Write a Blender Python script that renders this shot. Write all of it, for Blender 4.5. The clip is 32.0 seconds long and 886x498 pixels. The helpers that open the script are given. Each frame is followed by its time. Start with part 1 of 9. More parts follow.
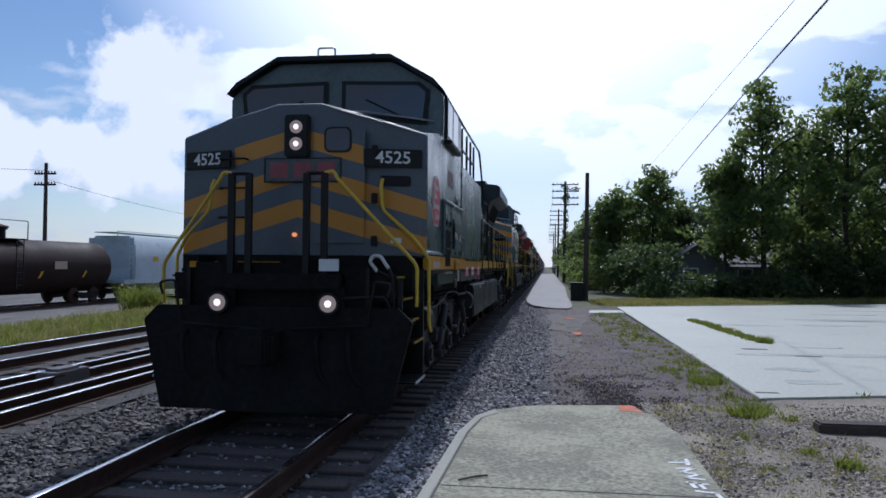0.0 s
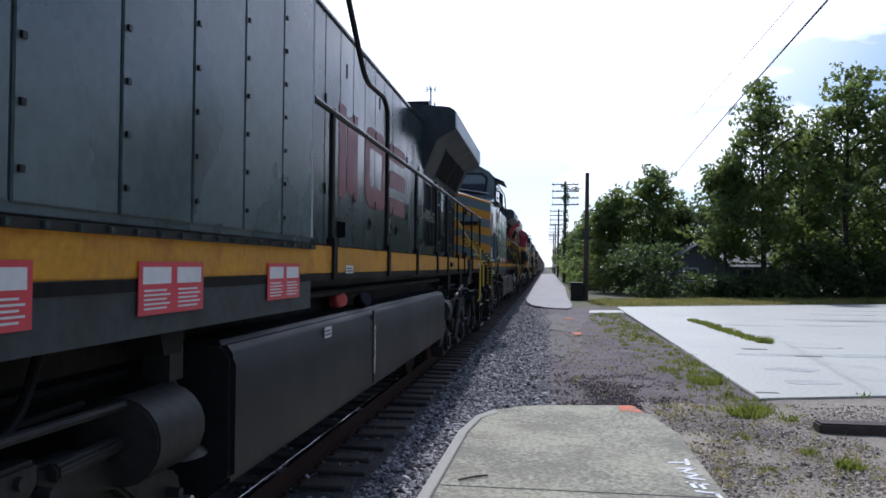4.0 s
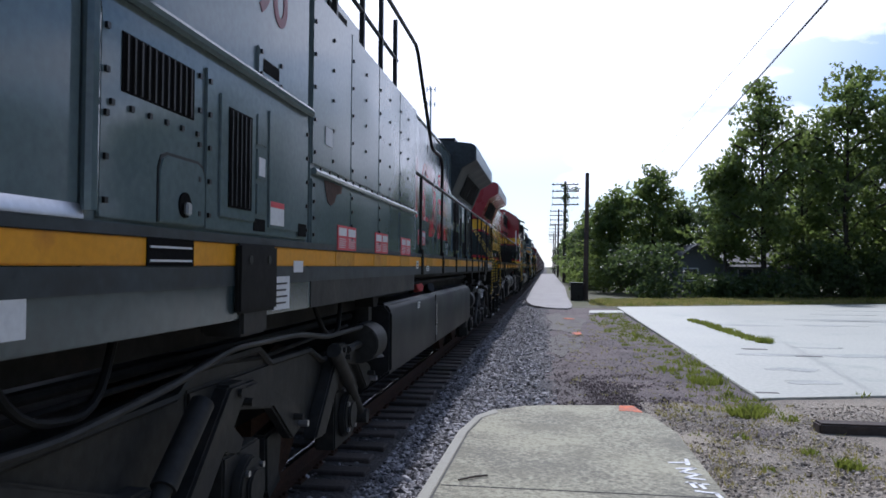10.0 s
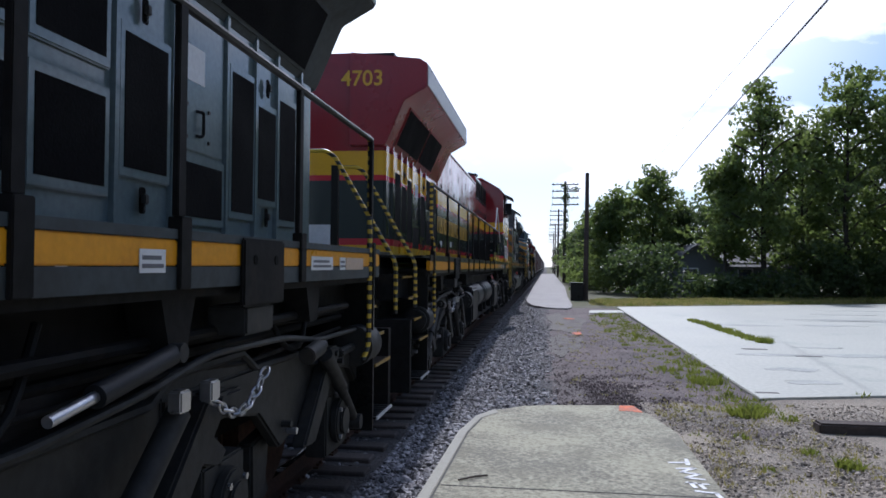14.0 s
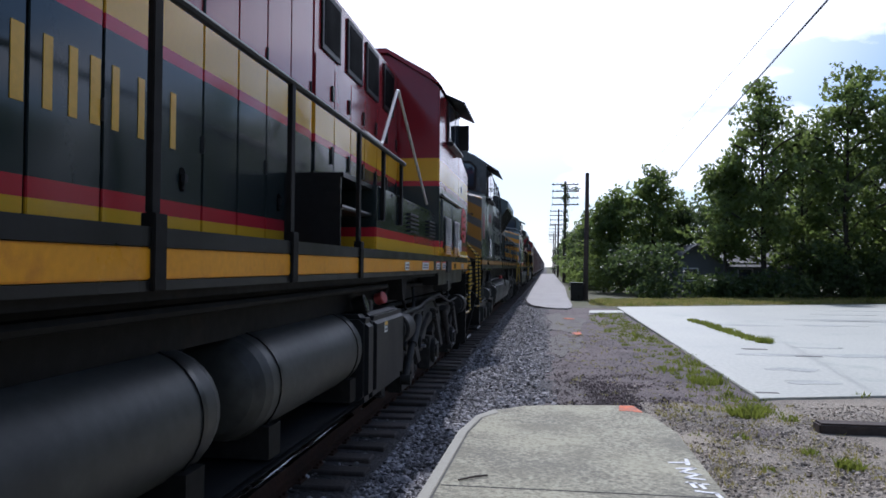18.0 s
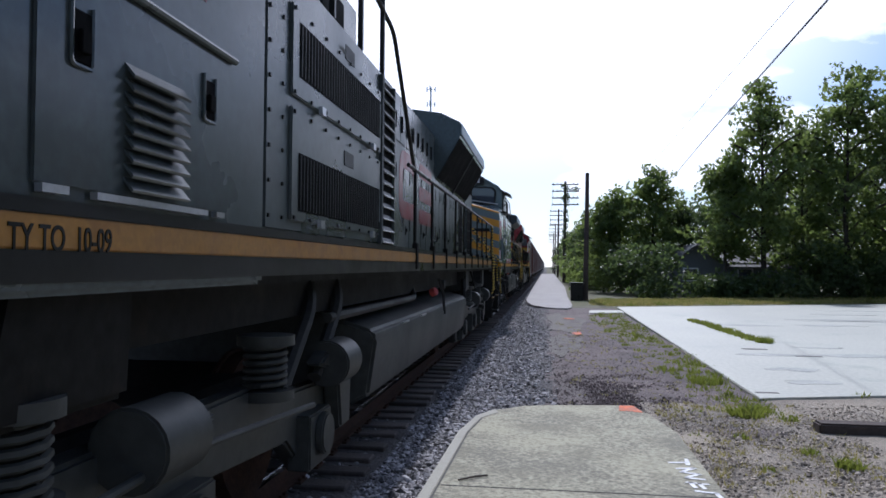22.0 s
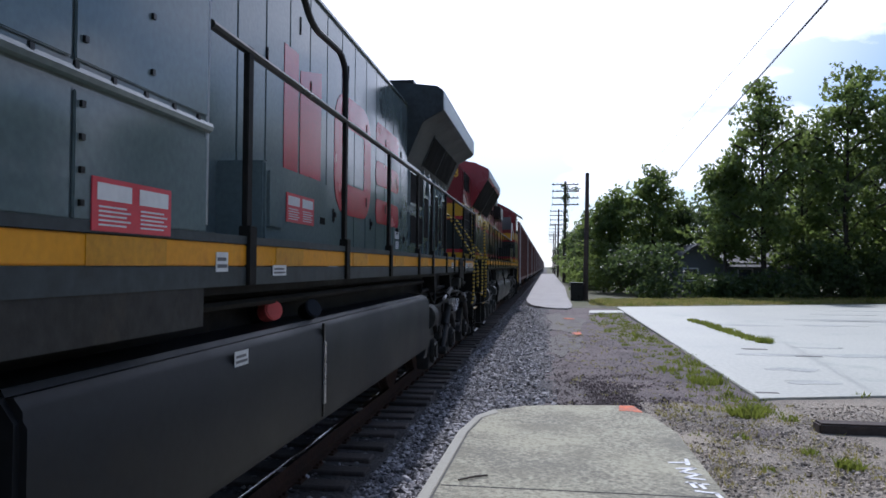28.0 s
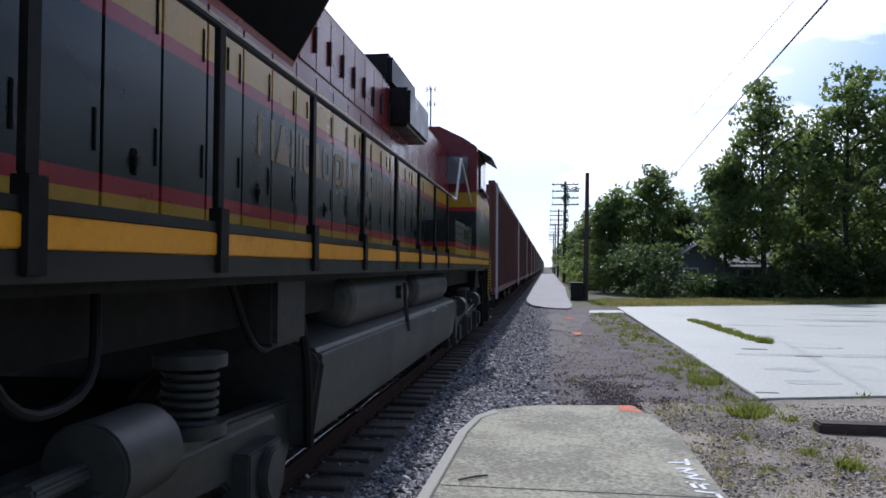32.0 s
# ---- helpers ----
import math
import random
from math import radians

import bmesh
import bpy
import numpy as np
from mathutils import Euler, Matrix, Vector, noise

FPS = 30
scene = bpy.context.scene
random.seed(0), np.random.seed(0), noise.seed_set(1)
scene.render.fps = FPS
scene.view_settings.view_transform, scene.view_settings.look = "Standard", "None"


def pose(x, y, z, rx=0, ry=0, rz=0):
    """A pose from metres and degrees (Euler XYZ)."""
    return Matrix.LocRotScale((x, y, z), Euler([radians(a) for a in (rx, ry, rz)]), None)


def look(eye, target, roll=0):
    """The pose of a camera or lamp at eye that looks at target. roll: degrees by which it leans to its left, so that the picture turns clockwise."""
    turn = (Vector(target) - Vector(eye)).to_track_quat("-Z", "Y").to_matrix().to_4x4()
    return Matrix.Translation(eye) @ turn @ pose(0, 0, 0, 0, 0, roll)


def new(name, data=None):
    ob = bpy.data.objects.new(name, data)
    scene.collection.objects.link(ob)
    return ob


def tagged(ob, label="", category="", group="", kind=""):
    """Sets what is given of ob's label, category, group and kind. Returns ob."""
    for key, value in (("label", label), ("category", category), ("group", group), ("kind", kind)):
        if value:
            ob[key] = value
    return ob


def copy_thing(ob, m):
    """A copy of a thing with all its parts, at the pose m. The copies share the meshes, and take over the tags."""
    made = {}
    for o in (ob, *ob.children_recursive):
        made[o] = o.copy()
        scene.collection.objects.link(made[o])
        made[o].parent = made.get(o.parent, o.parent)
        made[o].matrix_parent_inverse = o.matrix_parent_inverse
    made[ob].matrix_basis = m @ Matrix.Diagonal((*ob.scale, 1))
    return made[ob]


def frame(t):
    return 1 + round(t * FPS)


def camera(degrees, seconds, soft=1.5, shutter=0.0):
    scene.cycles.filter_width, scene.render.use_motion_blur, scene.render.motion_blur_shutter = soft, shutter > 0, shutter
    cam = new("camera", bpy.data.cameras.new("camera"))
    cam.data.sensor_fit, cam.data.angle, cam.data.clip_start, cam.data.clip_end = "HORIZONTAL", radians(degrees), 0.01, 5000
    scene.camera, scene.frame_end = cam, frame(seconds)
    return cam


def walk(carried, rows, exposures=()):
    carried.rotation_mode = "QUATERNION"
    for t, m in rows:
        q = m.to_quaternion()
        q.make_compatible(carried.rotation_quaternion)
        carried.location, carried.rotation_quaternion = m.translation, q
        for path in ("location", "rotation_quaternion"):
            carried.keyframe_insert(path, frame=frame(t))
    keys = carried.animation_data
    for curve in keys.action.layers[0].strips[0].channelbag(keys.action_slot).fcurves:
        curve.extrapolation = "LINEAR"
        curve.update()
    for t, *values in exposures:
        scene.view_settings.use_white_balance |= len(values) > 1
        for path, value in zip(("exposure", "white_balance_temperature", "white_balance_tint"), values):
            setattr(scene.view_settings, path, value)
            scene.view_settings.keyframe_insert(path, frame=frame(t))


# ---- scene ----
XC = -2.93          # centre line of the main track
EYE = (0.0, 0.0, 1.70)
cam = camera(60.29, 32.0, soft=1.65)
VIEW = Matrix.Translation(EYE) @ pose(0, 0, 0, 0, 0, 7.729) @ pose(0, 0, 0, 91.248) @ pose(0, 0, 0, 0, 0, 0.5)
walk(cam, [(0.0, VIEW), (32.0, VIEW)], exposures=[(0.0, -0.56, 5380, 14), (0.9, -0.18, 5540, 17), (32.0, -0.18, 5540, 17)])

# ---- sky and sun ----
SUN_EL, SUN_AZ = 47.0, -4.0      # azimuth from +Y, positive towards +X
world = bpy.data.worlds.new("sky")
scene.world = world
world.use_nodes = True
wn, wl = world.node_tree.nodes, world.node_tree.links
wn.clear()


def wnode(kind, **kw):
    n = wn.new(kind)
    for k, v in kw.items():
        n.inputs[k].default_value = v
    return n


sky = wn.new("ShaderNodeTexSky")
sky.sky_type, sky.sun_disc = "NISHITA", False
sky.sun_elevation, sky.sun_rotation = radians(SUN_EL), radians(SUN_AZ)
sky.air_density, sky.dust_density, sky.ozone_density = 1.1, 0.25, 2.2
wco = wn.new("ShaderNodeTexCoord")
wmap = wn.new("ShaderNodeMapping")
wmap.inputs["Scale"].default_value = (1.6, 1.6, 3.6)
wmap.inputs["Location"].default_value = (1.15, 0.4, 0.3)
cloud = wnode("ShaderNodeTexNoise", Scale=2.1, Detail=8.0, Roughness=0.56)
ramp = wn.new("ShaderNodeValToRGB")
ramp.color_ramp.elements[0].position, ramp.color_ramp.elements[1].position = 0.475, 0.555
# thicker bright cloud round the sun
wdot = wn.new("ShaderNodeVectorMath")
wdot.operation = "DOT_PRODUCT"
wdot.inputs[1].default_value = (math.sin(radians(-2)) * math.cos(radians(31)), math.cos(radians(-2)) * math.cos(radians(31)), math.sin(radians(31)))
wglow = wn.new("ShaderNodeMapRange")
for k, v in (("From Min", 0.86), ("From Max", 0.955), ("To Min", 0.0), ("To Max", 1.0)):
    wglow.inputs[k].default_value = v
wadd = wn.new("ShaderNodeMath")
wadd.operation, wadd.use_clamp = "ADD", True
cmix = wn.new("ShaderNodeMix")
cmix.data_type = "RGBA"
# cloud lit through by the sun is far brighter than the rest
ccol = wn.new("ShaderNodeMix")
ccol.data_type = "RGBA"
ccol.inputs[6].default_value, ccol.inputs[7].default_value = (3.5, 3.8, 4.3, 1), (17.0, 17.2, 17.6, 1)
wfwd = wn.new("ShaderNodeMapRange")
for k, v in (("From Min", 0.35), ("From Max", 1.0), ("To Min", 0.0), ("To Max", 1.0)):
    wfwd.inputs[k].default_value = v
wpow = wn.new("ShaderNodeMath")
wpow.operation = "POWER"
wpow.inputs[1].default_value = 2.4
bg = wnode("ShaderNodeBackground", Strength=0.115)
wout = wn.new("ShaderNodeOutputWorld")
wl.new(wco.outputs["Generated"], wmap.inputs[0])
wl.new(wmap.outputs[0], cloud.inputs["Vector"])
wl.new(cloud.outputs["Fac"], ramp.inputs[0])
wl.new(wco.outputs["Generated"], wdot.inputs[0])
wl.new(wdot.outputs["Value"], wglow.inputs["Value"])
wl.new(ramp.outputs[0], wadd.inputs[0])
wl.new(wglow.outputs[0], wadd.inputs[1])
wsep = wn.new("ShaderNodeSeparateXYZ")
whaze = wn.new("ShaderNodeMapRange")
for k, v in (("From Min", 0.0), ("From Max", 0.11), ("To Min", 0.6), ("To Max", 0.0)):
    whaze.inputs[k].default_value = v
wsum = wn.new("ShaderNodeMath")
wsum.operation, wsum.use_clamp = "ADD", True
wl.new(wco.outputs["Generated"], wsep.inputs[0])
wl.new(wsep.outputs[2], whaze.inputs["Value"])
wl.new(whaze.outputs[0], wsum.inputs[0])
wl.new(wadd.outputs[0], wsum.inputs[1])
wl.new(wsum.outputs[0], cmix.inputs[0])
wl.new(wdot.outputs["Value"], wfwd.inputs["Value"])
wl.new(wfwd.outputs[0], wpow.inputs[0])
wl.new(wpow.outputs[0], ccol.inputs[0])
wl.new(ccol.outputs[2], cmix.inputs[7])
wl.new(sky.outputs[0], cmix.inputs[6])
puffs = None
for az, el, size in ((-28.5, 9.5, 5.2), (-27.0, 13.5, 3.0), (-33.5, 8.0, 2.6), (-38.5, 7.0, 3.2)):
    pd = wn.new("ShaderNodeVectorMath")
    pd.operation = "DISTANCE"
    pd.inputs[1].default_value = (math.sin(radians(az)) * math.cos(radians(el)), math.cos(radians(az)) * math.cos(radians(el)), math.sin(radians(el)))
    wl.new(wco.outputs["Generated"], pd.inputs[0])
    pm = wn.new("ShaderNodeMapRange")
    for k, v in (("From Min", 0.0), ("From Max", radians(size) * 2), ("To Min", 0.62), ("To Max", 0.0)):
        pm.inputs[k].default_value = v
    wl.new(pd.outputs["Value"], pm.inputs["Value"])
    if puffs is None:
        puffs = pm.outputs[0]
    else:
        mxn = wn.new("ShaderNodeMath")
        mxn.operation = "MAXIMUM"
        wl.new(puffs, mxn.inputs[0])
        wl.new(pm.outputs[0], mxn.inputs[1])
        puffs = mxn.outputs[0]
billow = wnode("ShaderNodeTexNoise", Scale=14.0, Detail=7.0, Roughness=0.55)
wl.new(wco.outputs["Generated"], billow.inputs["Vector"])
pa = wn.new("ShaderNodeMath")
pa.operation = "ADD"
wl.new(puffs, pa.inputs[0])
wl.new(billow.outputs["Fac"], pa.inputs[1])
pr = wn.new("ShaderNodeMapRange")
for k, v in (("From Min", 0.80), ("From Max", 0.90), ("To Min", 0.0), ("To Max", 1.0)):
    pr.inputs[k].default_value = v
wl.new(pa.outputs[0], pr.inputs["Value"])
white = wn.new("ShaderNodeMix")
white.data_type = "RGBA"
white.inputs[7].default_value = (11.0, 11.0, 11.2, 1)
wl.new(pr.outputs[0], white.inputs[0])
wl.new(cmix.outputs[2], white.inputs[6])
wl.new(white.outputs[2], bg.inputs[0])
wl.new(bg.outputs[0], wout.inputs[0])

sun = new("sun", bpy.data.lights.new("sun", "SUN"))
sun.data.energy, sun.data.angle, sun.data.color = 3.9, radians(1.3), (1.0, 0.95, 0.88)
_e, _a = radians(SUN_EL), radians(SUN_AZ)
sun.matrix_world = look((30 * math.sin(_a), 30, 40), (30 * math.sin(_a) - math.sin(_a) * math.cos(_e), 30 - math.cos(_a) * math.cos(_e), 40 - math.sin(_e)))


# ---- materials ----
def surf(name, col, rough=0.5, metal=0.0, var=0.18, s1=1.3, s2=22.0, bump=0.15, bdist=0.01, dirt=None, dirt_at=0.58, rnd=0.0, island=0.0, spec=0.5, con=0.3):
    m = bpy.data.materials.new(name)
    m.use_nodes = True
    N, K = m.node_tree.nodes, m.node_tree.links
    b = N["Principled BSDF"]
    b.inputs["Metallic"].default_value = metal
    b.inputs["Specular IOR Level"].default_value = spec
    tc = N.new("ShaderNodeTexCoord")
    n1, n2 = N.new("ShaderNodeTexNoise"), N.new("ShaderNodeTexNoise")
    n1.inputs["Scale"].default_value, n2.inputs["Scale"].default_value = s1, s2
    n1.inputs["Detail"].default_value, n2.inputs["Detail"].default_value = 5.0, 6.0
    for n in (n1, n2):
        K.new(tc.outputs["Object"], n.inputs["Vector"])
    av = N.new("ShaderNodeMath")
    av.operation = "ADD"
    K.new(n1.outputs["Fac"], av.inputs[0])
    K.new(n2.outputs["Fac"], av.inputs[1])
    rg = N.new("ShaderNodeMapRange")
    for k, v in (("From Min", 1 - con), ("From Max", 1 + con), ("To Min", 0.0), ("To Max", 1.0)):
        rg.inputs[k].default_value = v
    K.new(av.outputs[0], rg.inputs["Value"])
    mx = N.new("ShaderNodeMix")
    mx.data_type = "RGBA"
    mx.inputs[6].default_value = (*[c * (1 - var) for c in col], 1)
    mx.inputs[7].default_value = (*[min(1, c * (1 + var)) for c in col], 1)
    K.new(rg.outputs[0], mx.inputs[0])
    out = mx.outputs[2]
    if dirt:
        dr = N.new("ShaderNodeMapRange")
        for k, v in (("From Min", dirt_at), ("From Max", dirt_at + 0.18), ("To Min", 0.0), ("To Max", 0.85)):
            dr.inputs[k].default_value = v
        n3 = N.new("ShaderNodeTexNoise")
        n3.inputs["Scale"].default_value, n3.inputs["Detail"].default_value, n3.inputs["Roughness"].default_value = s1 * 2.3, 8.0, 0.65
        K.new(tc.outputs["Object"], n3.inputs["Vector"])
        K.new(n3.outputs["Fac"], dr.inputs["Value"])
        dm = N.new("ShaderNodeMix")
        dm.data_type = "RGBA"
        dm.inputs[7].default_value = (*dirt, 1)
        K.new(dr.outputs[0], dm.inputs[0])
        K.new(out, dm.inputs[6])
        out = dm.outputs[2]
    if rnd or island:
        src = N.new("ShaderNodeObjectInfo").outputs["Random"] if rnd else N.new("ShaderNodeNewGeometry").outputs["Random Per Island"]
        amt = rnd or island
        vr = N.new("ShaderNodeMapRange")
        for k, v in (("To Min", 1 - amt), ("To Max", 1 + amt)):
            vr.inputs[k].default_value = v
        K.new(src, vr.inputs["Value"])
        hv = N.new("ShaderNodeHueSaturation")
        K.new(vr.outputs[0], hv.inputs["Value"])
        K.new(out, hv.inputs["Color"])
        out = hv.outputs[0]
    K.new(out, b.inputs["Base Color"])
    rr = N.new("ShaderNodeMapRange")
    for k, v in (("From Min", 0.3), ("From Max", 0.7), ("To Min", max(0.03, rough - 0.1)), ("To Max", min(1, rough + 0.1))):
        rr.inputs[k].default_value = v
    K.new(n1.outputs["Fac"], rr.inputs["Value"])
    K.new(rr.outputs[0], b.inputs["Roughness"])
    if bump:
        bp = N.new("ShaderNodeBump")
        bp.inputs["Strength"].default_value, bp.inputs["Distance"].default_value = bump, bdist
        K.new(n2.outputs["Fac"], bp.inputs["Height"])
        K.new(bp.outputs[0], b.inputs["Normal"])
    return m


def colour_socket(m):
    """The socket that feeds a material's base colour, to mix a paint pattern in."""
    N = m.node_tree.nodes
    return N["Principled BSDF"].inputs["Base Color"]


def chevrons(m, yellow, slope, period, width, phase, low=0.0, high=9.0, top=9.0, reach=9.0):
    """Slanted stripes of a second paint, mirrored about the centre line; those above top stop at reach."""
    N, K = m.node_tree.nodes, m.node_tree.links
    sock = colour_socket(m)
    old = sock.links[0].from_socket
    tc, sp = N.new("ShaderNodeTexCoord"), N.new("ShaderNodeSeparateXYZ")
    K.new(tc.outputs["Object"], sp.inputs[0])

    def mth(op, a, b):
        n = N.new("ShaderNodeMath")
        n.operation = op
        for i, v in enumerate((a, b)):
            if v is None:
                continue
            if isinstance(v, (int, float)):
                n.inputs[i].default_value = v
            else:
                K.new(v, n.inputs[i])
        return n.outputs[0]

    ax = mth("ABSOLUTE", sp.outputs[0], None)
    h = mth("ADD", mth("MULTIPLY", ax, slope), sp.outputs[2])
    fr = mth("FRACT", mth("DIVIDE", mth("ADD", h, phase), period), None)
    on = mth("LESS_THAN", fr, width)
    on = mth("MULTIPLY", on, mth("MULTIPLY", mth("GREATER_THAN", h, low), mth("LESS_THAN", h, high)))
    on = mth("MULTIPLY", on, mth("MAXIMUM", mth("LESS_THAN", h, top), mth("LESS_THAN", ax, reach)))
    mx = N.new("ShaderNodeMix")
    mx.data_type = "RGBA"
    mx.inputs[7].default_value = (*yellow, 1)
    K.new(on, mx.inputs[0])
    K.new(old, mx.inputs[6])
    K.new(mx.outputs[2], sock)
    return m


def bands(m, stops, axis=2, lo=1.4, hi=4.9):
    """Horizontal bands of paint by height."""
    N, K = m.node_tree.nodes, m.node_tree.links
    sock = colour_socket(m)
    old = sock.links[0].from_socket
    tc, sp = N.new("ShaderNodeTexCoord"), N.new("ShaderNodeSeparateXYZ")
    K.new(tc.outputs["Object"], sp.inputs[0])
    rg = N.new("ShaderNodeMapRange")
    rg.inputs["From Min"].default_value, rg.inputs["From Max"].default_value = lo, hi
    K.new(sp.outputs[axis], rg.inputs["Value"])
    cr = N.new("ShaderNodeValToRGB")
    cr.color_ramp.interpolation = "CONSTANT"
    els = cr.color_ramp.elements
    els[0].position, els[0].color = 0.0, (*stops[0][1], 1)
    els[1].position, els[1].color = (stops[1][0] - lo) / (hi - lo), (*stops[1][1], 1)
    for z, c in stops[2:]:
        e = els.new((z - lo) / (hi - lo))
        e.color = (*c, 1)
    K.new(rg.outputs[0], cr.inputs[0])
    mx = N.new("ShaderNodeMix")
    mx.data_type, mx.blend_type = "RGBA", "MULTIPLY"
    mx.inputs[0].default_value = 1.0
    K.new(cr.outputs[0], mx.inputs[6])
    K.new(old, mx.inputs[7])
    K.new(mx.outputs[2], sock)
    return m


def glow(name, col, strength):
    m = bpy.data.materials.new(name)
    m.use_nodes = True
    b = m.node_tree.nodes["Principled BSDF"]
    b.inputs["Base Color"].default_value = (*col, 1)
    b.inputs["Emission Color"].default_value = (*col, 1)
    b.inputs["Emission Strength"].default_value = strength
    return m


def glass(name, col, rough=0.04):
    m = bpy.data.materials.new(name)
    m.use_nodes = True
    b = m.node_tree.nodes["Principled BSDF"]
    b.inputs["Base Color"].default_value = (*col, 1)
    b.inputs["Roughness"].default_value = rough
    b.inputs["Specular IOR Level"].default_value = 0.8
    return m


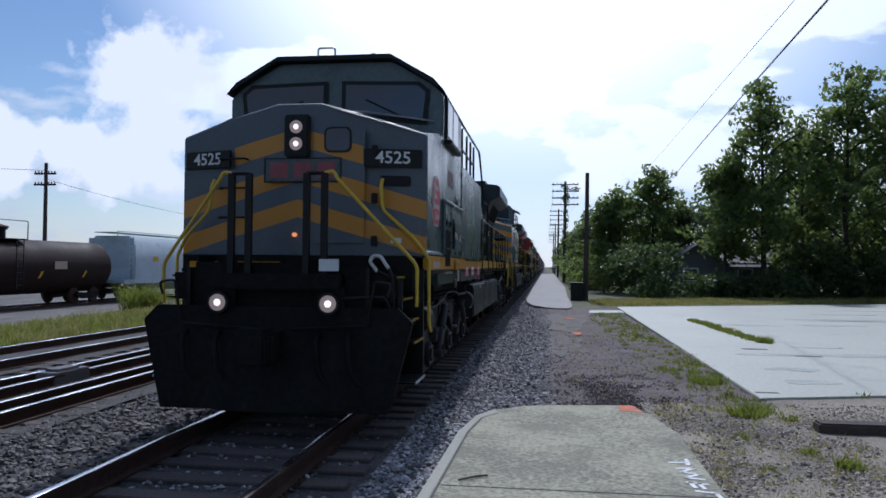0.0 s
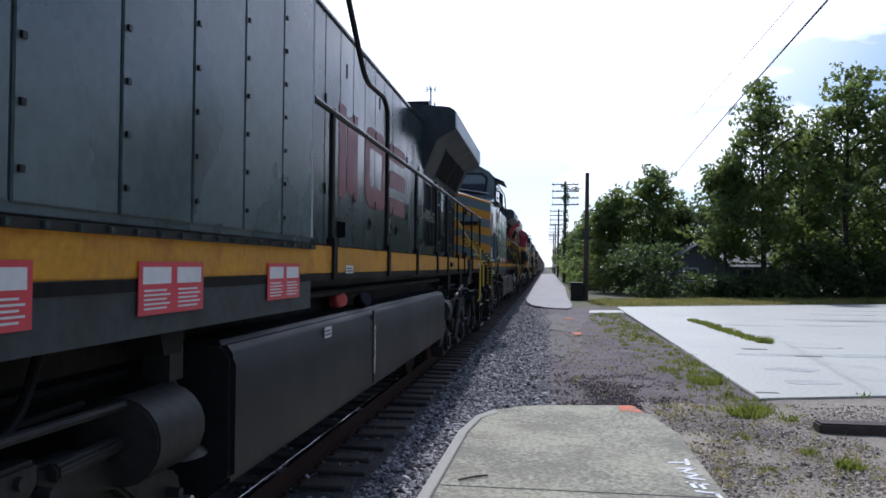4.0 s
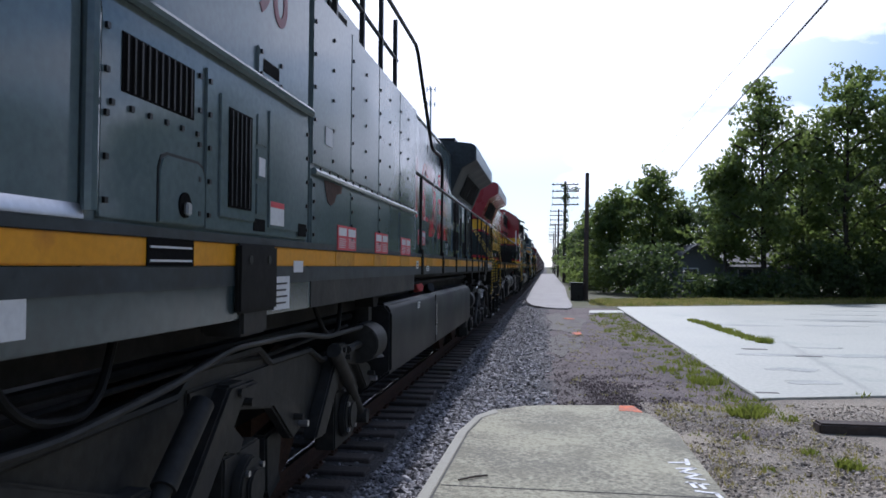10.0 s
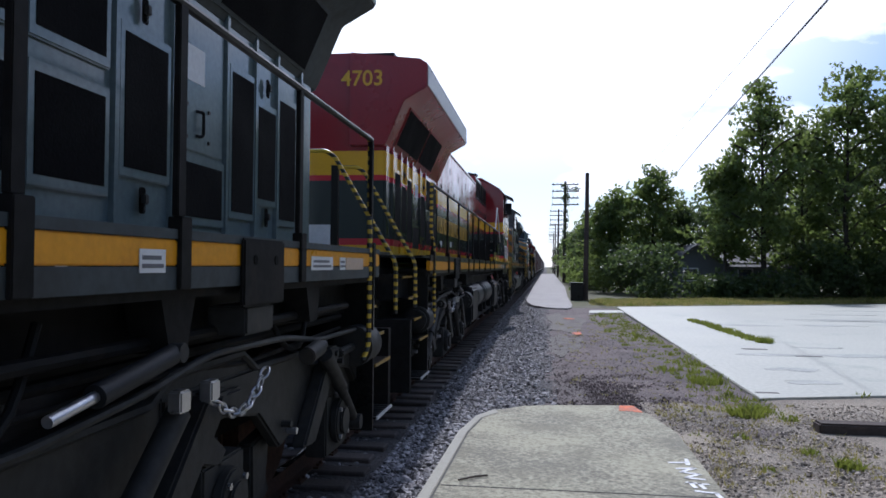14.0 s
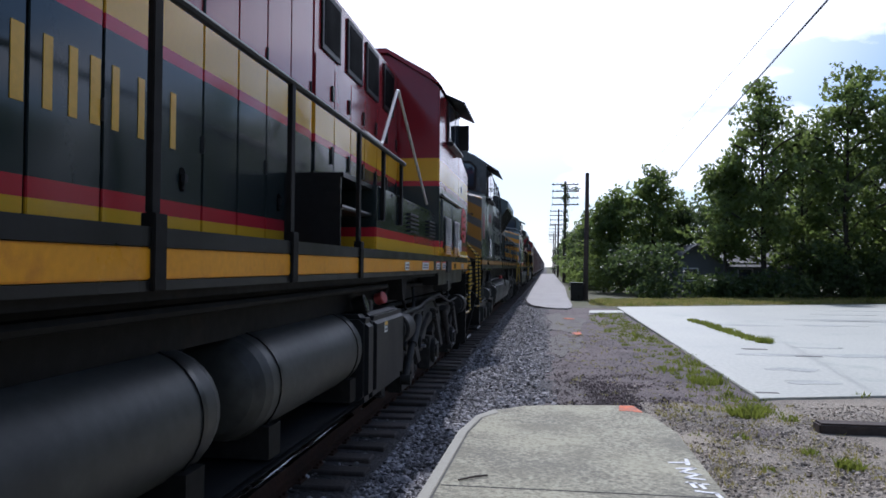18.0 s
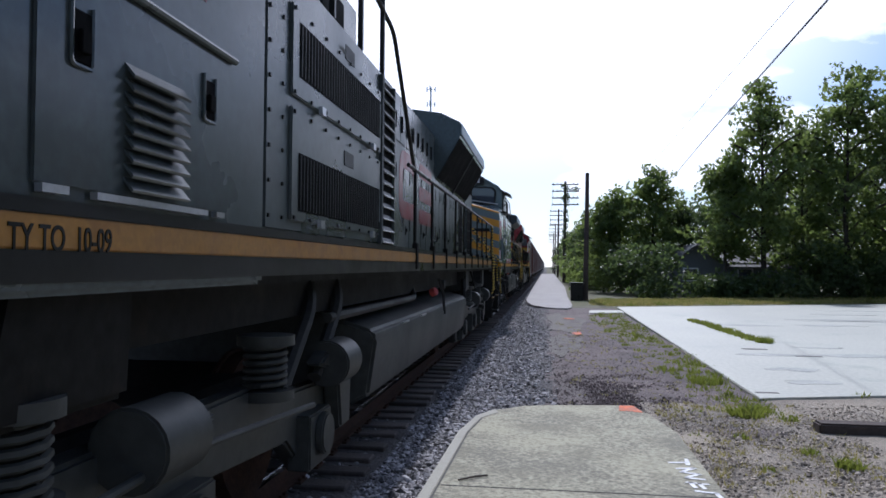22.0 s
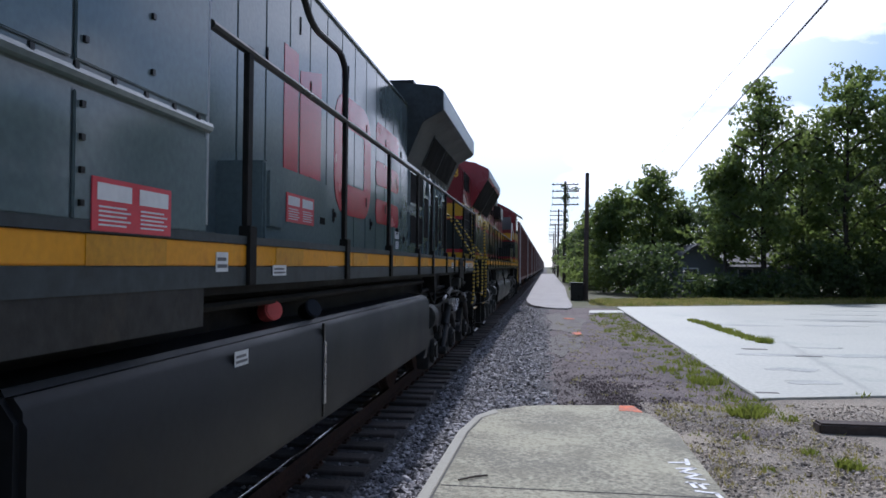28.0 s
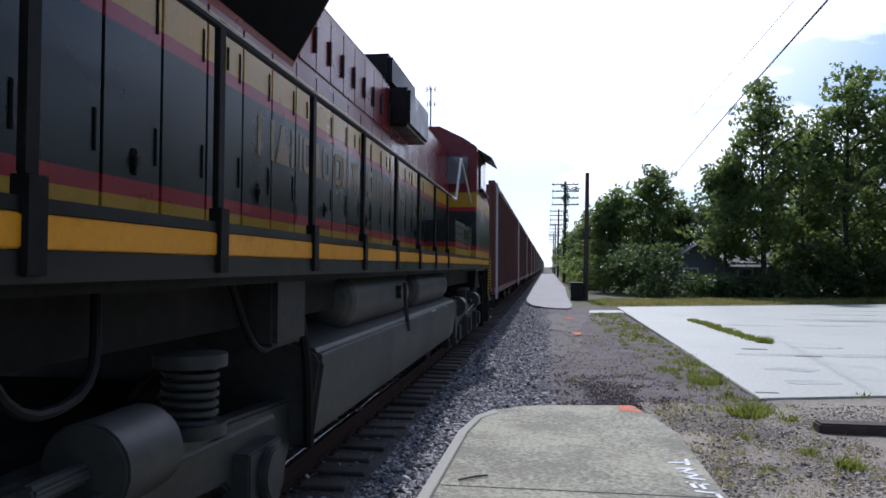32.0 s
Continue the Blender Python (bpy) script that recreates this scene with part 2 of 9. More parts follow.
YEL = (0.60, 0.27, 0.018)
GREY = (0.136, 0.180, 0.189)
M = dict(
    grey=surf("grey_paint", GREY, 0.17, 0, 0.14, 0.9, 30, 0.04, 0.004, (0.10, 0.12, 0.125), 0.6),
    # first locomotive's cab and cabinet, lighter than its hood
    grey_cab=surf("cab_grey_paint", (0.092, 0.126, 0.132), 0.27, 0, 0.24, 1.1, 18, 0.08, 0.004, (0.060, 0.072, 0.072), 0.54),
    grey_dark=surf("dark_blotched_grey_paint", (0.040, 0.050, 0.054), 0.55, 0, 0.3, 1.4, 20, 0.1, 0.004, (0.026, 0.028, 0.028), 0.5, spec=0.25),
    grey_old=surf("weathered_grey_paint", (0.048, 0.069, 0.073), 0.24, 0, 0.22, 0.9, 18, 0.08, 0.004, (0.05, 0.058, 0.06), 0.52),
    grey_dusty=surf("dusty_grey_paint", (0.066, 0.080, 0.082), 0.30, 0, 0.24, 0.9, 16, 0.08, 0.004, (0.055, 0.060, 0.060), 0.52),
    sill=surf("sill_yellow", (0.56, 0.27, 0.010), 0.45, 0, 0.2, 2.0, 30, 0.06, 0.004, (0.36, 0.12, 0.012), 0.52, spec=0.3),
    sill_new=surf("fresh_sill_yellow", (0.72, 0.32, 0.008), 0.36, 0, 0.1, 2.0, 30, 0.05, 0.004, (0.52, 0.20, 0.012), 0.56, spec=0.3),
    sill_old=surf("dull_sill_yellow", (0.34, 0.16, 0.02), 0.5, 0, 0.2, 2.0, 30, 0.08, 0.004, (0.24, 0.10, 0.02), 0.5),
    black=surf("black_paint", (0.009, 0.009, 0.009), 0.36, 0, 0.3, 2, 25, 0.08, 0.004, (0.02, 0.018, 0.016), 0.6, spec=0.25),
    under=surf("grimy_underframe", (0.013, 0.0128, 0.0126), 0.62, 0, 0.4, 1.6, 14, 0.25, 0.008, (0.026, 0.021, 0.017), 0.55, spec=0.08),
    truckgrey=surf("grimy_truck_casting", (0.028, 0.028, 0.027), 0.55, 0, 0.4, 1.8, 16, 0.3, 0.008, (0.050, 0.041, 0.033), 0.56, spec=0.2),
    tank=surf("dark_grey_tank", (0.015, 0.016, 0.018), 0.46, 0, 0.25, 0.8, 20, 0.06, 0.004, (0.022, 0.020, 0.018), 0.55, spec=0.18),
    tank_dusty=surf("dusty_grey_tank", (0.046, 0.048, 0.045), 0.5, 0, 0.3, 0.7, 14, 0.08, 0.004, (0.030, 0.030, 0.028), 0.52, spec=0.3),
    # black screens; also the painted shade of slots, ports and latch pockets
    mesh=surf("dark_screen_and_gap", (0.006, 0.006, 0.0065), 0.7, 0, 0.3, 3, 60, 0.4, 0.006, spec=0.03),
    steel=surf("bare_steel", (0.50, 0.50, 0.52), 0.32, 0.9, 0.12, 3, 40, 0.05, 0.003),
    railtop=surf("polished_railhead", (0.55, 0.56, 0.60), 0.22, 1.0, 0.08, 1, 30, 0.02, 0.002),
    rust=surf("rusty_steel", (0.075, 0.042, 0.030), 0.8, 0, 0.35, 2.5, 30, 0.3, 0.006, (0.045, 0.03, 0.025), 0.55, spec=0.2),
    handy=surf("safety_yellow", (0.62, 0.42, 0.035), 0.42, 0, 0.12, 4, 30, 0.05, 0.003, (0.12, 0.09, 0.03), 0.66),
    treadedge=surf("scuffed_yellow_edge", (0.34, 0.21, 0.025), 0.6, 0, 0.3, 9, 40, 0.2, 0.004, (0.04, 0.035, 0.03), 0.5),
    handw=surf("white_grab_paint", (0.55, 0.55, 0.54), 0.5, 0, 0.15, 4, 30, 0.05, 0.003),
    redp=surf("red_lettering", (0.48, 0.028, 0.050), 0.2, 0, 0.14, 1.5, 30, 0.03, 0.003),
    redfade=surf("faded_red_lettering", (0.24, 0.06, 0.07), 0.45, 0, 0.2, 2.0, 25, 0.03, 0.003, GREY, 0.58),
    redmid=surf("weathered_red_lettering", (0.29, 0.034, 0.046), 0.35, 0, 0.28, 2.0, 25, 0.03, 0.003, (0.13, 0.075, 0.08), 0.54),
    reddull=surf("sooty_red_lettering", (0.12, 0.022, 0.026), 0.5, 0, 0.3, 3, 25, 0.03, 0.003),
    redscuff=surf("scuffed_red_lettering", (0.34, 0.16, 0.16), 0.5, 0, 0.3, 3, 25, 0.03, 0.003, GREY, 0.56),
    yelp=surf("yellow_lettering", (0.72, 0.42, 0.03), 0.4, 0, 0.1, 2, 30, 0.02, 0.002),
    yelfade=surf("faded_yellow_lettering", (0.20, 0.125, 0.03), 0.4, 0, 0.25, 2, 30, 0.02, 0.002, (0.03, 0.03, 0.03), 0.5),
    white=surf("white_paint", (0.72, 0.72, 0.72), 0.5, 0, 0.08, 3, 30, 0.03, 0.002),
    placard=surf("red_placard", (0.62, 0.05, 0.07), 0.4, 0, 0.08, 3, 30, 0.02, 0.002),
    stick=surf("white_sticker", (0.66, 0.67, 0.68), 0.5, 0, 0.1, 6, 40, 0.02, 0.002),
    tan=surf("tan_sticker", (0.5, 0.38, 0.28), 0.55, 0, 0.12, 5, 40, 0.02, 0.002),
    lamp=glow("lit_headlight", (0.55, 0.40, 0.33), 0.30),
    bulb=glow("lit_bulb", (1.0, 0.86, 0.72), 2.2),
    lens=glass("unlit_lens", (0.10, 0.105, 0.115), 0.08),
    amber=glow("amber_marker", (1.0, 0.32, 0.1), 1.2),
    glassy=glass("cab_glass", (0.03, 0.04, 0.06)),
    inkfade=surf("faded_black_lettering", (0.018, 0.020, 0.022), 0.5, 0, 0.3, 3, 25, 0.03, 0.003),
    lineink=surf("small_print", (0.12, 0.12, 0.13), 0.6, 0, 0.2, 6, 40, 0.0, 0.002),
    slatbrown=surf("brown_filter_slat", (0.010, 0.0085, 0.007), 0.6, 0, 0.2, 4, 30, 0.05, 0.003),
    redcap=surf("red_fuel_cap", (0.6, 0.10, 0.09), 0.5, 0, 0.1, 4, 30, 0.03, 0.002),
    rubber=surf("black_hose", (0.010, 0.010, 0.010), 0.6, 0, 0.2, 5, 30, 0.1, 0.003, spec=0.15),
    flagblue=surf("flag_blue", (0.03, 0.05, 0.20), 0.5, 0, 0.1, 5, 30, 0.02, 0.002),
    flagred=surf("flag_red", (0.55, 0.12, 0.15), 0.5, 0, 0.1, 5, 30, 0.02, 0.002),
)
STRIPE = chevrons(surf("hazard_stripe_paint", (0.015, 0.015, 0.015), 0.45, 0, 0.1, 4, 30, 0.03, 0.002), (0.60, 0.40, 0.03), 0.0, 0.075, 0.5, 0.0)
B_DK, B_RD, B_YL, B_TOP = (0.022, 0.031, 0.031), (0.52, 0.030, 0.045), (0.74, 0.42, 0.022), (0.27, 0.022, 0.03)
BELLE_STOPS = [(1.4, (0.02, 0.02, 0.02)), (1.78, B_YL), (1.94, B_RD), (2.02, B_DK), (2.74, B_RD), (2.82, B_YL), (3.12, B_TOP)]
BELLE = bands(surf("red_yellow_black_paint", (1, 1, 1), 0.16, 0, 0.06, 0.9, 30, 0.03, 0.003, (0.72, 0.70, 0.68), 0.6), BELLE_STOPS)
# BELLE darkened: grime, and the shade on the last locomotive's end, in one colour
BELLE_E = bands(surf("darkened_red_yellow_black_paint", (0.62, 0.61, 0.60), 0.30, 0, 0.12, 0.9, 30, 0.05, 0.003, (0.40, 0.39, 0.38), 0.56, spec=0.35), [(z + (0.065 if z > 1.5 else 0), c) for z, c in BELLE_STOPS])
TOPRED = surf("dark_red_paint", B_TOP, 0.3, 0, 0.12, 0.9, 30, 0.03, 0.003)
NOSE_A = chevrons(surf("chevron_nose_paint", (0.085, 0.105, 0.125), 0.35, 0, 0.14, 0.9, 30, 0.04, 0.004, (0.06, 0.07, 0.07), 0.62), (0.50, 0.225, 0.018), 0.29, 0.425, 0.50, 0.29, 2.2, 3.4, 3.0, 0.80)
NOSE_B = chevrons(surf("chevron_nose_paint_two", GREY, 0.33, 0, 0.12, 0.9, 30, 0.04, 0.004), YEL, 0.26, 0.415, 0.49, 0.07)
NOSE_C = chevrons(surf("diagonal_nose_paint", (0.062, 0.074, 0.078), 0.4, 0, 0.25, 0.9, 30, 0.06, 0.004, (0.04, 0.042, 0.042), 0.56), (0.27, 0.135, 0.014), 0.50, 0.455, 0.62, 0.19)


# ---- mesh helpers ----
def q_box(bm, x0, x1, y0, y1, z0, z1):
    v = [bm.verts.new(p) for p in ((x0, y0, z0), (x1, y0, z0), (x1, y1, z0), (x0, y1, z0), (x0, y0, z1), (x1, y0, z1), (x1, y1, z1), (x0, y1, z1))]
    for f in ((3, 2, 1, 0), (4, 5, 6, 7), (0, 1, 5, 4), (1, 2, 6, 5), (2, 3, 7, 6), (3, 0, 4, 7)):
        bm.faces.new([v[i] for i in f])


def q_loft(bm, a, b, close=True):
    va, vb = [bm.verts.new(p) for p in a], [bm.verts.new(p) for p in b]
    n = len(a)
    for i in range(n):
        bm.faces.new((va[i], va[(i + 1) % n], vb[(i + 1) % n], vb[i]))
    if close:
        bm.faces.new(va[::-1])
        bm.faces.new(vb)


def q_prism(bm, axis, poly, c0, c1):
    def pt(a, b, c):
        return (c, a, b) if axis == "x" else (a, c, b) if axis == "y" else (a, b, c)
    q_loft(bm, [pt(a, b, c0) for a, b in poly], [pt(a, b, c1) for a, b in poly])


def q_cyl(bm, p0, p1, r, n=14, r2=None):
    p0, p1 = Vector(p0), Vector(p1)
    d = (p1 - p0).normalized()
    u = d.orthogonal().normalized()
    w = d.cross(u)
    r2 = r if r2 is None else r2
    cs = [(math.cos(2 * math.pi * i / n), math.sin(2 * math.pi * i / n)) for i in range(n)]
    q_loft(bm, [p0 + r * (c * u + s * w) for c, s in cs], [p1 + r2 * (c * u + s * w) for c, s in cs])


def q_tube(bm, pts, r, n=8):
    pts = [Vector(p) for p in pts]
    rings = []
    for i, p in enumerate(pts):
        a = pts[max(i - 1, 0)]
        b = pts[min(i + 1, len(pts) - 1)]
        d = (b - a).normalized()
        if i == 0:
            u = d.orthogonal().normalized()
        else:
            u = (u - d * u.dot(d)).normalized()
        w = d.cross(u)
        k = 1.0
        if 0 < i < len(pts) - 1:
            k = 1 / max(0.6, (pts[i] - a).normalized().dot(d))
        rings.append([bm.verts.new(p + r * k * (math.cos(2 * math.pi * j / n) * u + math.sin(2 * math.pi * j / n) * w)) for j in range(n)])
    for ra, rb in zip(rings, rings[1:]):
        for j in range(n):
            bm.faces.new((ra[j], ra[(j + 1) % n], rb[(j + 1) % n], rb[j]))
    bm.faces.new(rings[0][::-1])
    bm.faces.new(rings[-1])


def q_ribbon(bm, pts, w, x0, x1, closed=False):
    """A flat band of width 2w that follows a line in the side plane."""
    P = [Vector(p).to_2d() for p in pts]
    n = len(P)
    rows = []
    for i in range(n):
        a = P[i - 1] if i or closed else P[i]
        b = P[(i + 1) % n] if i < n - 1 or closed else P[i]
        da, db = (P[i] - a), (b - P[i])
        da = db if da.length < 1e-6 else da
        db = da if db.length < 1e-6 else db
        na, nb = Vector((-da.y, da.x)).normalized(), Vector((-db.y, db.x)).normalized()
        m = (na + nb).normalized()
        m *= w / max(0.5, m.dot(na))
        rows.append([bm.verts.new((x, *q)) for q in (P[i] - m, P[i] + m) for x in (x0, x1)])
    for i in range(n if closed else n - 1):
        a, b = rows[i], rows[(i + 1) % n]
        for c, d in ((1, 3), (0, 1), (2, 0), (3, 2)):
            bm.faces.new((a[c], a[d], b[d], b[c]))
    if not closed:
        for q in (rows[0], rows[-1]):
            bm.faces.new((q[0], q[1], q[3], q[2]))


def arc_pts(pts, rad=0.08, k=4):
    """A polyline with rounded corners."""
    pts = [Vector(p) for p in pts]
    out = [pts[0]]
    for a, p, b in zip(pts, pts[1:], pts[2:]):
        da, db = (a - p), (b - p)
        ra = min(rad, da.length * 0.45, db.length * 0.45)
        s, e = p + da.normalized() * ra, p + db.normalized() * ra
        for i in range(k + 1):
            t = i / k
            out.append((1 - t) ** 2 * s + 2 * t * (1 - t) * p + t * t * e)
    out.append(pts[-1])
    return out


FLIP = [None]     # the length about which a reversed vehicle's meshes are turned end for end


def mesh_of(shapes, bevel=0.0, seg=2):
    bm = bmesh.new()
    for s in shapes:
        k, a = s[0], s[1:]
        {"b": q_box, "l": q_loft, "p": q_prism, "c": q_cyl, "t": q_tube, "r": q_ribbon}[k](bm, *a)
    if FLIP[0] is not None:
        for v in bm.verts:
            v.co.y = FLIP[0] - v.co.y
    bmesh.ops.recalc_face_normals(bm, faces=bm.faces)
    if bevel:
        sharp = [e for e in bm.edges if len(e.link_faces) == 2 and e.calc_face_angle(0) > 0.5]
        bmesh.ops.bevel(bm, geom=sharp, offset=bevel, segments=seg, affect="EDGES", clamp_overlap=True)
    return bm


def finish(name, bm, mat, parent=None, label="", smooth=None):
    me = bpy.data.meshes.new(name)
    bm.to_mesh(me)
    bm.free()
    me.materials.append(mat)
    if smooth:
        me.shade_smooth()
        me.set_sharp_from_angle(angle=radians(smooth))
    ob = new(name, me)
    if parent is not None:
        ob.parent = parent
    if label:
        tagged(ob, label)
    return ob


def part(name, shapes, mat, parent=None, label="", bevel=0.0, smooth=40):
    return finish(name, mesh_of(shapes, bevel), mat, parent, label, smooth)


def thing(name, shapes, mat, label, category, group="", kind="", bevel=0.0, smooth=40):
    return tagged(part(name, shapes, mat, None, "", bevel, smooth), label, category, group, kind)


def writing(name, body, size, m, mat, parent, depth=0.003, xs=1.0, label=""):
    cu = bpy.data.curves.new("t", "FONT")
    cu.body, cu.size, cu.extrude, cu.align_x, cu.align_y = body, size, depth, "CENTER", "CENTER"
    cu.offset = 0.012 * size
    tmp = new("t", cu)
    me = bpy.data.meshes.new_from_object(tmp.evaluated_get(bpy.context.evaluated_depsgraph_get()))
    bpy.data.objects.remove(tmp)
    bpy.data.curves.remove(cu)
    me.name = name
    me.transform(m @ Matrix.Diagonal((xs, 1, 1, 1)))
    me.materials.clear()
    me.materials.append(mat)
    ob = new(name, me)
    ob.parent = parent
    if label:
        tagged(ob, label)
    return ob


def facing_side(x, y, z):
    return Matrix(((0, 0, 1, x), (1, 0, 0, y), (0, 1, 0, z), (0, 0, 0, 1)))


def facing_front(x, y, z, yaw=0.0):
    return Matrix.Translation((x, y, z)) @ Matrix.Rotation(yaw, 4, "Z") @ Matrix(((1, 0, 0, 0), (0, 0, -1, 0), (0, 1, 0, 0), (0, 0, 0, 1)))


def sheet(name, pts, z, mat, label, category="ground", thick=0.0):
    bm = bmesh.new()
    if thick:
        q_prism(bm, "z", pts, z - thick, z)
        bmesh.ops.recalc_face_normals(bm, faces=bm.faces)
    else:
        f = bm.faces.new([bm.verts.new((x, y, z)) for x, y in pts])
        f.normal_update()
        if f.normal.z < 0:
            f.normal_flip()
    return tagged(finish(name, bm, mat), label, category, "", "structure")


# ---- ground ----
M.update(
    earth=surf("grassy_earth", (0.085, 0.085, 0.035), 0.95, 0, 0.4, 0.35, 9, 0.5, 0.03, (0.16, 0.13, 0.10), 0.52),
    dirt=surf("dark_cinder_dirt", (0.130, 0.106, 0.100), 0.95, 0, 0.4, 0.5, 34, 0.9, 0.03, (0.065, 0.052, 0.05), 0.50, con=0.18),
    gravel=surf("pale_pea_gravel", (0.26, 0.225, 0.175), 0.95, 0, 0.45, 0.7, 55, 1.0, 0.02, (0.14, 0.12, 0.105), 0.52, con=0.15),
    greygravel=surf("grey_gravel", (0.145, 0.135, 0.125), 0.95, 0, 0.4, 0.6, 40, 0.9, 0.02, (0.11, 0.10, 0.09), 0.52, con=0.18),
    ballast=surf("dark_ballast", (0.075, 0.07, 0.07), 0.95, 0, 0.5, 1.2, 26, 1.0, 0.05),
    stone=surf("ballast_stone", (0.27, 0.26, 0.262), 0.8, 0, 0.3, 3.0, 40, 0.4, 0.01, island=0.85),
    brownstone=surf("brown_ballast_stone", (0.145, 0.128, 0.118), 0.85, 0, 0.3, 3.0, 40, 0.4, 0.01, island=0.75),
    pebble=surf("gravel_stone", (0.36, 0.31, 0.25), 0.9, 0, 0.3, 3.0, 40, 0.3, 0.005, island=0.7),
    clinker=surf("dark_clinker", (0.075, 0.056, 0.056), 0.9, 0, 0.3, 3.0, 40, 0.3, 0.005, island=0.6),
    slab=surf("pale_concrete", (0.40, 0.405, 0.345), 0.62, 0, 0.14, 0.22, 14, 0.08, 0.006, (0.26, 0.29, 0.25), 0.56, con=0.22),
    farconc=surf("pinkish_concrete", (0.33, 0.31, 0.295), 0.85, 0, 0.2, 0.5, 20, 0.3, 0.006, (0.25, 0.23, 0.22), 0.52),
    conc=surf("weathered_concrete", (0.295, 0.28, 0.205), 0.9, 0, 0.42, 0.9, 30, 1.0, 0.012, (0.19, 0.18, 0.13), 0.50, con=0.15),
    kerb=surf("pale_kerb_concrete", (0.36, 0.345, 0.285), 0.85, 0, 0.14, 1.2, 60, 0.35, 0.006, (0.24, 0.23, 0.20), 0.6),
    stub=surf("dirt_covered_paving", (0.150, 0.138, 0.118), 0.95, 0, 0.35, 2.2, 40, 0.8, 0.01, (0.105, 0.09, 0.085), 0.42),
    tie=surf("creosoted_tie", (0.075, 0.062, 0.055), 0.9, 0, 0.4, 1.5, 30, 0.7, 0.012, (0.09, 0.08, 0.075), 0.56, rnd=0.35),
    grass=surf("grass_blade", (0.115, 0.155, 0.030), 0.7, 0, 0.25, 0.7, 9, 0.0, 0.01, island=0.4),
    drygrass=surf("dry_grass_blade", (0.26, 0.24, 0.09), 0.8, 0, 0.25, 0.7, 9, 0.0, 0.01, island=0.4),
    leaf=surf("leaf_green", (0.072, 0.110, 0.042), 0.45, 0, 0.3, 0.4, 5, 0.0, 0.01, island=0.6),
    # darker copy of the leaf: shade under the trees put into the green
    leafd=surf("leaf_shade_green", (0.047, 0.075, 0.033), 0.5, 0, 0.3, 0.4, 5, 0.0, 0.01, island=0.6),
    bark=surf("bark", (0.045, 0.038, 0.03), 0.95, 0, 0.35, 2.0, 14, 0.7, 0.03),
    polewood=surf("weathered_pole", (0.065, 0.05, 0.042), 0.9, 0, 0.3, 1.2, 20, 0.5, 0.01),
    orange=surf("orange_spray_paint", (0.62, 0.17, 0.08), 0.9, 0, 0.3, 6, 40, 0.2, 0.003, (0.26, 0.20, 0.16), 0.48),
    wallpaint=surf("grey_siding", (0.13, 0.14, 0.15), 0.7, 0, 0.12, 0.9, 12, 0.1, 0.01),
    roofing=surf("grey_shingle", (0.14, 0.137, 0.14), 0.9, 0, 0.2, 0.9, 24, 0.4, 0.02),
    brown=surf("brown_freight_paint", (0.13, 0.05, 0.04), 0.6, 0, 0.25, 0.7, 12, 0.1, 0.01, (0.07, 0.045, 0.04), 0.55),
    tankbrown=surf("dark_brown_tank_paint", (0.026, 0.014, 0.011), 0.7, 0, 0.3, 0.6, 10, 0.08, 0.01, (0.05, 0.03, 0.022), 0.6, spec=0.15),
    hopper=surf("pale_blue_grey_paint", (0.50, 0.58, 0.62), 0.5, 0, 0.14, 0.6, 12, 0.06, 0.01, (0.26, 0.28, 0.28), 0.58),
)
rng = np.random.default_rng(7)


def leafy(m, col, amount=0.4):
    """Let light through a leaf."""
    N, K = m.node_tree.nodes, m.node_tree.links
    b, out = N["Principled BSDF"], N["Material Output"]
    b.inputs["Specular IOR Level"].default_value = 0.3
    tr, mx = N.new("ShaderNodeBsdfTranslucent"), N.new("ShaderNodeMixShader")
    tr.inputs["Color"].default_value = (*col, 1)
    mx.inputs[0].default_value = amount
    K.new(b.outputs[0], mx.inputs[1])
    K.new(tr.outputs[0], mx.inputs[2])
    K.new(mx.outputs[0], out.inputs["Surface"])


leafy(M["leaf"], (0.27, 0.35, 0.09), 0.50)
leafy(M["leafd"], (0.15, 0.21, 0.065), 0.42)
leafy(M["grass"], (0.26, 0.30, 0.05), 0.45)
leafy(M["drygrass"], (0.45, 0.40, 0.14), 0.4)

ground = bmesh.new()
cols = [(-2500, -0.70), (-22, -0.70), (-15, -0.27), (-11.7, -0.12), (-11.3, -0.32), (-0.02, -0.32), (0.1, -0.10), (2500, -0.10)]
rows = [[ground.verts.new((x, y, z)) for x, z in cols] for y in (-2500, 2500)]
for k in range(len(cols) - 1):
    ground.faces.new((rows[0][k], rows[0][k + 1], rows[1][k + 1], rows[1][k]))
tagged(finish("ground", ground, M["earth"]), "flat grassy earth reaching to the horizon", "ground", "", "structure")


def strip(name, x0, x1, y0, y1, za, zb, mat, label, nx=24, ny=200, rough=0.02, seed=0):
    """A strip of ground along the track, with a slightly uneven surface."""
    bm = bmesh.new()
    vs = []
    for j in range(ny + 1):
        t = j / ny
        y = y0 + (y1 - y0) * t ** 2.2
        row = []
        for i in range(nx + 1):
            x = x0 + (x1 - x0) * i / nx
            z = za + (zb - za) * i / nx + rough * noise.noise(Vector((x * 1.7, y * 1.7, seed))) + rough * 0.6 * noise.noise(Vector((x * 5, y * 5, seed + 3)))
            row.append(bm.verts.new((x, y, z)))
        vs.append(row)
    for a, b in zip(vs, vs[1:]):
        for i in range(nx):
            bm.faces.new((a[i], a[i + 1], b[i + 1], b[i]))
    return tagged(finish(name, bm, mat, None, "", 80), label, "ground", "", "structure")


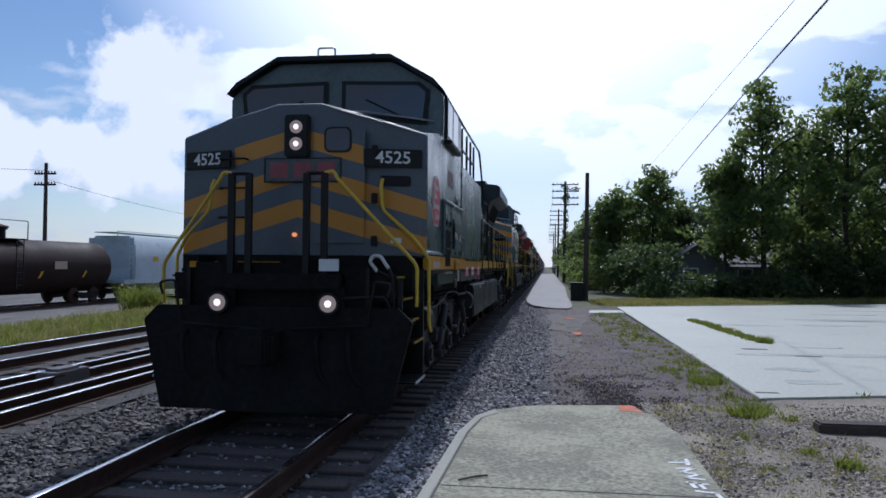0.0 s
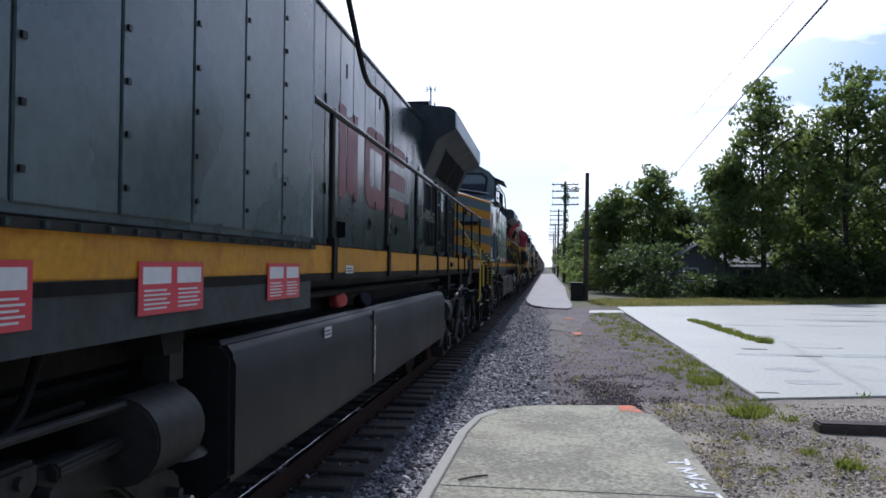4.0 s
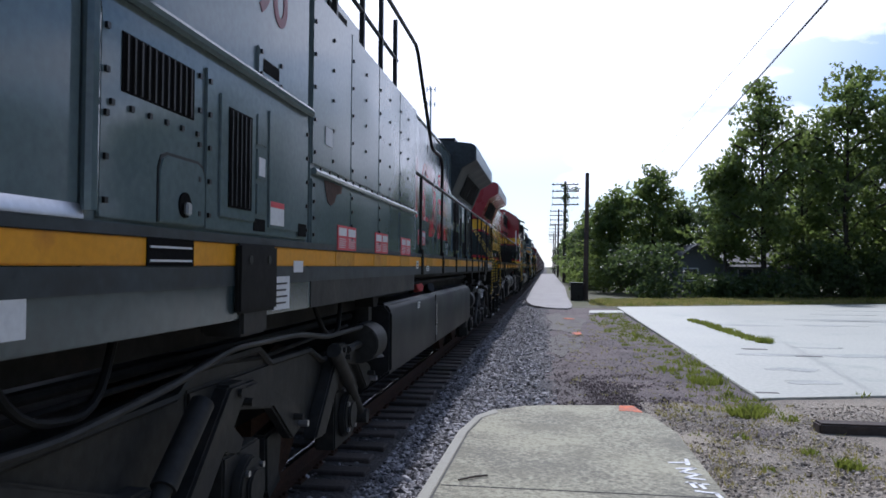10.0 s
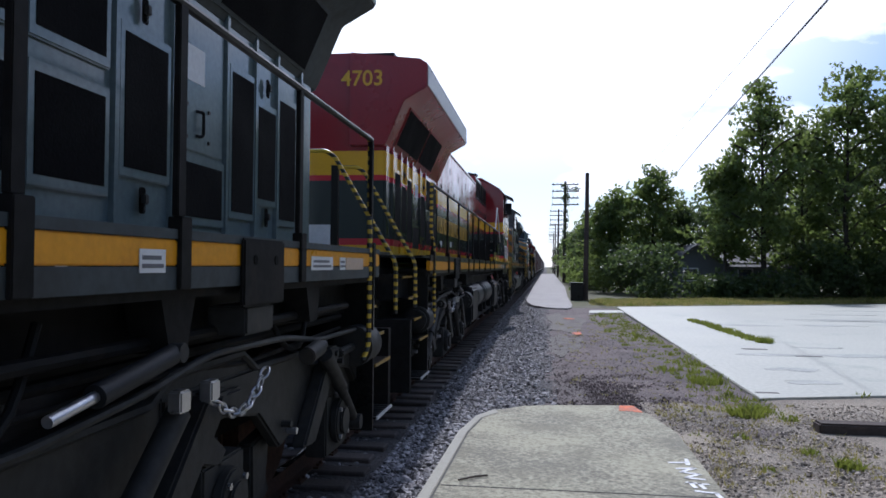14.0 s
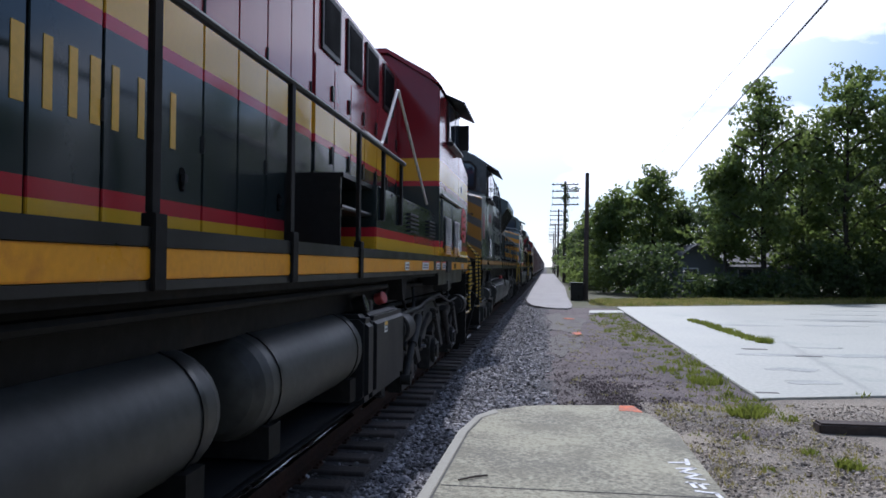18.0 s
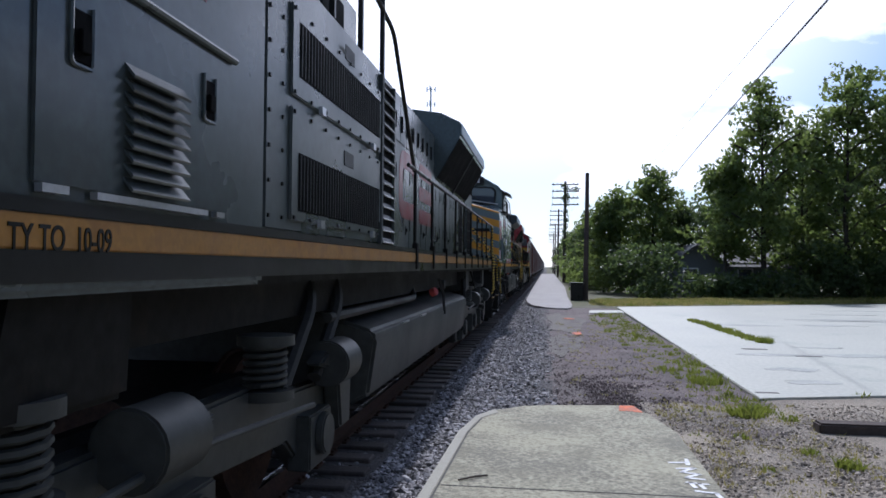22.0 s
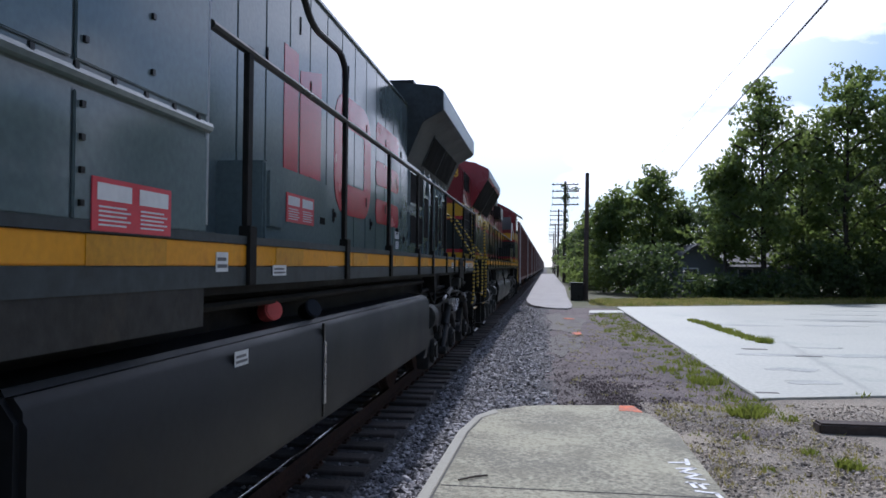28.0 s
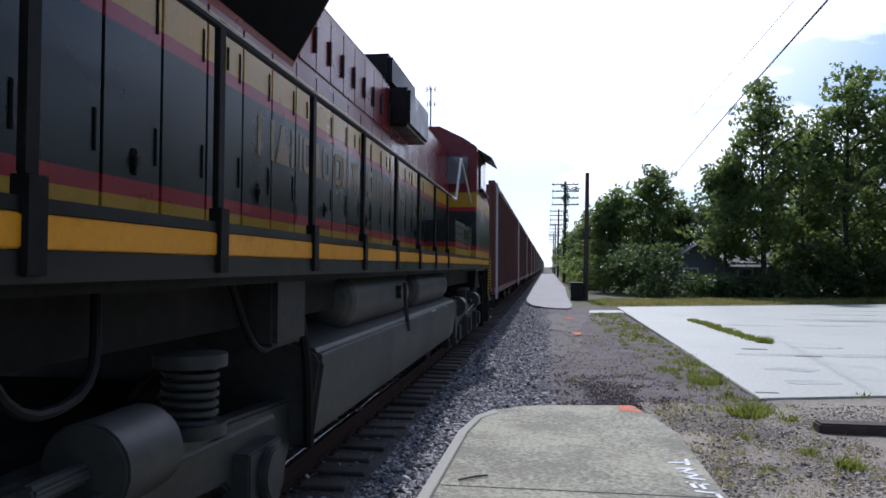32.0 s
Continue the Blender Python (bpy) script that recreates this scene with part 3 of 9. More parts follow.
strip("ballast_slope", -1.62, -0.62, -8, 700, -0.215, -0.12, M["ballast"], "crushed-stone slope beside the rails", 8, 260, 0.02, 9)
strip("ballast_bed", -5.75, -1.60, -8, 700, -0.215, -0.215, M["ballast"], "dark crushed-stone track bed under the rails", 20, 260, 0.02, 1)
strip("ballast_shoulder", -0.70, 0.10, 8.6, 700, -0.105, -0.055, M["ballast"], "crushed-stone shoulder of the track bed", 6, 160, 0.02, 2)
strip("yard_ballast", -8.9, -5.65, -8, 700, -0.19, -0.19, M["ballast"], "dark ballast under the siding switch", 10, 160, 0.03, 3)
strip("siding_ballast", -11.4, -8.8, -8, 700, -0.13, -0.14, M["ballast"], "ballast under the outer siding", 8, 160, 0.02, 4)
strip("yard_gravel", -21.9, -15.0, -8, 300, -0.655, -0.235, M["greygravel"], "pale gravel sloping to the yard track", 14, 120, 0.03, 5)
strip("yard_floor", -42, -21.8, -8, 300, -0.655, -0.655, M["greygravel"], "pale gravel beside the yard track", 20, 120, 0.03, 8)
strip("dirt_path", 0.0, 2.85, 8.3, 33.0, -0.06, -0.045, M["dirt"], "dark cinder path beside the track", 24, 120, 0.025, 6)
strip("gravel_verge", 1.2, 9.0, -6, 10.2, -0.04, -0.035, M["gravel"], "pale gravel verge with sparse weeds", 50, 100, 0.02, 7)


strip("gravel_margin", 2.80, 26.0, 10.15, 18.0, -0.034, -0.034, M["gravel"], "pale gravel along the front of the slab", 60, 30, 0.012, 11)


def scatter_stones(name, areas, mat, label, seed, size=(0.018, 0.045)):
    """Loose stones: small squashed lumps, all in one mesh."""
    r = np.random.default_rng(seed)
    ico = [(0, 0, 1), (0.9, 0, 0.35), (0.28, 0.85, 0.35), (-0.72, 0.53, 0.35), (-0.72, -0.53, 0.35), (0.28, -0.85, 0.35), (0, 0, -0.6)]
    tri = [(0, 1, 2), (0, 2, 3), (0, 3, 4), (0, 4, 5), (0, 5, 1), (6, 2, 1), (6, 3, 2), (6, 4, 3), (6, 5, 4), (6, 1, 5)]
    base = np.array(ico)
    V, F = [], []
    for x0, x1, y0, y1, zf, n in areas:
        for _ in range(n):
            x, y = r.uniform(x0, x1), y0 + (y1 - y0) * r.uniform() ** 1.5
            s = r.uniform(*size) * (1 + 0.7 * (r.uniform() > 0.85))
            p = base * r.uniform(0.55, 1.25, (7, 3)) * s * np.array([1, r.uniform(0.7, 1.3), r.uniform(0.55, 0.95)])
            a = r.uniform(0, 6.28)
            tl = r.uniform(-0.6, 0.6)
            ca, sa, ct, st = math.cos(a), math.sin(a), math.cos(tl), math.sin(tl)
            q = p @ np.array([[ca, sa, 0], [-sa, ca, 0], [0, 0, 1]]) @ np.array([[1, 0, 0], [0, ct, st], [0, -st, ct]])
            k = len(V)
            V.extend((q + (x, y, zf(x, y) + s * 0.25)).tolist())
            F.extend([(a_ + k, b_ + k, c_ + k) for a_, b_, c_ in tri])
    me = bpy.data.meshes.new(name)
    me.from_pydata(V, [], F)
    me.materials.append(mat)
    return tagged(new(name, me), label, "stones", "", "stuff")


def bed(x, y):
    return -0.215 if x < -1.6 else -0.215 + 0.095 * (x + 1.62) if x < -0.66 else -0.09


scatter_stones("ballast_stones", [(-1.55, -0.80, 4.6, 9, bed, 5200), (-1.55, 0.05, 8.8, 20, bed, 11000), (-1.55, 0.1, 20, 45, bed, 5000), (-3.6, -1.8, 4.6, 9.5, lambda x, y: -0.225, 1500),
                                  (-0.45, 0.15, 9, 24, lambda x, y: -0.06, 900)], M["stone"], "loose crushed grey ballast stones beside the rails", 3, (0.013, 0.030))
scatter_stones("siding_ballast_stones", [(-6.0, -3.85, 5.2, 14, bed, 5200), (-9, -6.2, 7, 20, lambda x, y: -0.19, 3200)], M["brownstone"], "loose brown-grey ballast stones between the tracks", 13, (0.018, 0.04))
scatter_stones("gravel_stones", [(1.3, 3.2, 4.9, 9.4, lambda x, y: -0.04, 12000), (3.0, 4.8, 8.6, 10.4, lambda x, y: -0.04, 2600), (1.0, 2.6, 8.6, 12, lambda x, y: -0.05, 900)], M["pebble"], "pale pea gravel scattered on the verge", 4, (0.006, 0.016))
scatter_stones("clinker_stones", [(0.1, 1.9, 8.9, 20, lambda x, y: -0.05, 2600), (1.3, 3.0, 5, 12, lambda x, y: -0.04, 160), (0.15, 1.9, 9.3, 12.9, lambda x, y: -0.058, 5200), (0.5, 1.6, 9.8, 12.0, lambda x, y: -0.058, 2600)], M["clinker"], "dark clinker crumbs strewn over the path", 5, (0.005, 0.015))

# ---- platforms and slab ----
near = [(-0.86, -9), (-0.86, 5.2), (-0.82, 7.3), (-0.72, 8.05), (-0.55, 8.45), (-0.25, 8.74), (0.10, 8.86), (0.99, 9.0), (1.14, 8.35), (1.26, 7.6), (1.26, -9)]
slab_label = "weathered concrete platform end with rounded kerb"
plat = tagged(part("platform", [("p", "z", near, -0.35, 0.12)], M["conc"], None, "", 0.018), slab_label, "platform", "", "structure")
# kerb strip and joints of the near platform
kerb = [(-0.865, -9), (-0.865, 5.2), (-0.825, 7.3), (-0.725, 8.06), (-0.555, 8.46), (-0.5, 8.28), (-0.66, 7.95), (-0.735, 7.25), (-0.775, 5.2), (-0.775, -9)]
part("kerb_strip", [("p", "z", kerb, 0.05, 0.125)], M["kerb"], plat, "paler kerb strip along the platform edge", 0.006)
jointm = surf("dark_joint", (0.10, 0.095, 0.085), 0.95)
part("kerb_joint", [("l", [(-0.775, -9, 0.1225), (-0.760, -9, 0.1225), (-0.760, 5.2, 0.1225), (-0.775, 5.2, 0.1225)], [(-0.775, -9, 0.1245), (-0.760, -9, 0.1245), (-0.760, 5.2, 0.1245), (-0.775, 5.2, 0.1245)]),
                    ("l", [(-0.775, 5.2, 0.1225), (-0.760, 5.2, 0.1225), (-0.720, 7.25, 0.1225), (-0.735, 7.25, 0.1225)], [(-0.775, 5.2, 0.1245), (-0.760, 5.2, 0.1245), (-0.720, 7.25, 0.1245), (-0.735, 7.25, 0.1245)]),
                    ("l", [(-0.735, 7.25, 0.1225), (-0.720, 7.25, 0.1225), (-0.645, 7.94, 0.1225), (-0.66, 7.95, 0.1225)], [(-0.735, 7.25, 0.1245), (-0.720, 7.25, 0.1245), (-0.645, 7.94, 0.1245), (-0.66, 7.95, 0.1245)])], jointm, plat)
for yj in (5.48, 2.4):
    part("expansion_joint", [("b", -0.74, 1.25, yj - 0.006, yj + 0.006, 0.118, 0.1235)], jointm, plat)
far_p = [(-0.95, 37.0), (-0.80, 33.6), (-0.50, 31.2), (0.0, 29.9), (0.45, 29.45), (0.80, 29.4), (0.98, 30.2), (1.10, 33), (1.12, 41), (1.45, 60), (1.6, 165), (-1.1, 165), (-1.0, 60)]
far_p = [(a * 1.071, b * 1.071) for a, b in far_p]
tagged(part("far_platform", [("p", "z", far_p, -0.3, 0.008)], M["farconc"], None, "", 0.02), "long pale concrete platform beside the track", "platform", "", "structure")
slabp = [(2.78, 10.5), (26, 17.5), (26, 44.6), (2.99, 33.3)]
slab = tagged(part("concrete_slab", [("p", "z", slabp, -0.25, 0.0)], M["slab"], None, "", 0.012), "large pale concrete slab with faint water stains", "slab", "", "structure")
stain = surf("damp_stain", (0.30, 0.315, 0.285), 0.7, 0, 0.3, 0.9, 12, 0.05, 0.004, (0.41, 0.41, 0.375), 0.46)
for x0, y0, x1, y1 in ((4.1, 16.9, 4.6, 16.75), (2.85, 10.95, 3.15, 11.0), (4.8, 15.7, 5.3, 15.6)):
    part("crack", [("b", min(x0, x1), max(x0, x1), min(y0, y1) - 0.02, max(y0, y1) + 0.03, -0.003, 0.003)], jointm, slab)
def ragged(x, y, a, b, seed, n=22, amp=0.45):
    """An uneven round outline."""
    return [(x + a * math.cos(6.283 * k / n) * (1 + amp * noise.noise(Vector((math.cos(6.283 * k / n) * 1.6, math.sin(6.283 * k / n) * 1.6, seed)))), y + b * math.sin(6.283 * k / n) * (1 + amp * noise.noise(Vector((math.cos(6.283 * k / n) * 1.6, math.sin(6.283 * k / n) * 1.6, seed + 5))))) for k in range(n)]


for i, (x, y, a, b) in enumerate(((12.9, 33.0, 1.6, 0.16), (10.9, 30.0, 1.1, 0.14), (5.9, 17.4, 0.5, 0.14), (5.7, 23.8, 0.90, 0.25), (4.5, 15.8, 0.55, 0.22), (9.7, 27.0, 1.50, 0.35), (8.3, 24.2, 1.00, 0.30), (3.9, 12.1, 0.40, 0.16), (10.2, 26.3, 1.60, 0.30), (4.2, 13.6, 0.45, 0.26), (5.9, 15.9, 0.90, 0.25))):
    part("stain_patch", [("p", "z", ragged(x, y, a, b, i * 3.1, 40, 1.0), -0.004, 0.003)], stain, slab, "darker damp patch")
# pale old paving stubs and paint marks on the path
thing("paving_stub", [("p", "z", ragged(0.40, 17.6, 0.46, 1.8, 3.3, 44, 0.9), -0.1, -0.046)], M["stub"], "broken stub of old concrete paving in the path", "paving", "paving stubs", bevel=0.01)
thing("paving_stub", [("p", "z", ragged(0.48, 25.0, 0.52, 3.9, 8.7, 44, 0.9), -0.1, -0.046)], M["stub"], "broken stub of old concrete paving in the path", "paving", "paving stubs", bevel=0.01)
thing("paving_stub", [("p", "z", [(1.6, 29.2), (2.95, 29.6), (2.95, 31.2), (1.7, 30.9)], -0.1, -0.02)], M["slab"], "pale concrete apron beside the slab", "paving", bevel=0.02)
for pts, z in (([(0.80, 8.62), (1.05, 8.55), (0.985, 8.94), (0.83, 8.93)], 0.1235), (ragged(0.80, 20.1, 0.13, 0.32, 1.2, 18, 0.9), -0.020), (ragged(0.72, 25.7, 0.18, 0.32, 4.4, 18, 0.9), -0.022)):
    thing("paint_mark", [("p", "z", pts, z - 0.004, z)], M["orange"], "splash of orange marking paint on the ground", "paint mark", "orange paint marks")
# white strokes sprayed on the platform (not legible)
mark = tagged(new("sprayed_marking"), "white sprayed strokes on the concrete platform", "paint mark")
for x0, y0, x1, y1 in ((0.99, 6.40, 1.14, 6.43), (1.13, 6.34, 1.15, 6.54), (1.02, 6.22, 1.17, 6.26), (1.17, 6.26, 1.04, 6.12), (1.04, 6.12, 1.17, 6.08), (1.17, 6.08, 1.05, 5.96), (1.05, 5.96, 1.18, 5.93), (1.03, 5.84, 1.18, 5.80), (1.06, 5.84, 1.07, 5.70), (1.12, 5.82, 1.13, 5.68), (1.05, 5.62, 1.20, 5.58), (1.19, 5.58, 1.2, 5.46)):
    a, b = Vector((x0, y0, 0.1225)), Vector((x1, y1, 0.1225))
    d = (b - a).normalized()
    e = Vector((-d.y, d.x, 0)) * 0.017
    ring = [a - e - d * 0.008, (a + b) / 2 - e * 1.2, b - e * 0.8 + d * 0.01, b + e, (a + b) / 2 + e * 0.8, a + e * 1.1]
    part("stroke", [("l", ring, [p + Vector((0, 0, 0.002)) for p in ring])], M["white"], mark)
thing("stick", [("t", [(-0.63, 5.60, 0.13), (-0.52, 5.69, 0.135), (-0.43, 5.76, 0.13)], 0.008, 6)], M["polewood"], "small dark stick lying on the platform", "stick")
thing("timber_baulk", [("b", 2.86, 6.3, 8.52, 8.75, -0.06, 0.075)], M["polewood"], "dark creosoted timber lying on the gravel", "timber", bevel=0.02)

# ---- rails and ties ----
RAIL = [(-0.037, 0.0), (0.037, 0.0), (0.037, -0.035), (0.010, -0.045), (0.010, -0.145), (0.07, -0.155), (0.07, -0.17), (-0.07, -0.17), (-0.07, -0.155), (-0.010, -0.145), (-0.010, -0.045), (-0.037, -0.035)]


def rail(x, parent, y0=-30, y1=900, z=0.0, x2=None):
    x2 = x if x2 is None else x2
    a = [(x + p, y0, z + q) for p, q in RAIL]
    b = [(x2 + p, y1, z + q) for p, q in RAIL]
    r = part("rail", [("l", a, b)], M["rust"], parent, "rusty steel rail")
    part("rail_head", [("l", [(x - 0.034, y0, z), (x + 0.034, y0, z), (x + 0.030, y0, z + 0.003), (x - 0.030, y0, z + 0.003)], [(x2 - 0.034, y1, z), (x2 + 0.034, y1, z), (x2 + 0.030, y1, z + 0.003), (x2 - 0.030, y1, z + 0.003)])], M["railtop"], r, "shiny worn railhead")


tie_mesh = None


def ties(parent, x, y0, n, step=0.50, z=-0.17, half=1.3):
    global tie_mesh
    if tie_mesh is None:
        b = mesh_of([("b", -half, half, -0.11, 0.11, -0.14, 0.0)], 0.012, 1)
        tie_mesh = bpy.data.meshes.new("tie")
        b.to_mesh(tie_mesh)
        b.free()
        tie_mesh.materials.append(M["tie"])
    for i in range(n):
        o = new("tie", tie_mesh)
        o.parent = parent
        o.matrix_basis = pose(x + rng.uniform(-0.05, 0.05), y0 + i * step + rng.uniform(-0.04, 0.04), z + rng.uniform(-0.012, 0.004), 0, 0, rng.uniform(-1.5, 1.5))


main = tagged(new("railway_track"), "main line track of steel rails on dark wooden ties", "track", "", "structure")
for sx in (-0.7525, 0.7525):
    rail(XC + sx, main)
ties(main, XC, 3.4, 230, 0.50, -0.172)
# tie plates and spikes of the near rail
for i in range(34):
    y = 4.4 + i * 0.5
    part("tie_plate", [("b", XC + 0.64, XC + 0.87, y - 0.09, y + 0.09, -0.172, -0.155), ("b", XC + 0.84, XC + 0.865, y - 0.06, y - 0.035, -0.16, -0.13), ("b", XC + 0.84, XC + 0.865, y + 0.035, y + 0.06, -0.16, -0.13)], M["rust"], main)
switch = tagged(new("switch_track"), "siding switch with closely spaced shiny rails", "track", "", "structure")
for xa, xb in ((-6.10, -6.45), (-6.58, -6.72), (-7.24, -7.75), (-7.82, -7.95)):
    rail(xa, switch, 4, 40, -0.01, xb)
ties(switch, -7.0, 5.0, 40, 0.55, -0.18)
siding = tagged(new("siding_track"), "outer siding track on dark ties", "track", "", "structure")
for xr in (-9.2, -10.62):
    rail(xr, siding, -30, 300, 0.02)
ties(siding, -9.9, 8.0, 50, 0.55, -0.15)
yard = tagged(new("yard_track"), "yard track under the parked freight cars", "track", "", "structure")
for xr in (-25.4, -26.9):
    rail(xr, yard, -30, 300, -0.50)
ties(yard, -26.15, 20, 90, 0.6, -0.67)
# low machine box beside the switch
thing("switch_machine", [("b", -7.62, -7.30, 10.6, 11.5, -0.18, 0.03), ("b", -7.58, -7.34, 10.75, 11.3, 0.03, 0.07)], M["roofing"], "pale metal switch machine box between the rails", "switch machine", bevel=0.015)


# ---- parked freight cars in the yard ----
def freight_truck(parent, y, zc=0.44, half=1.0, mat="under", wheels=True):
    t = part("truck", [("p", "x", [(y - 1.1, zc), (y - 0.9, zc + 0.18), (y - 0.35, zc + 0.12), (y + 0.35, zc + 0.12), (y + 0.9, zc + 0.18), (y + 1.1, zc), (y + 0.85, zc - 0.15), (y + 0.4, zc - 0.2), (y - 0.4, zc - 0.2), (y - 0.85, zc - 0.15)], half - 0.1, half + 0.05)], M[mat], parent, "", 0.02)
    part("side_frame", [("p", "x", [(y - 1.1, zc), (y - 0.9, zc + 0.18), (y + 0.9, zc + 0.18), (y + 1.1, zc), (y + 0.4, zc - 0.2), (y - 0.4, zc - 0.2)], -half - 0.05, -half + 0.1)], M[mat], t)
    for dy in (-0.88, 0.88):
        part("wheelset", [("c", (0.68, y + dy, 0.42), (0.82, y + dy, 0.42), 0.42, 24), ("c", (-0.82, y + dy, 0.42), (-0.68, y + dy, 0.42), 0.42, 24), ("c", (-0.8, y + dy, 0.42), (0.8, y + dy, 0.42), 0.08, 10)], M["rust"], t, "steel wheelset")
    return t


def tank_car():
    r = tagged(new("tank_car"), "dark brown tank car parked in the yard", "tank car", "parked freight cars")
    z = 1.95
    part("tank", [("c", (0, 0.7, z), (0, 15.3, z), 1.38, 32), ("c", (0, 0.25, z), (0, 0.7, z), 1.05, 32, 1.38), ("c", (0, 15.3, z), (0, 15.75, z), 1.38, 32, 1.05)], M["tankbrown"], r, "", 0, 60)
    part("sill", [("b", -0.35, 0.35, -0.2, 16.2, 0.75, 1.0), ("b", -1.4, 1.4, -0.3, 0.0, 0.75, 1.0), ("b", -1.4, 1.4, 16.0, 16.3, 0.75, 1.0)], M["under"], r)
    part("dome_housing", [("c", (0, 7.5, 3.3), (0, 7.5, 3.75), 0.55, 20), ("c", (0, 7.5, 3.75), (0, 7.5, 3.85), 0.62, 20)], M["under"], r)
    pl = part("top_platform", [("b", -0.9, 0.9, 6.2, 8.8, 3.28, 3.33)], M["under"], r)
    for x in (-0.88, 0.88):
        part("guard_rail", [("t", arc_pts([(x, 6.2, 3.3), (x, 6.2, 4.2), (x, 8.8, 4.2), (x, 8.8, 3.3)]), 0.025, 6)], M["black"], pl)
    lad = part("ladder", [("t", [(1.5, 7.2, 0.9), (1.5, 7.2, 3.3)], 0.025, 6), ("t", [(1.5, 7.7, 0.9), (1.5, 7.7, 3.3)], 0.025, 6)], M["black"], r)
    for i in range(7):
        part("rung", [("c", (1.5, 7.2, 1.1 + 0.3 * i), (1.5, 7.7, 1.1 + 0.3 * i), 0.015, 6)], M["black"], lad)
    part("placard", [("b", 1.385, 1.40, 10.2, 11.2, 1.85, 2.25)], M["tan"], r, "small tan placard")
    for y, z2 in ((1.8, 1.4), (4.8, 1.4), (12.6, 1.4), (9.0, 1.4)):
        part("reflector", [("l", [(1.32, y, z2), (1.33, y + 0.12, z2), (1.39, y + 0.32, z2 + 0.35), (1.38, y + 0.2, z2 + 0.35)], [(1.34, y, z2), (1.35, y + 0.12, z2), (1.41, y + 0.32, z2 + 0.35), (1.40, y + 0.2, z2 + 0.35)])], M["yelp"], r)
    for y in (2.3, 13.6):
        freight_truck(r, y)
    return r


def covered_hopper():
    r = tagged(new("covered_hopper"), "pale blue-grey covered hopper car parked in the yard", "hopper car", "parked freight cars")
    sec = [(-1.5, 1.2), (-1.55, 2.3), (-1.5, 3.3), (-1.1, 3.85), (1.1, 3.85), (1.5, 3.3), (1.55, 2.3), (1.5, 1.2)]
    part("body", [("l", [(x, 1.1, z) for x, z in sec], [(x, 15.3, z) for x, z in sec])], M["hopper"], r, "", 0.03)
    for y in (1.0, 15.4):
        part("end_frame", [("b", -1.45, -1.35, y, y + 0.1, 1.0, 3.6), ("b", 1.35, 1.45, y, y + 0.1, 1.0, 3.6), ("b", -1.45, 1.45, y, y + 0.1, 3.5, 3.7), ("b", -1.45, 1.45, y, y + 0.12, 0.95, 1.15)], M["hopper"], r)
    part("end_slope", [("p", "x", [(0.95, 1.2), (0.95, 1.5), (1.72, 3.4), (1.72, 1.2)], -1.2, 1.2)], M["hopper"], r, "sloped end sheet")
    lad = part("end_ladder", [("t", [(1.55, 0.35, 1.0), (1.55, 0.35, 3.8)], 0.025, 6), ("t", [(1.55, 0.85, 1.0), (1.55, 0.85, 3.8)], 0.025, 6)], M["hopper"], r)
    for i in range(8):
        part("rung", [("c", (1.55, 0.35, 1.2 + 0.33 * i), (1.55, 0.85, 1.2 + 0.33 * i), 0.015, 6)], M["hopper"], lad)
    part("running_board", [("b", -0.6, 0.6, 0.2, 16.0, 4.0, 4.05)], M["hopper"], r)
    part("top_rail", [("t", arc_pts([(0.9, 0.2, 3.6), (0.9, 0.2, 4.1), (0.9, 16, 4.1), (0.9, 16, 3.6)]), 0.03, 6)], M["hopper"], r)
    part("sill", [("b", -1.5, 1.5, 0.0, 16.2, 0.95, 1.2)], M["hopper"], r)
    part("placard", [("b", 1.555, 1.57, 3.2, 3.8, 2.3, 2.62)], M["yelp"], r, "small yellow placard")
    for y in (5.0, 8.5, 12.0):
        part("outlet", [("l", [(-1.2, y - 1.3, 1.0), (1.2, y - 1.3, 1.0), (1.2, y + 1.3, 1.0), (-1.2, y + 1.3, 1.0)], [(-0.4, y - 0.3, 0.4), (0.4, y - 0.3, 0.4), (0.4, y + 0.3, 0.4), (-0.4, y + 0.3, 0.4)])], M["hopper"], r)
    for y in (2.2, 14.2):
        freight_truck(r, y)
    return r


tc1 = tank_car()
tc1.matrix_basis = pose(-26.15, 25.6, -0.5)
copy_thing(tc1, pose(-26.15, 8.7, -0.5))
hop = covered_hopper()
hop.matrix_basis = pose(-26.15, 42.1, -0.5)
copy_thing(hop, pose(-26.15, 58.9, -0.5))
copy_thing(hop, pose(-26.15, 75.7, -0.5))


# ---- poles and wires ----
def pole(x, y, h, label, arms=0, lean=0.0, r=0.15, z0=-0.1, half=1.5, down=0.35):
    p = tagged(new("utility_pole"), label, "utility pole", "utility poles")
    p.matrix_basis = pose(x, y, z0)
    part("shaft", [("c", (0, 0, 0), (lean, 0, h), r, 12, r * 0.7)], M["polewood"], p)
    for i in range(arms):
        z = h - down - 0.75 * i
        a = part("crossarm", [("b", -half + lean, half + lean, -0.14, -0.03, z - 0.06, z + 0.06)], M["polewood"], p, "", 0.01)
        for k in (-0.9, -0.6, -0.33, 0.33, 0.6, 0.9):
            k *= half
            part("insulator", [("c", (k + lean, -0.085, z + 0.05), (k + lean, -0.085, z + 0.19), 0.045, 8)], M["lens"], a)
    return p


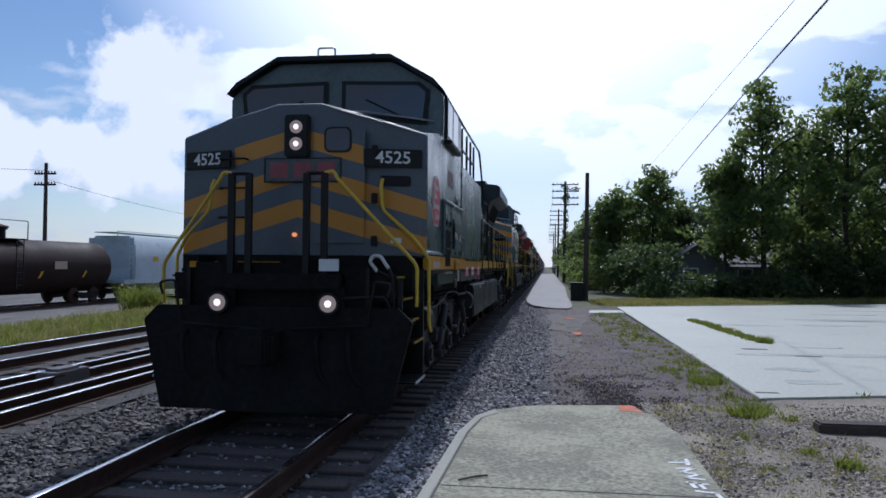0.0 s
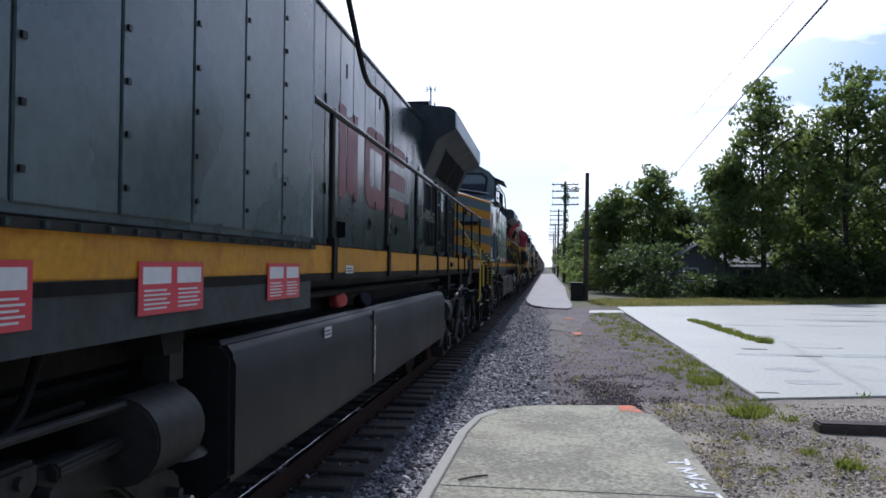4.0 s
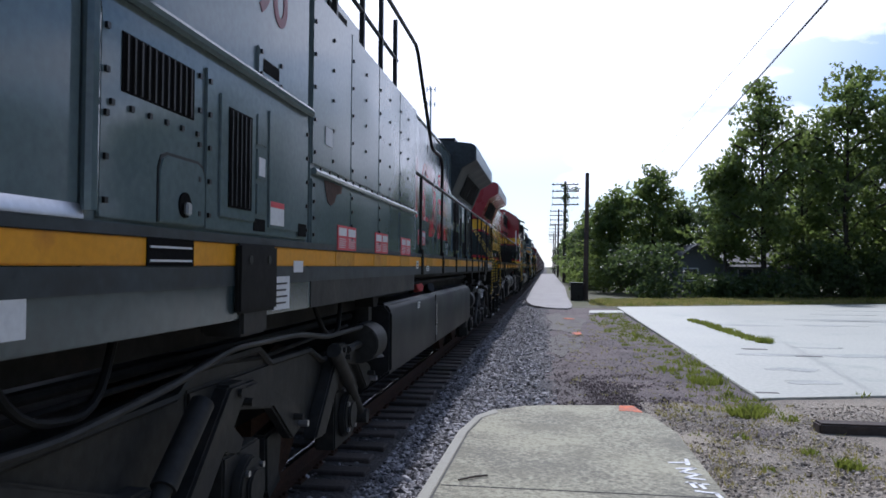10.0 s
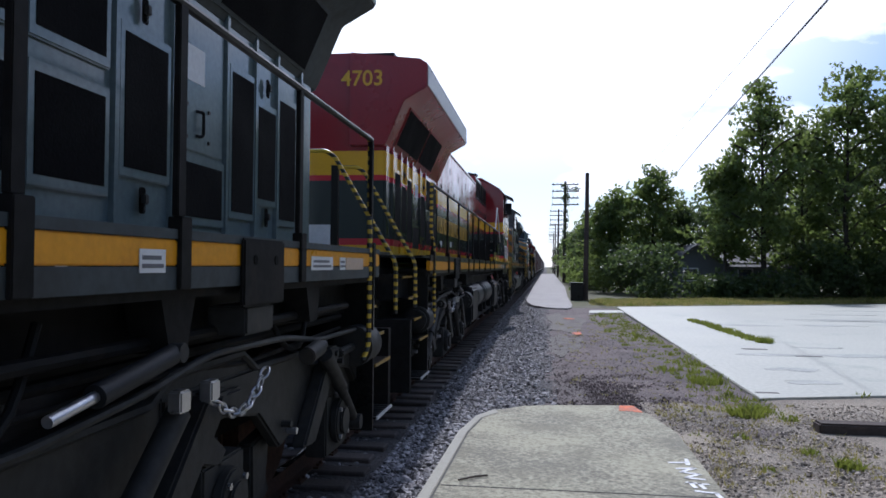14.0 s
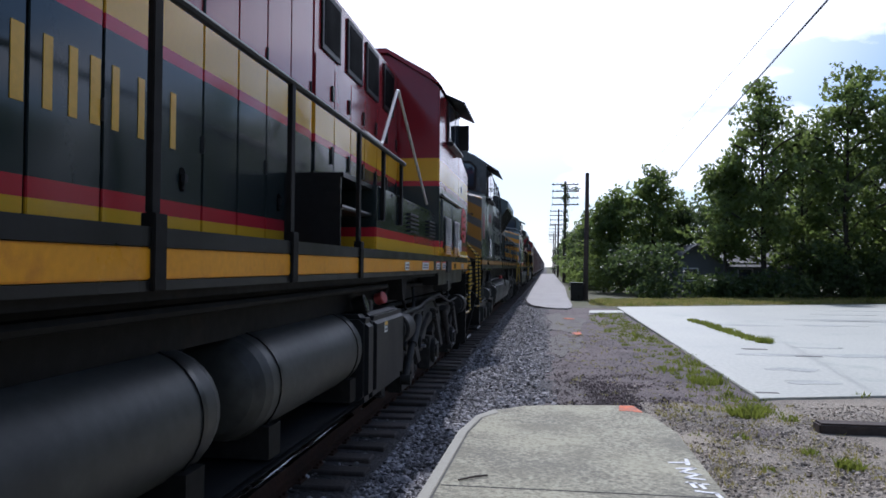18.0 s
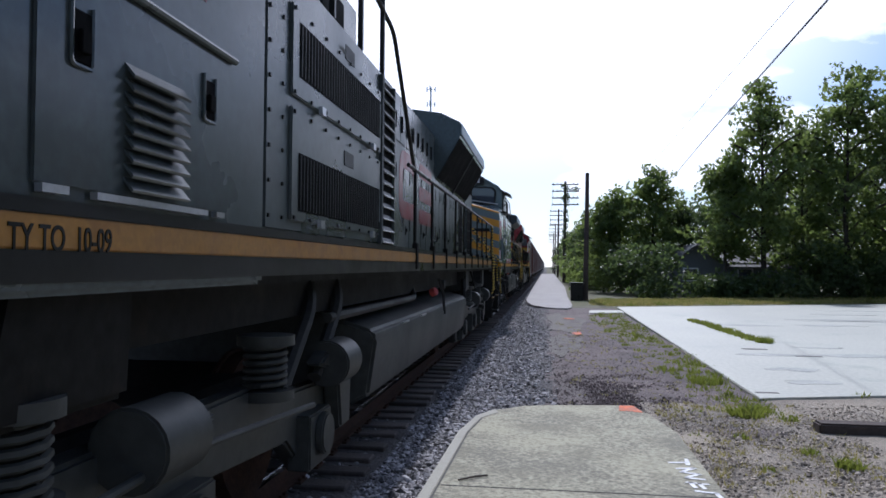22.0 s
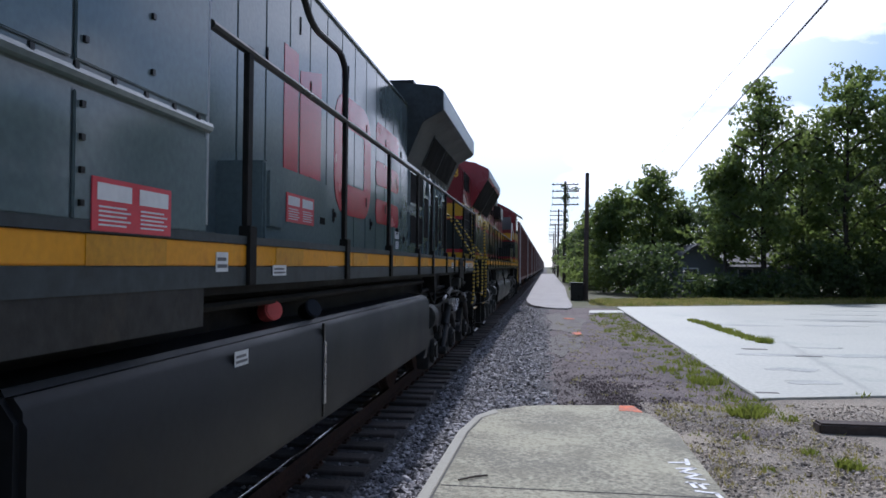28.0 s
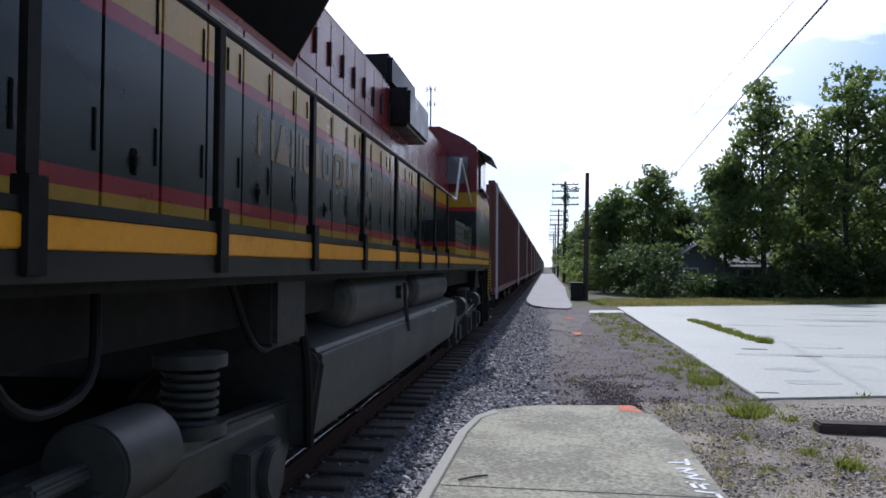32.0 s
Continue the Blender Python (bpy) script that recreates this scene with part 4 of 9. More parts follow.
pole(2.08, 41.6, 6.85, "bare dark wooden pole beside the platform", 0, 0.08)
p2 = pole(1.95, 86, 11.3, "old telegraph pole with several crossarms and hanging vines", 4, 0.1, 0.2)
for i, y in enumerate((130, 176, 224)):
    pole(1.9, y, 11.5, "old telegraph pole with several crossarms", 4, 0.1, 0.2)
pole(-34, 48, 9.2, "dark wooden utility pole with two crossarms behind the yard", 2, 0.0, 0.16, -0.7, 0.8, 0.75)
thing("refuse_bin", [("b", 1.28, 1.95, 41.1, 41.75, -0.1, 0.78), ("b", 1.25, 1.98, 41.07, 41.78, 0.78, 0.86)], M["black"], "dark refuse bin standing beside the pole", "bin", bevel=0.03)


def wire(pts, r, label, sag=0.3):
    bm = bmesh.new()
    a, b = Vector(pts[0]), Vector(pts[1])
    q_tube(bm, [a.lerp(b, t / 24) - Vector((0, 0, sag * 4 * (t / 24) * (1 - t / 24))) for t in range(25)], r, 6)
    return tagged(finish("overhead_wire", bm, M["black"], None, "", 60), label, "wire", "overhead wires")


wire([(2.40, 2.0, 4.33), (9.6, 62.0, 8.4)], 0.016, "thick black overhead cable running to the trees", -0.15)
wire([(3.1, 2.0, 5.3), (8.3, 66.0, 9.9)], 0.006, "thin dark overhead wire above the slab", 0.0)
for dz, dx in ((0.0, -1.3), (0.0, 1.3), (-0.75, -1.3), (-1.5, 1.3)):
    for ya, yb in ((86, 130), (130, 176)):
        wire([(2.0 + dx, ya, 11.0 + dz), (2.0 + dx, yb, 11.2 + dz)], 0.012, "thin telegraph wire between the poles", 0.35)
pole(27.5, 44, 9.6, "dark wooden utility pole beside the trees", 1)
wire([(27.5, 44, 9.2), (11.6, 54.6, 3.35)], 0.02, "overhead wire running to the house", 0.5)
wire([(-34, 48, 8.0), (-40, 12, 6.6)], 0.015, "utility wire behind the yard", 0.6)
wire([(-34, 48, 7.4), (-30, 80, 6.0)], 0.015, "utility wire behind the yard", 0.6)
mast = tagged(new("radio_mast"), "slender radio mast far behind the train", "mast")
mast.matrix_basis = pose(-38.5, 250, 0)
part("shaft", [("c", (0, 0, 0), (0, 0, 61), 0.45, 8, 0.3)], M["hopper"], mast)
for z, w in ((60.5, 1.6), (55.5, 1.5)):
    for k in range(3):
        a = radians(30 + 120 * k)
        part("antenna", [("c", (0, 0, z), (w * math.cos(a), w * math.sin(a), z), 0.12, 6), ("c", (w * math.cos(a), w * math.sin(a), z - 0.9), (w * math.cos(a), w * math.sin(a), z + 0.9), 0.22, 6)], M["hopper"], mast)


# ---- vegetation ----
def leaf_mesh(r, blobs, per, size):
    """Many small leaves in uneven clumps."""
    V, F = [], []
    for cx, cy, cz, rx, ry, rz in blobs:
        n = int(per * rx * rz)
        d = r.normal(size=(n, 3))
        d /= np.linalg.norm(d, axis=1)[:, None]
        rad = r.uniform(0.35, 1.0, n) ** 0.5 * (1 + 0.28 * np.sin(d[:, 0] * 5 + cx) * np.cos(d[:, 2] * 6 + cz))
        p = np.array((cx, cy, cz)) + d * rad[:, None] * np.array((rx, ry, rz))
        u = r.normal(size=(n, 3))
        u /= np.linalg.norm(u, axis=1)[:, None]
        w = np.cross(u, r.normal(size=(n, 3)))
        w /= np.linalg.norm(w, axis=1)[:, None]
        s = r.uniform(0.6, 1.3, n)[:, None] * size
        k = len(V)
        quad = np.stack([p - u * s, p + w * s * 0.55, p + u * s, p - w * s * 0.55], 1).reshape(-1, 3)
        V.extend(quad.tolist())
        F.extend([(k + 4 * i, k + 4 * i + 1, k + 4 * i + 2, k + 4 * i + 3) for i in range(n)])
    return V, F


def tree(x, y, h, spread, seed, label, dark=False, low=0.25, size=0.17, dens=1.0):
    """A tapered trunk, limbs, and a crown of many small leaf clumps with gaps between them."""
    r = np.random.default_rng(seed)
    t = tagged(new("tree"), label, "tree", "trees behind the slab")
    t.matrix_basis = pose(x, y, -0.1)
    top = h * 0.88
    pts = [(0.16 * r.normal() * k / 4, 0.16 * r.normal() * k / 4, top * k / 5) for k in range(6)]
    bm = bmesh.new()
    for k, (a, b) in enumerate(zip(pts, pts[1:])):
        q_cyl(bm, a, b, 0.015 * h * (1 - k * 0.18), 8, 0.015 * h * (1 - (k + 1) * 0.18))
    finish("trunk", bm, M["bark"], t, "", 60)
    blobs = []
    for k in range(int(9 + h * 0.9)):
        f = low + (0.96 - low) * (k + r.uniform(0, 0.8)) / (9 + h * 0.9)
        a = k * 2.4 + r.uniform(-0.5, 0.5)
        g = (f - low) / (1 - low)
        reach = spread * (0.35 + 0.65 * math.sin(math.pi * min(1.0, 0.18 + 0.80 * g)) ** 0.8) * r.uniform(0.65, 1.15)
        zc = h * f * 0.97 if f > 0.75 else h * (f + 0.06)
        tip = Vector((reach * math.cos(a), reach * math.sin(a), min(zc + 0.25 * reach, h * 0.97)))
        st = Vector(pts[max(0, min(4, int(f * 4.6)))])
        st.z = max(0.8, min(zc - 0.5 * reach, top))
        mid = st.lerp(tip, 0.5) + Vector((0, 0, 0.12 * reach))
        bl = bmesh.new()
        q_tube(bl, [st, mid, tip], 0.0042 * h, 5)
        finish("limb", bl, M["bark"], t)
        for j in range(int(10 * dens + 0.5)):
            q = r.uniform(0.3, 1.08)
            c = (st.lerp(mid, q * 2) if q < 0.5 else mid.lerp(tip, q * 2 - 1)) + Vector(r.normal(size=3) * (0.20 * reach + 0.1))
            s = r.uniform(0.30, 0.68) * (0.7 + h / 40)
            c.z = max(0.5, min(c.z, h - 0.35 * s))
            blobs.append((*c, s * 1.15, s * 1.15, s * 0.8))
    for k in range(5):
        c = Vector((r.normal() * 0.2 * spread, r.normal() * 0.2 * spread, h * (0.86 + 0.03 * k)))
        blobs.append((*c, 0.75 - 0.08 * k, 0.75 - 0.08 * k, 0.7))
    V, F = leaf_mesh(r, blobs, 150, size)
    me = bpy.data.meshes.new("crown")
    me.from_pydata(V, [], F)
    me.materials.append(M["leafd" if dark else "leaf"])
    c = new("crown", me)
    c.parent = t
    return t


TALL = "tall leafy broadleaf tree with gaps in its crown"
LOWT = "bushy tree with a dense crown, its shade put into darker leaves"
for i, (x, y, h, s, d, lo) in enumerate((
        (13.5, 50, 13.4, 2.3, 0, 0.10), (11.4, 50.8, 9.3, 1.6, 0, 0.22), (18.4, 50, 14.5, 2.4, 0, 0.08), (21.6, 50.5, 14.0, 2.6, 0, 0.08), (16.2, 51.5, 11.4, 2.0, 0, 0.08), (25.5, 51, 13.2, 2.8, 0, 0.2),
        (7.7, 57, 9.0, 1.6, 0, 0.16), (5.3, 56, 7.3, 1.5, 0, 0.12), (4.1, 56, 6.6, 1.2, 0, 0.1), (9.6, 58, 6.6, 1.5, 1, 0.1), (17.4, 60, 9.5, 2.8, 1, 0.12), (21, 60, 10.5, 2.8, 1, 0.12), (14.0, 62, 8.6, 2.6, 1, 0.12),
        (3.6, 64, 6.0, 1.3, 1, 0.1), (3.5, 78, 5.6, 1.4, 0, 0.1), (3.7, 92, 6.2, 1.5, 1, 0.1), (3.9, 110, 6.8, 1.7, 0, 0.1), (4.4, 132, 7.4, 2.0, 1, 0.1), (4.9, 160, 8.0, 2.4, 0, 0.1), (5.3, 195, 8.6, 2.8, 1, 0.1), (28.5, 54, 12.5, 3.2, 0, 0.15), (24.5, 61, 11, 3.2, 1, 0.12))):
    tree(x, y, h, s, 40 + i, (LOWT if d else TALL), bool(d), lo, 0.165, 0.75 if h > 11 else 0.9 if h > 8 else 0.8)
# unseen trees carry the wood on round the slab, added to darken the train's reflections
unseen_tree = tree(31, 46, 12.5, 3.4, 90, TALL, False, 0.1, 0.2, 1.0)
for i in range(16):
    copy_thing(unseen_tree, pose(31.5 + 2.2 * math.sin(i * 2.1), 42.5 - 4.6 * i, -0.1, 0, 0, 57 * i))


def hedge(name, x0, x1, y0, y1, h, seed, label, mat):
    r = np.random.default_rng(seed)
    blobs = []
    n = int((x1 - x0) * (2.2 + 0.45 * h) + (y1 - y0) * 0.9)
    for _ in range(n):
        s = r.uniform(0.6, 1.2)
        z = r.uniform(0.3, h)
        blobs.append((r.uniform(x0, x1), r.uniform(y0, y1), z, s * 1.15, s, s * 0.9))
    V, F = leaf_mesh(r, blobs, 230, 0.15)
    me = bpy.data.meshes.new(name)
    me.from_pydata(V, [], F)
    me.materials.append(mat)
    return tagged(new(name, me), label, "undergrowth", "", "stuff")


# undergrowth and thickets take the leaf colour with shade painted in
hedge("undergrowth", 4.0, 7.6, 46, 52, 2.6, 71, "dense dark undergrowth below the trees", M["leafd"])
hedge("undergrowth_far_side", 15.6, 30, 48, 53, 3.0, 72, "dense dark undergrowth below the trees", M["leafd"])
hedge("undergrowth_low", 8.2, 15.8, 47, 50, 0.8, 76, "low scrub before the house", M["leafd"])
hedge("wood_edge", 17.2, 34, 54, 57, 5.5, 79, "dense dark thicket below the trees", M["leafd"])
# out of view: blocks low sky light from the train's side
hedge("side_thicket", 29, 35, -30, 50, 6.5, 80, "unseen thicket beside the slab, added to darken the train's side", M["leafd"])
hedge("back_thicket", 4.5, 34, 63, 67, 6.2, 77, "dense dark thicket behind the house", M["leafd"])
hedge("trackside_scrub", 2.6, 5.0, 52, 150, 2.4, 73, "green scrub along the track", M["leaf"])
hedge("far_wood", -120, -40, 240, 330, 7, 74, "distant wood beyond the yard", M["leafd"])
hedge("far_wood_ahead", 3, 30, 240, 420, 9, 75, "distant wood along the line", M["leafd"])
# vines over the telegraph pole
V, F = leaf_mesh(np.random.default_rng(9), [(2.05, 85.8, 10.6, 0.5, 0.4, 0.5), (2.1, 85.8, 9.3, 0.45, 0.4, 1.0), (2.1, 85.8, 7.2, 0.3, 0.3, 1.3), (3.1, 85.8, 10.3, 0.6, 0.3, 0.35), (2.0, 85.8, 5, 0.3, 0.3, 1.6)], 420, 0.12)
me = bpy.data.meshes.new("vines")
me.from_pydata(V, [], F)
me.materials.append(M["leafd"])
o = new("vines", me)
o.parent = p2
o.matrix_parent_inverse = p2.matrix_basis.inverted()


def tufts(name, spots, label, mat, seed, blade=0.012):
    """Grass: tapering blades in tufts."""
    r = np.random.default_rng(seed)
    V, F = [], []
    for x, y, z, rad, n, h in spots:
        for _ in range(n):
            a, d = r.uniform(0, 6.283), rad * math.sqrt(r.uniform())
            px, py = x + d * math.cos(a), y + d * math.sin(a)
            hh, b = h * r.uniform(0.5, 1.2), r.uniform(0, 6.283)
            lx, ly = hh * 0.5 * r.normal(), hh * 0.5 * r.normal()
            wx, wy = blade * math.cos(b), blade * math.sin(b)
            k = len(V)
            V.extend([(px - wx, py - wy, z), (px + wx, py + wy, z), (px + lx * 0.4 + wx * 0.7, py + ly * 0.4 + wy * 0.7, z + hh * 0.6), (px + lx * 0.4 - wx * 0.7, py + ly * 0.4 - wy * 0.7, z + hh * 0.6), (px + lx, py + ly, z + hh)])
            F.extend([(k, k + 1, k + 2, k + 3), (k + 3, k + 2, k + 4)])
    me = bpy.data.meshes.new(name)
    me.from_pydata(V, [], F)
    me.materials.append(mat)
    return tagged(new(name, me), label, "grass", "", "stuff")


r = np.random.default_rng(21)
verge = []
for k in range(300):
    y = 9.2 + 20 * r.uniform() ** 1.2
    x = 2.75 - abs(r.normal()) * (0.22 + 0.02 * y)
    if x > 1.5:
        verge.append((x, y, -0.06, r.uniform(0.05, 0.16), 14, r.uniform(0.04, 0.10)))
verge += [(2.62, 7.1, -0.05, 0.12, 90, 0.11), (2.45, 7.55, -0.05, 0.08, 40, 0.08), (2.35, 9.4, -0.05, 0.22, 150, 0.14), (2.55, 9.7, -0.05, 0.2, 90, 0.1), (2.45, 12.1, -0.05, 0.3, 160, 0.12), (2.75, 9.2, -0.05, 0.1, 40, 0.09), (1.9, 6.9, -0.05, 0.08, 18, 0.06), (2.0, 8.2, -0.05, 0.1, 24, 0.06), (1.55, 8.2, -0.05, 0.08, 16, 0.05), (4.2, 11.0, -0.05, 0.1, 30, 0.1), (5.4, 11.4, -0.05, 0.2, 40, 0.08)]
tufts("verge_grass", verge, "sparse green weeds along the slab's edge", M["grass"], 22)
tufts("verge_dry_grass", [(r.uniform(1.35, 3.1), r.uniform(5.0, 10.2), -0.04, 0.07, 7, r.uniform(0.02, 0.05)) for _ in range(420)] + [(r.uniform(0.3, 2.6), r.uniform(9.5, 24), -0.05, 0.06, 6, r.uniform(0.02, 0.05)) for _ in range(260)], "dry grass stubble on the gravel verge", M["drygrass"], 29, 0.006)
tufts("slab_grass", [(4.67 + 0.29 * t + r.normal() * 0.09, 25.5 - 7.2 * t, -0.01, 0.12, 26, 0.09) for t in np.linspace(0, 1, 90)] + [(4.95, 18.3, 0, 0.2, 120, 0.16)], "green strip of grass growing in a slab joint", M["grass"], 23)
sheet("slab_soil", [(4.5, 25.6), (4.85, 25.5), (5.15, 18.2), (4.8, 18.2)], 0.004, M["earth"], "earth showing in a slab joint")
tufts("far_lawn", [(x, 36 + (x - 3) * 0.49 + r.uniform(0, 7), -0.1, 0.35, 26, 0.13) for x in r.uniform(2.4, 24, 420)], "strip of rough grass before the trees", M["grass"], 24, 0.014)
tufts("far_dry_lawn", [(x, 36 + (x - 3) * 0.49 + r.uniform(0, 6), -0.1, 0.4, 30, 0.14) for x in r.uniform(2.4, 24, 700)], "dry rough grass before the trees", M["drygrass"], 34, 0.014)
tufts("yard_grass", [(r.uniform(-14.6, -11.3), r.uniform(11, 45), -0.1, 0.4, 36, r.uniform(0.10, 0.24)) for _ in range(800)], "tall green grass between the sidings", M["grass"], 25, 0.012)
tufts("yard_dry_grass", [(r.uniform(-14.8, -11.1), r.uniform(11, 45), -0.1, 0.4, 20, r.uniform(0.14, 0.34)) for _ in range(600)], "dry seeding grass between the sidings", M["drygrass"], 26, 0.009)
tufts("yard_weeds", [(-18.3 + 0.5 * r.normal(), 33 + 0.6 * r.normal(), -0.5, 0.3, 60, 1.2) for _ in range(14)], "tall weeds before the parked cars", M["grass"], 27, 0.02)


# ---- house among the trees ----
house = tagged(new("house"), "low grey house with gabled shingle roofs among trees", "house")
house.matrix_basis = pose(10.0, 53, -0.1)
part("wall", [("b", -1.6, 5.2, 0, 7, 0, 2.15)], M["wallpaint"], house)
part("gable_wall", [("p", "y", [(-1.6, 2.1), (1.5, 2.1), (0.0, 3.2)], -0.02, 0.2)], M["wallpaint"], house)
part("roof", [("p", "y", [(-2.1, 2.0), (0.0, 3.42), (2.0, 2.05), (2.0, 1.93), (0.0, 3.3), (-2.1, 1.88)], -0.5, 7.3)], M["roofing"], house, "grey shingle gable roof")
part("porch_roof", [("p", "x", [(-0.6, 1.9), (3.2, 3.0), (7.2, 2.1), (7.2, 2.0), (3.2, 2.88), (-0.6, 1.78)], 1.8, 6.4)], M["roofing"], house, "grey shingle side roof")
part("side_roof", [("p", "x", [(-0.4, 1.7), (2.2, 2.9), (4.6, 1.9), (4.6, 1.8), (2.2, 2.8), (-0.4, 1.6)], -4.2, -1.9)], M["roofing"], house, "grey shingle side roof")
part("side_wall", [("b", -4.0, -1.6, 0.1, 4.4, 0, 1.9)], M["wallpaint"], house)
for x in (-0.9, 2.6):
    w = part("window", [("b", x, x + 1.0, -0.05, 0.03, 0.9, 1.8)], M["white"], house, "white framed window")
    part("pane", [("b", x + 0.08, x + 0.92, -0.06, -0.04, 0.98, 1.72)], M["glassy"], w)
shed = tagged(new("yard_shed"), "grey metal shed at the yard's edge", "shed")
shed.matrix_basis = pose(-43.3, 43.5, -0.7)
part("wall", [("b", -6, 3.3, 0, 8, 0, 4.9)], M["roofing"], shed)
part("roof", [("p", "y", [(-6.4, 4.8), (-1.4, 6.2), (3.7, 4.9), (3.7, 5.05), (-1.4, 6.35), (-6.4, 4.95)], -0.3, 8.3)], M["rust"], shed)


# ---- the train ----
KN = (0, 1, 2, 3.5, 5.5, 7, 8.5, 10, 11.5, 13, 14.5, 16.5, 18, 19.5, 21, 22.5, 24, 25.5, 27.5, 29, 30.5, 32)
SPEED = (3.136, 2.994, 2.876, 2.893, 3.01, 3.013, 3.173, 3.356, 3.485, 3.493, 3.558, 3.826, 3.988, 4.06, 4.151, 4.323, 4.523, 4.591, 4.644, 4.722, 4.816, 4.909)


def run(t):
    """Metres that the train has gone at t seconds; its speed changes linearly between the knots."""
    s = 0.0
    for i in range(len(KN) - 1):
        if t <= KN[i]:
            break
        h, d = KN[i + 1] - KN[i], min(t, KN[i + 1]) - KN[i]
        s += SPEED[i] * d + (SPEED[i + 1] - SPEED[i]) * d * d / (2 * h)
    return s


MOVERS, WHEELS = [], []
SW, CW, HW = 1.53, 1.52, 0.95      # half widths of sill, cab and hood


def vehicle(name, y0, label, category, group):
    r = tagged(new(name), label, category, group)
    r.matrix_basis = pose(XC, y0, 0)
    MOVERS.append((r, y0))
    return r


def wheelset(parent, y, rad=0.53):
    FL = FLIP[0]
    yy = y if FL is None else FL - y
    FLIP[0] = None
    sh = []
    for sx in (-1, 1):
        sh += [("c", (sx * 0.70, 0, 0), (sx * 0.815, 0, 0), rad, 28), ("c", (sx * 0.675, 0, 0), (sx * 0.70, 0, 0), rad + 0.025, 28), ("c", (sx * 0.815, 0, 0), (sx * 0.95, 0, 0), 0.14, 14)]
    sh.append(("c", (-0.95, 0, 0), (0.95, 0, 0), 0.09, 10))
    w = part("wheelset", sh, M["rust"], parent, "dull steel wheelset", 0.0)
    for k in range(6):
        a = k * math.pi / 3
        part("bolt", [("c", (0.95, 0.09 * math.cos(a), 0.09 * math.sin(a)), (0.965, 0.09 * math.cos(a), 0.09 * math.sin(a)), 0.018, 6)], M["truckgrey"], w)
    FLIP[0] = FL
    w.matrix_basis = pose(0, yy, rad)
    WHEELS.append((w, yy, rad))


def ge_truck(parent, c, far):
    """Three-axle truck: side frames, boxes, brake cylinders, dampers."""
    m = M["truckgrey"]
    poly = [(-2.95, 0.88), (-2.75, 1.08), (-1.60, 1.10), (-0.66, 1.12), (-0.48, 1.22), (0.31, 1.23), (0.50, 1.13), (1.27, 1.12), (1.55, 1.02), (2.75, 0.98), (2.95, 0.80), (2.60, 0.62), (2.30, 0.74), (1.70, 0.74), (1.42, 0.56), (1.05, 0.60), (0.88, 0.78), (0.30, 0.90), (-0.30, 0.90), (-0.60, 0.74), (-0.95, 0.58), (-1.40, 0.56), (-1.70, 0.74), (-2.30, 0.74), (-2.60, 0.62)]
    t = part("truck", [("b", -0.9, 0.9, c - 2.3, c + 2.3, 0.62, 0.95)], M["under"], parent, "grimy three-axle truck")
    for sx in (-1, 1):
        x0, x1 = (1.14, 1.30) if sx > 0 else (-1.30, -1.14)
        part("side_frame", [("p", "x", [(c + a, b) for a, b in poly], x0, x1)], m, t, "", 0.02)
    # raised top flange, slanted axle arms and gussets on the outer face
    part("frame_flange", [("t", [(1.31, c + a, b - 0.012) for a, b in poly[1:10]], 0.022, 6)], m, t)
    for a0 in (-2.0, 0.0, 2.0):
        part("axle_arm", [("p", "x", [(c + a0 - 0.86, 0.52), (c + a0 - 0.62, 0.50), (c + a0 - 0.06, 1.02), (c + a0 - 0.06, 1.10), (c + a0 - 0.26, 1.10)], 1.30, 1.40)], m, t, "", 0.015)
        part("axle_gusset", [("p", "x", [(c + a0 - 0.03, 0.94), (c + a0 - 0.03, 1.06), (c + a0 + 0.20, 1.06), (c + a0 + 0.92, 0.80), (c + a0 + 0.98, 0.64), (c + a0 + 0.80, 0.60), (c + a0 + 0.45, 0.86)], 1.28, 1.36)], m, t, "", 0.015)
        part("hanger_link", [("p", "x", [(c + a0 + 0.60, 0.66), (c + a0 + 0.90, 0.70), (c + a0 + 0.82, 0.36), (c + a0 + 0.62, 0.30)], 1.16, 1.26)], m, t, "", 0.015)
        for q, zq in ((-0.16, 1.05), (-0.02, 0.98), (0.82, 0.74), (0.92, 0.68)):
            part("frame_bolt", [("c", (1.36, c + a0 + q, zq), (1.42, c + a0 + q, zq), 0.022, 8)], M["steel"] if q > 0.9 else m, t)
    for dy in (-2.0, 0.0, 2.0):
        part("journal_box", [("b", 1.20, 1.36, c + dy - 0.24, c + dy + 0.24, 0.30, 0.74), ("c", (1.36, c + dy, 0.53), (1.42, c + dy, 0.53), 0.17, 18), ("c", (1.42, c + dy, 0.53), (1.445, c + dy, 0.53), 0.11, 18)], m, t, "", 0.012)
        for k in range(4):
            a = math.pi / 4 + k * math.pi / 2
            part("cap_bolt", [("c", (1.42, c + dy + 0.14 * math.cos(a), 0.53 + 0.14 * math.sin(a)), (1.438, c + dy + 0.14 * math.cos(a), 0.53 + 0.14 * math.sin(a)), 0.018, 6)], M["steel"], t)
        part("pedestal", [("p", "x", [(c + dy - 0.42, 0.95), (c + dy - 0.30, 1.0), (c + dy + 0.02, 0.78), (c + dy - 0.05, 0.70), (c + dy - 0.36, 0.80)], 1.22, 1.36)], m, t, "", 0.01)
        wheelset(parent, c + dy)
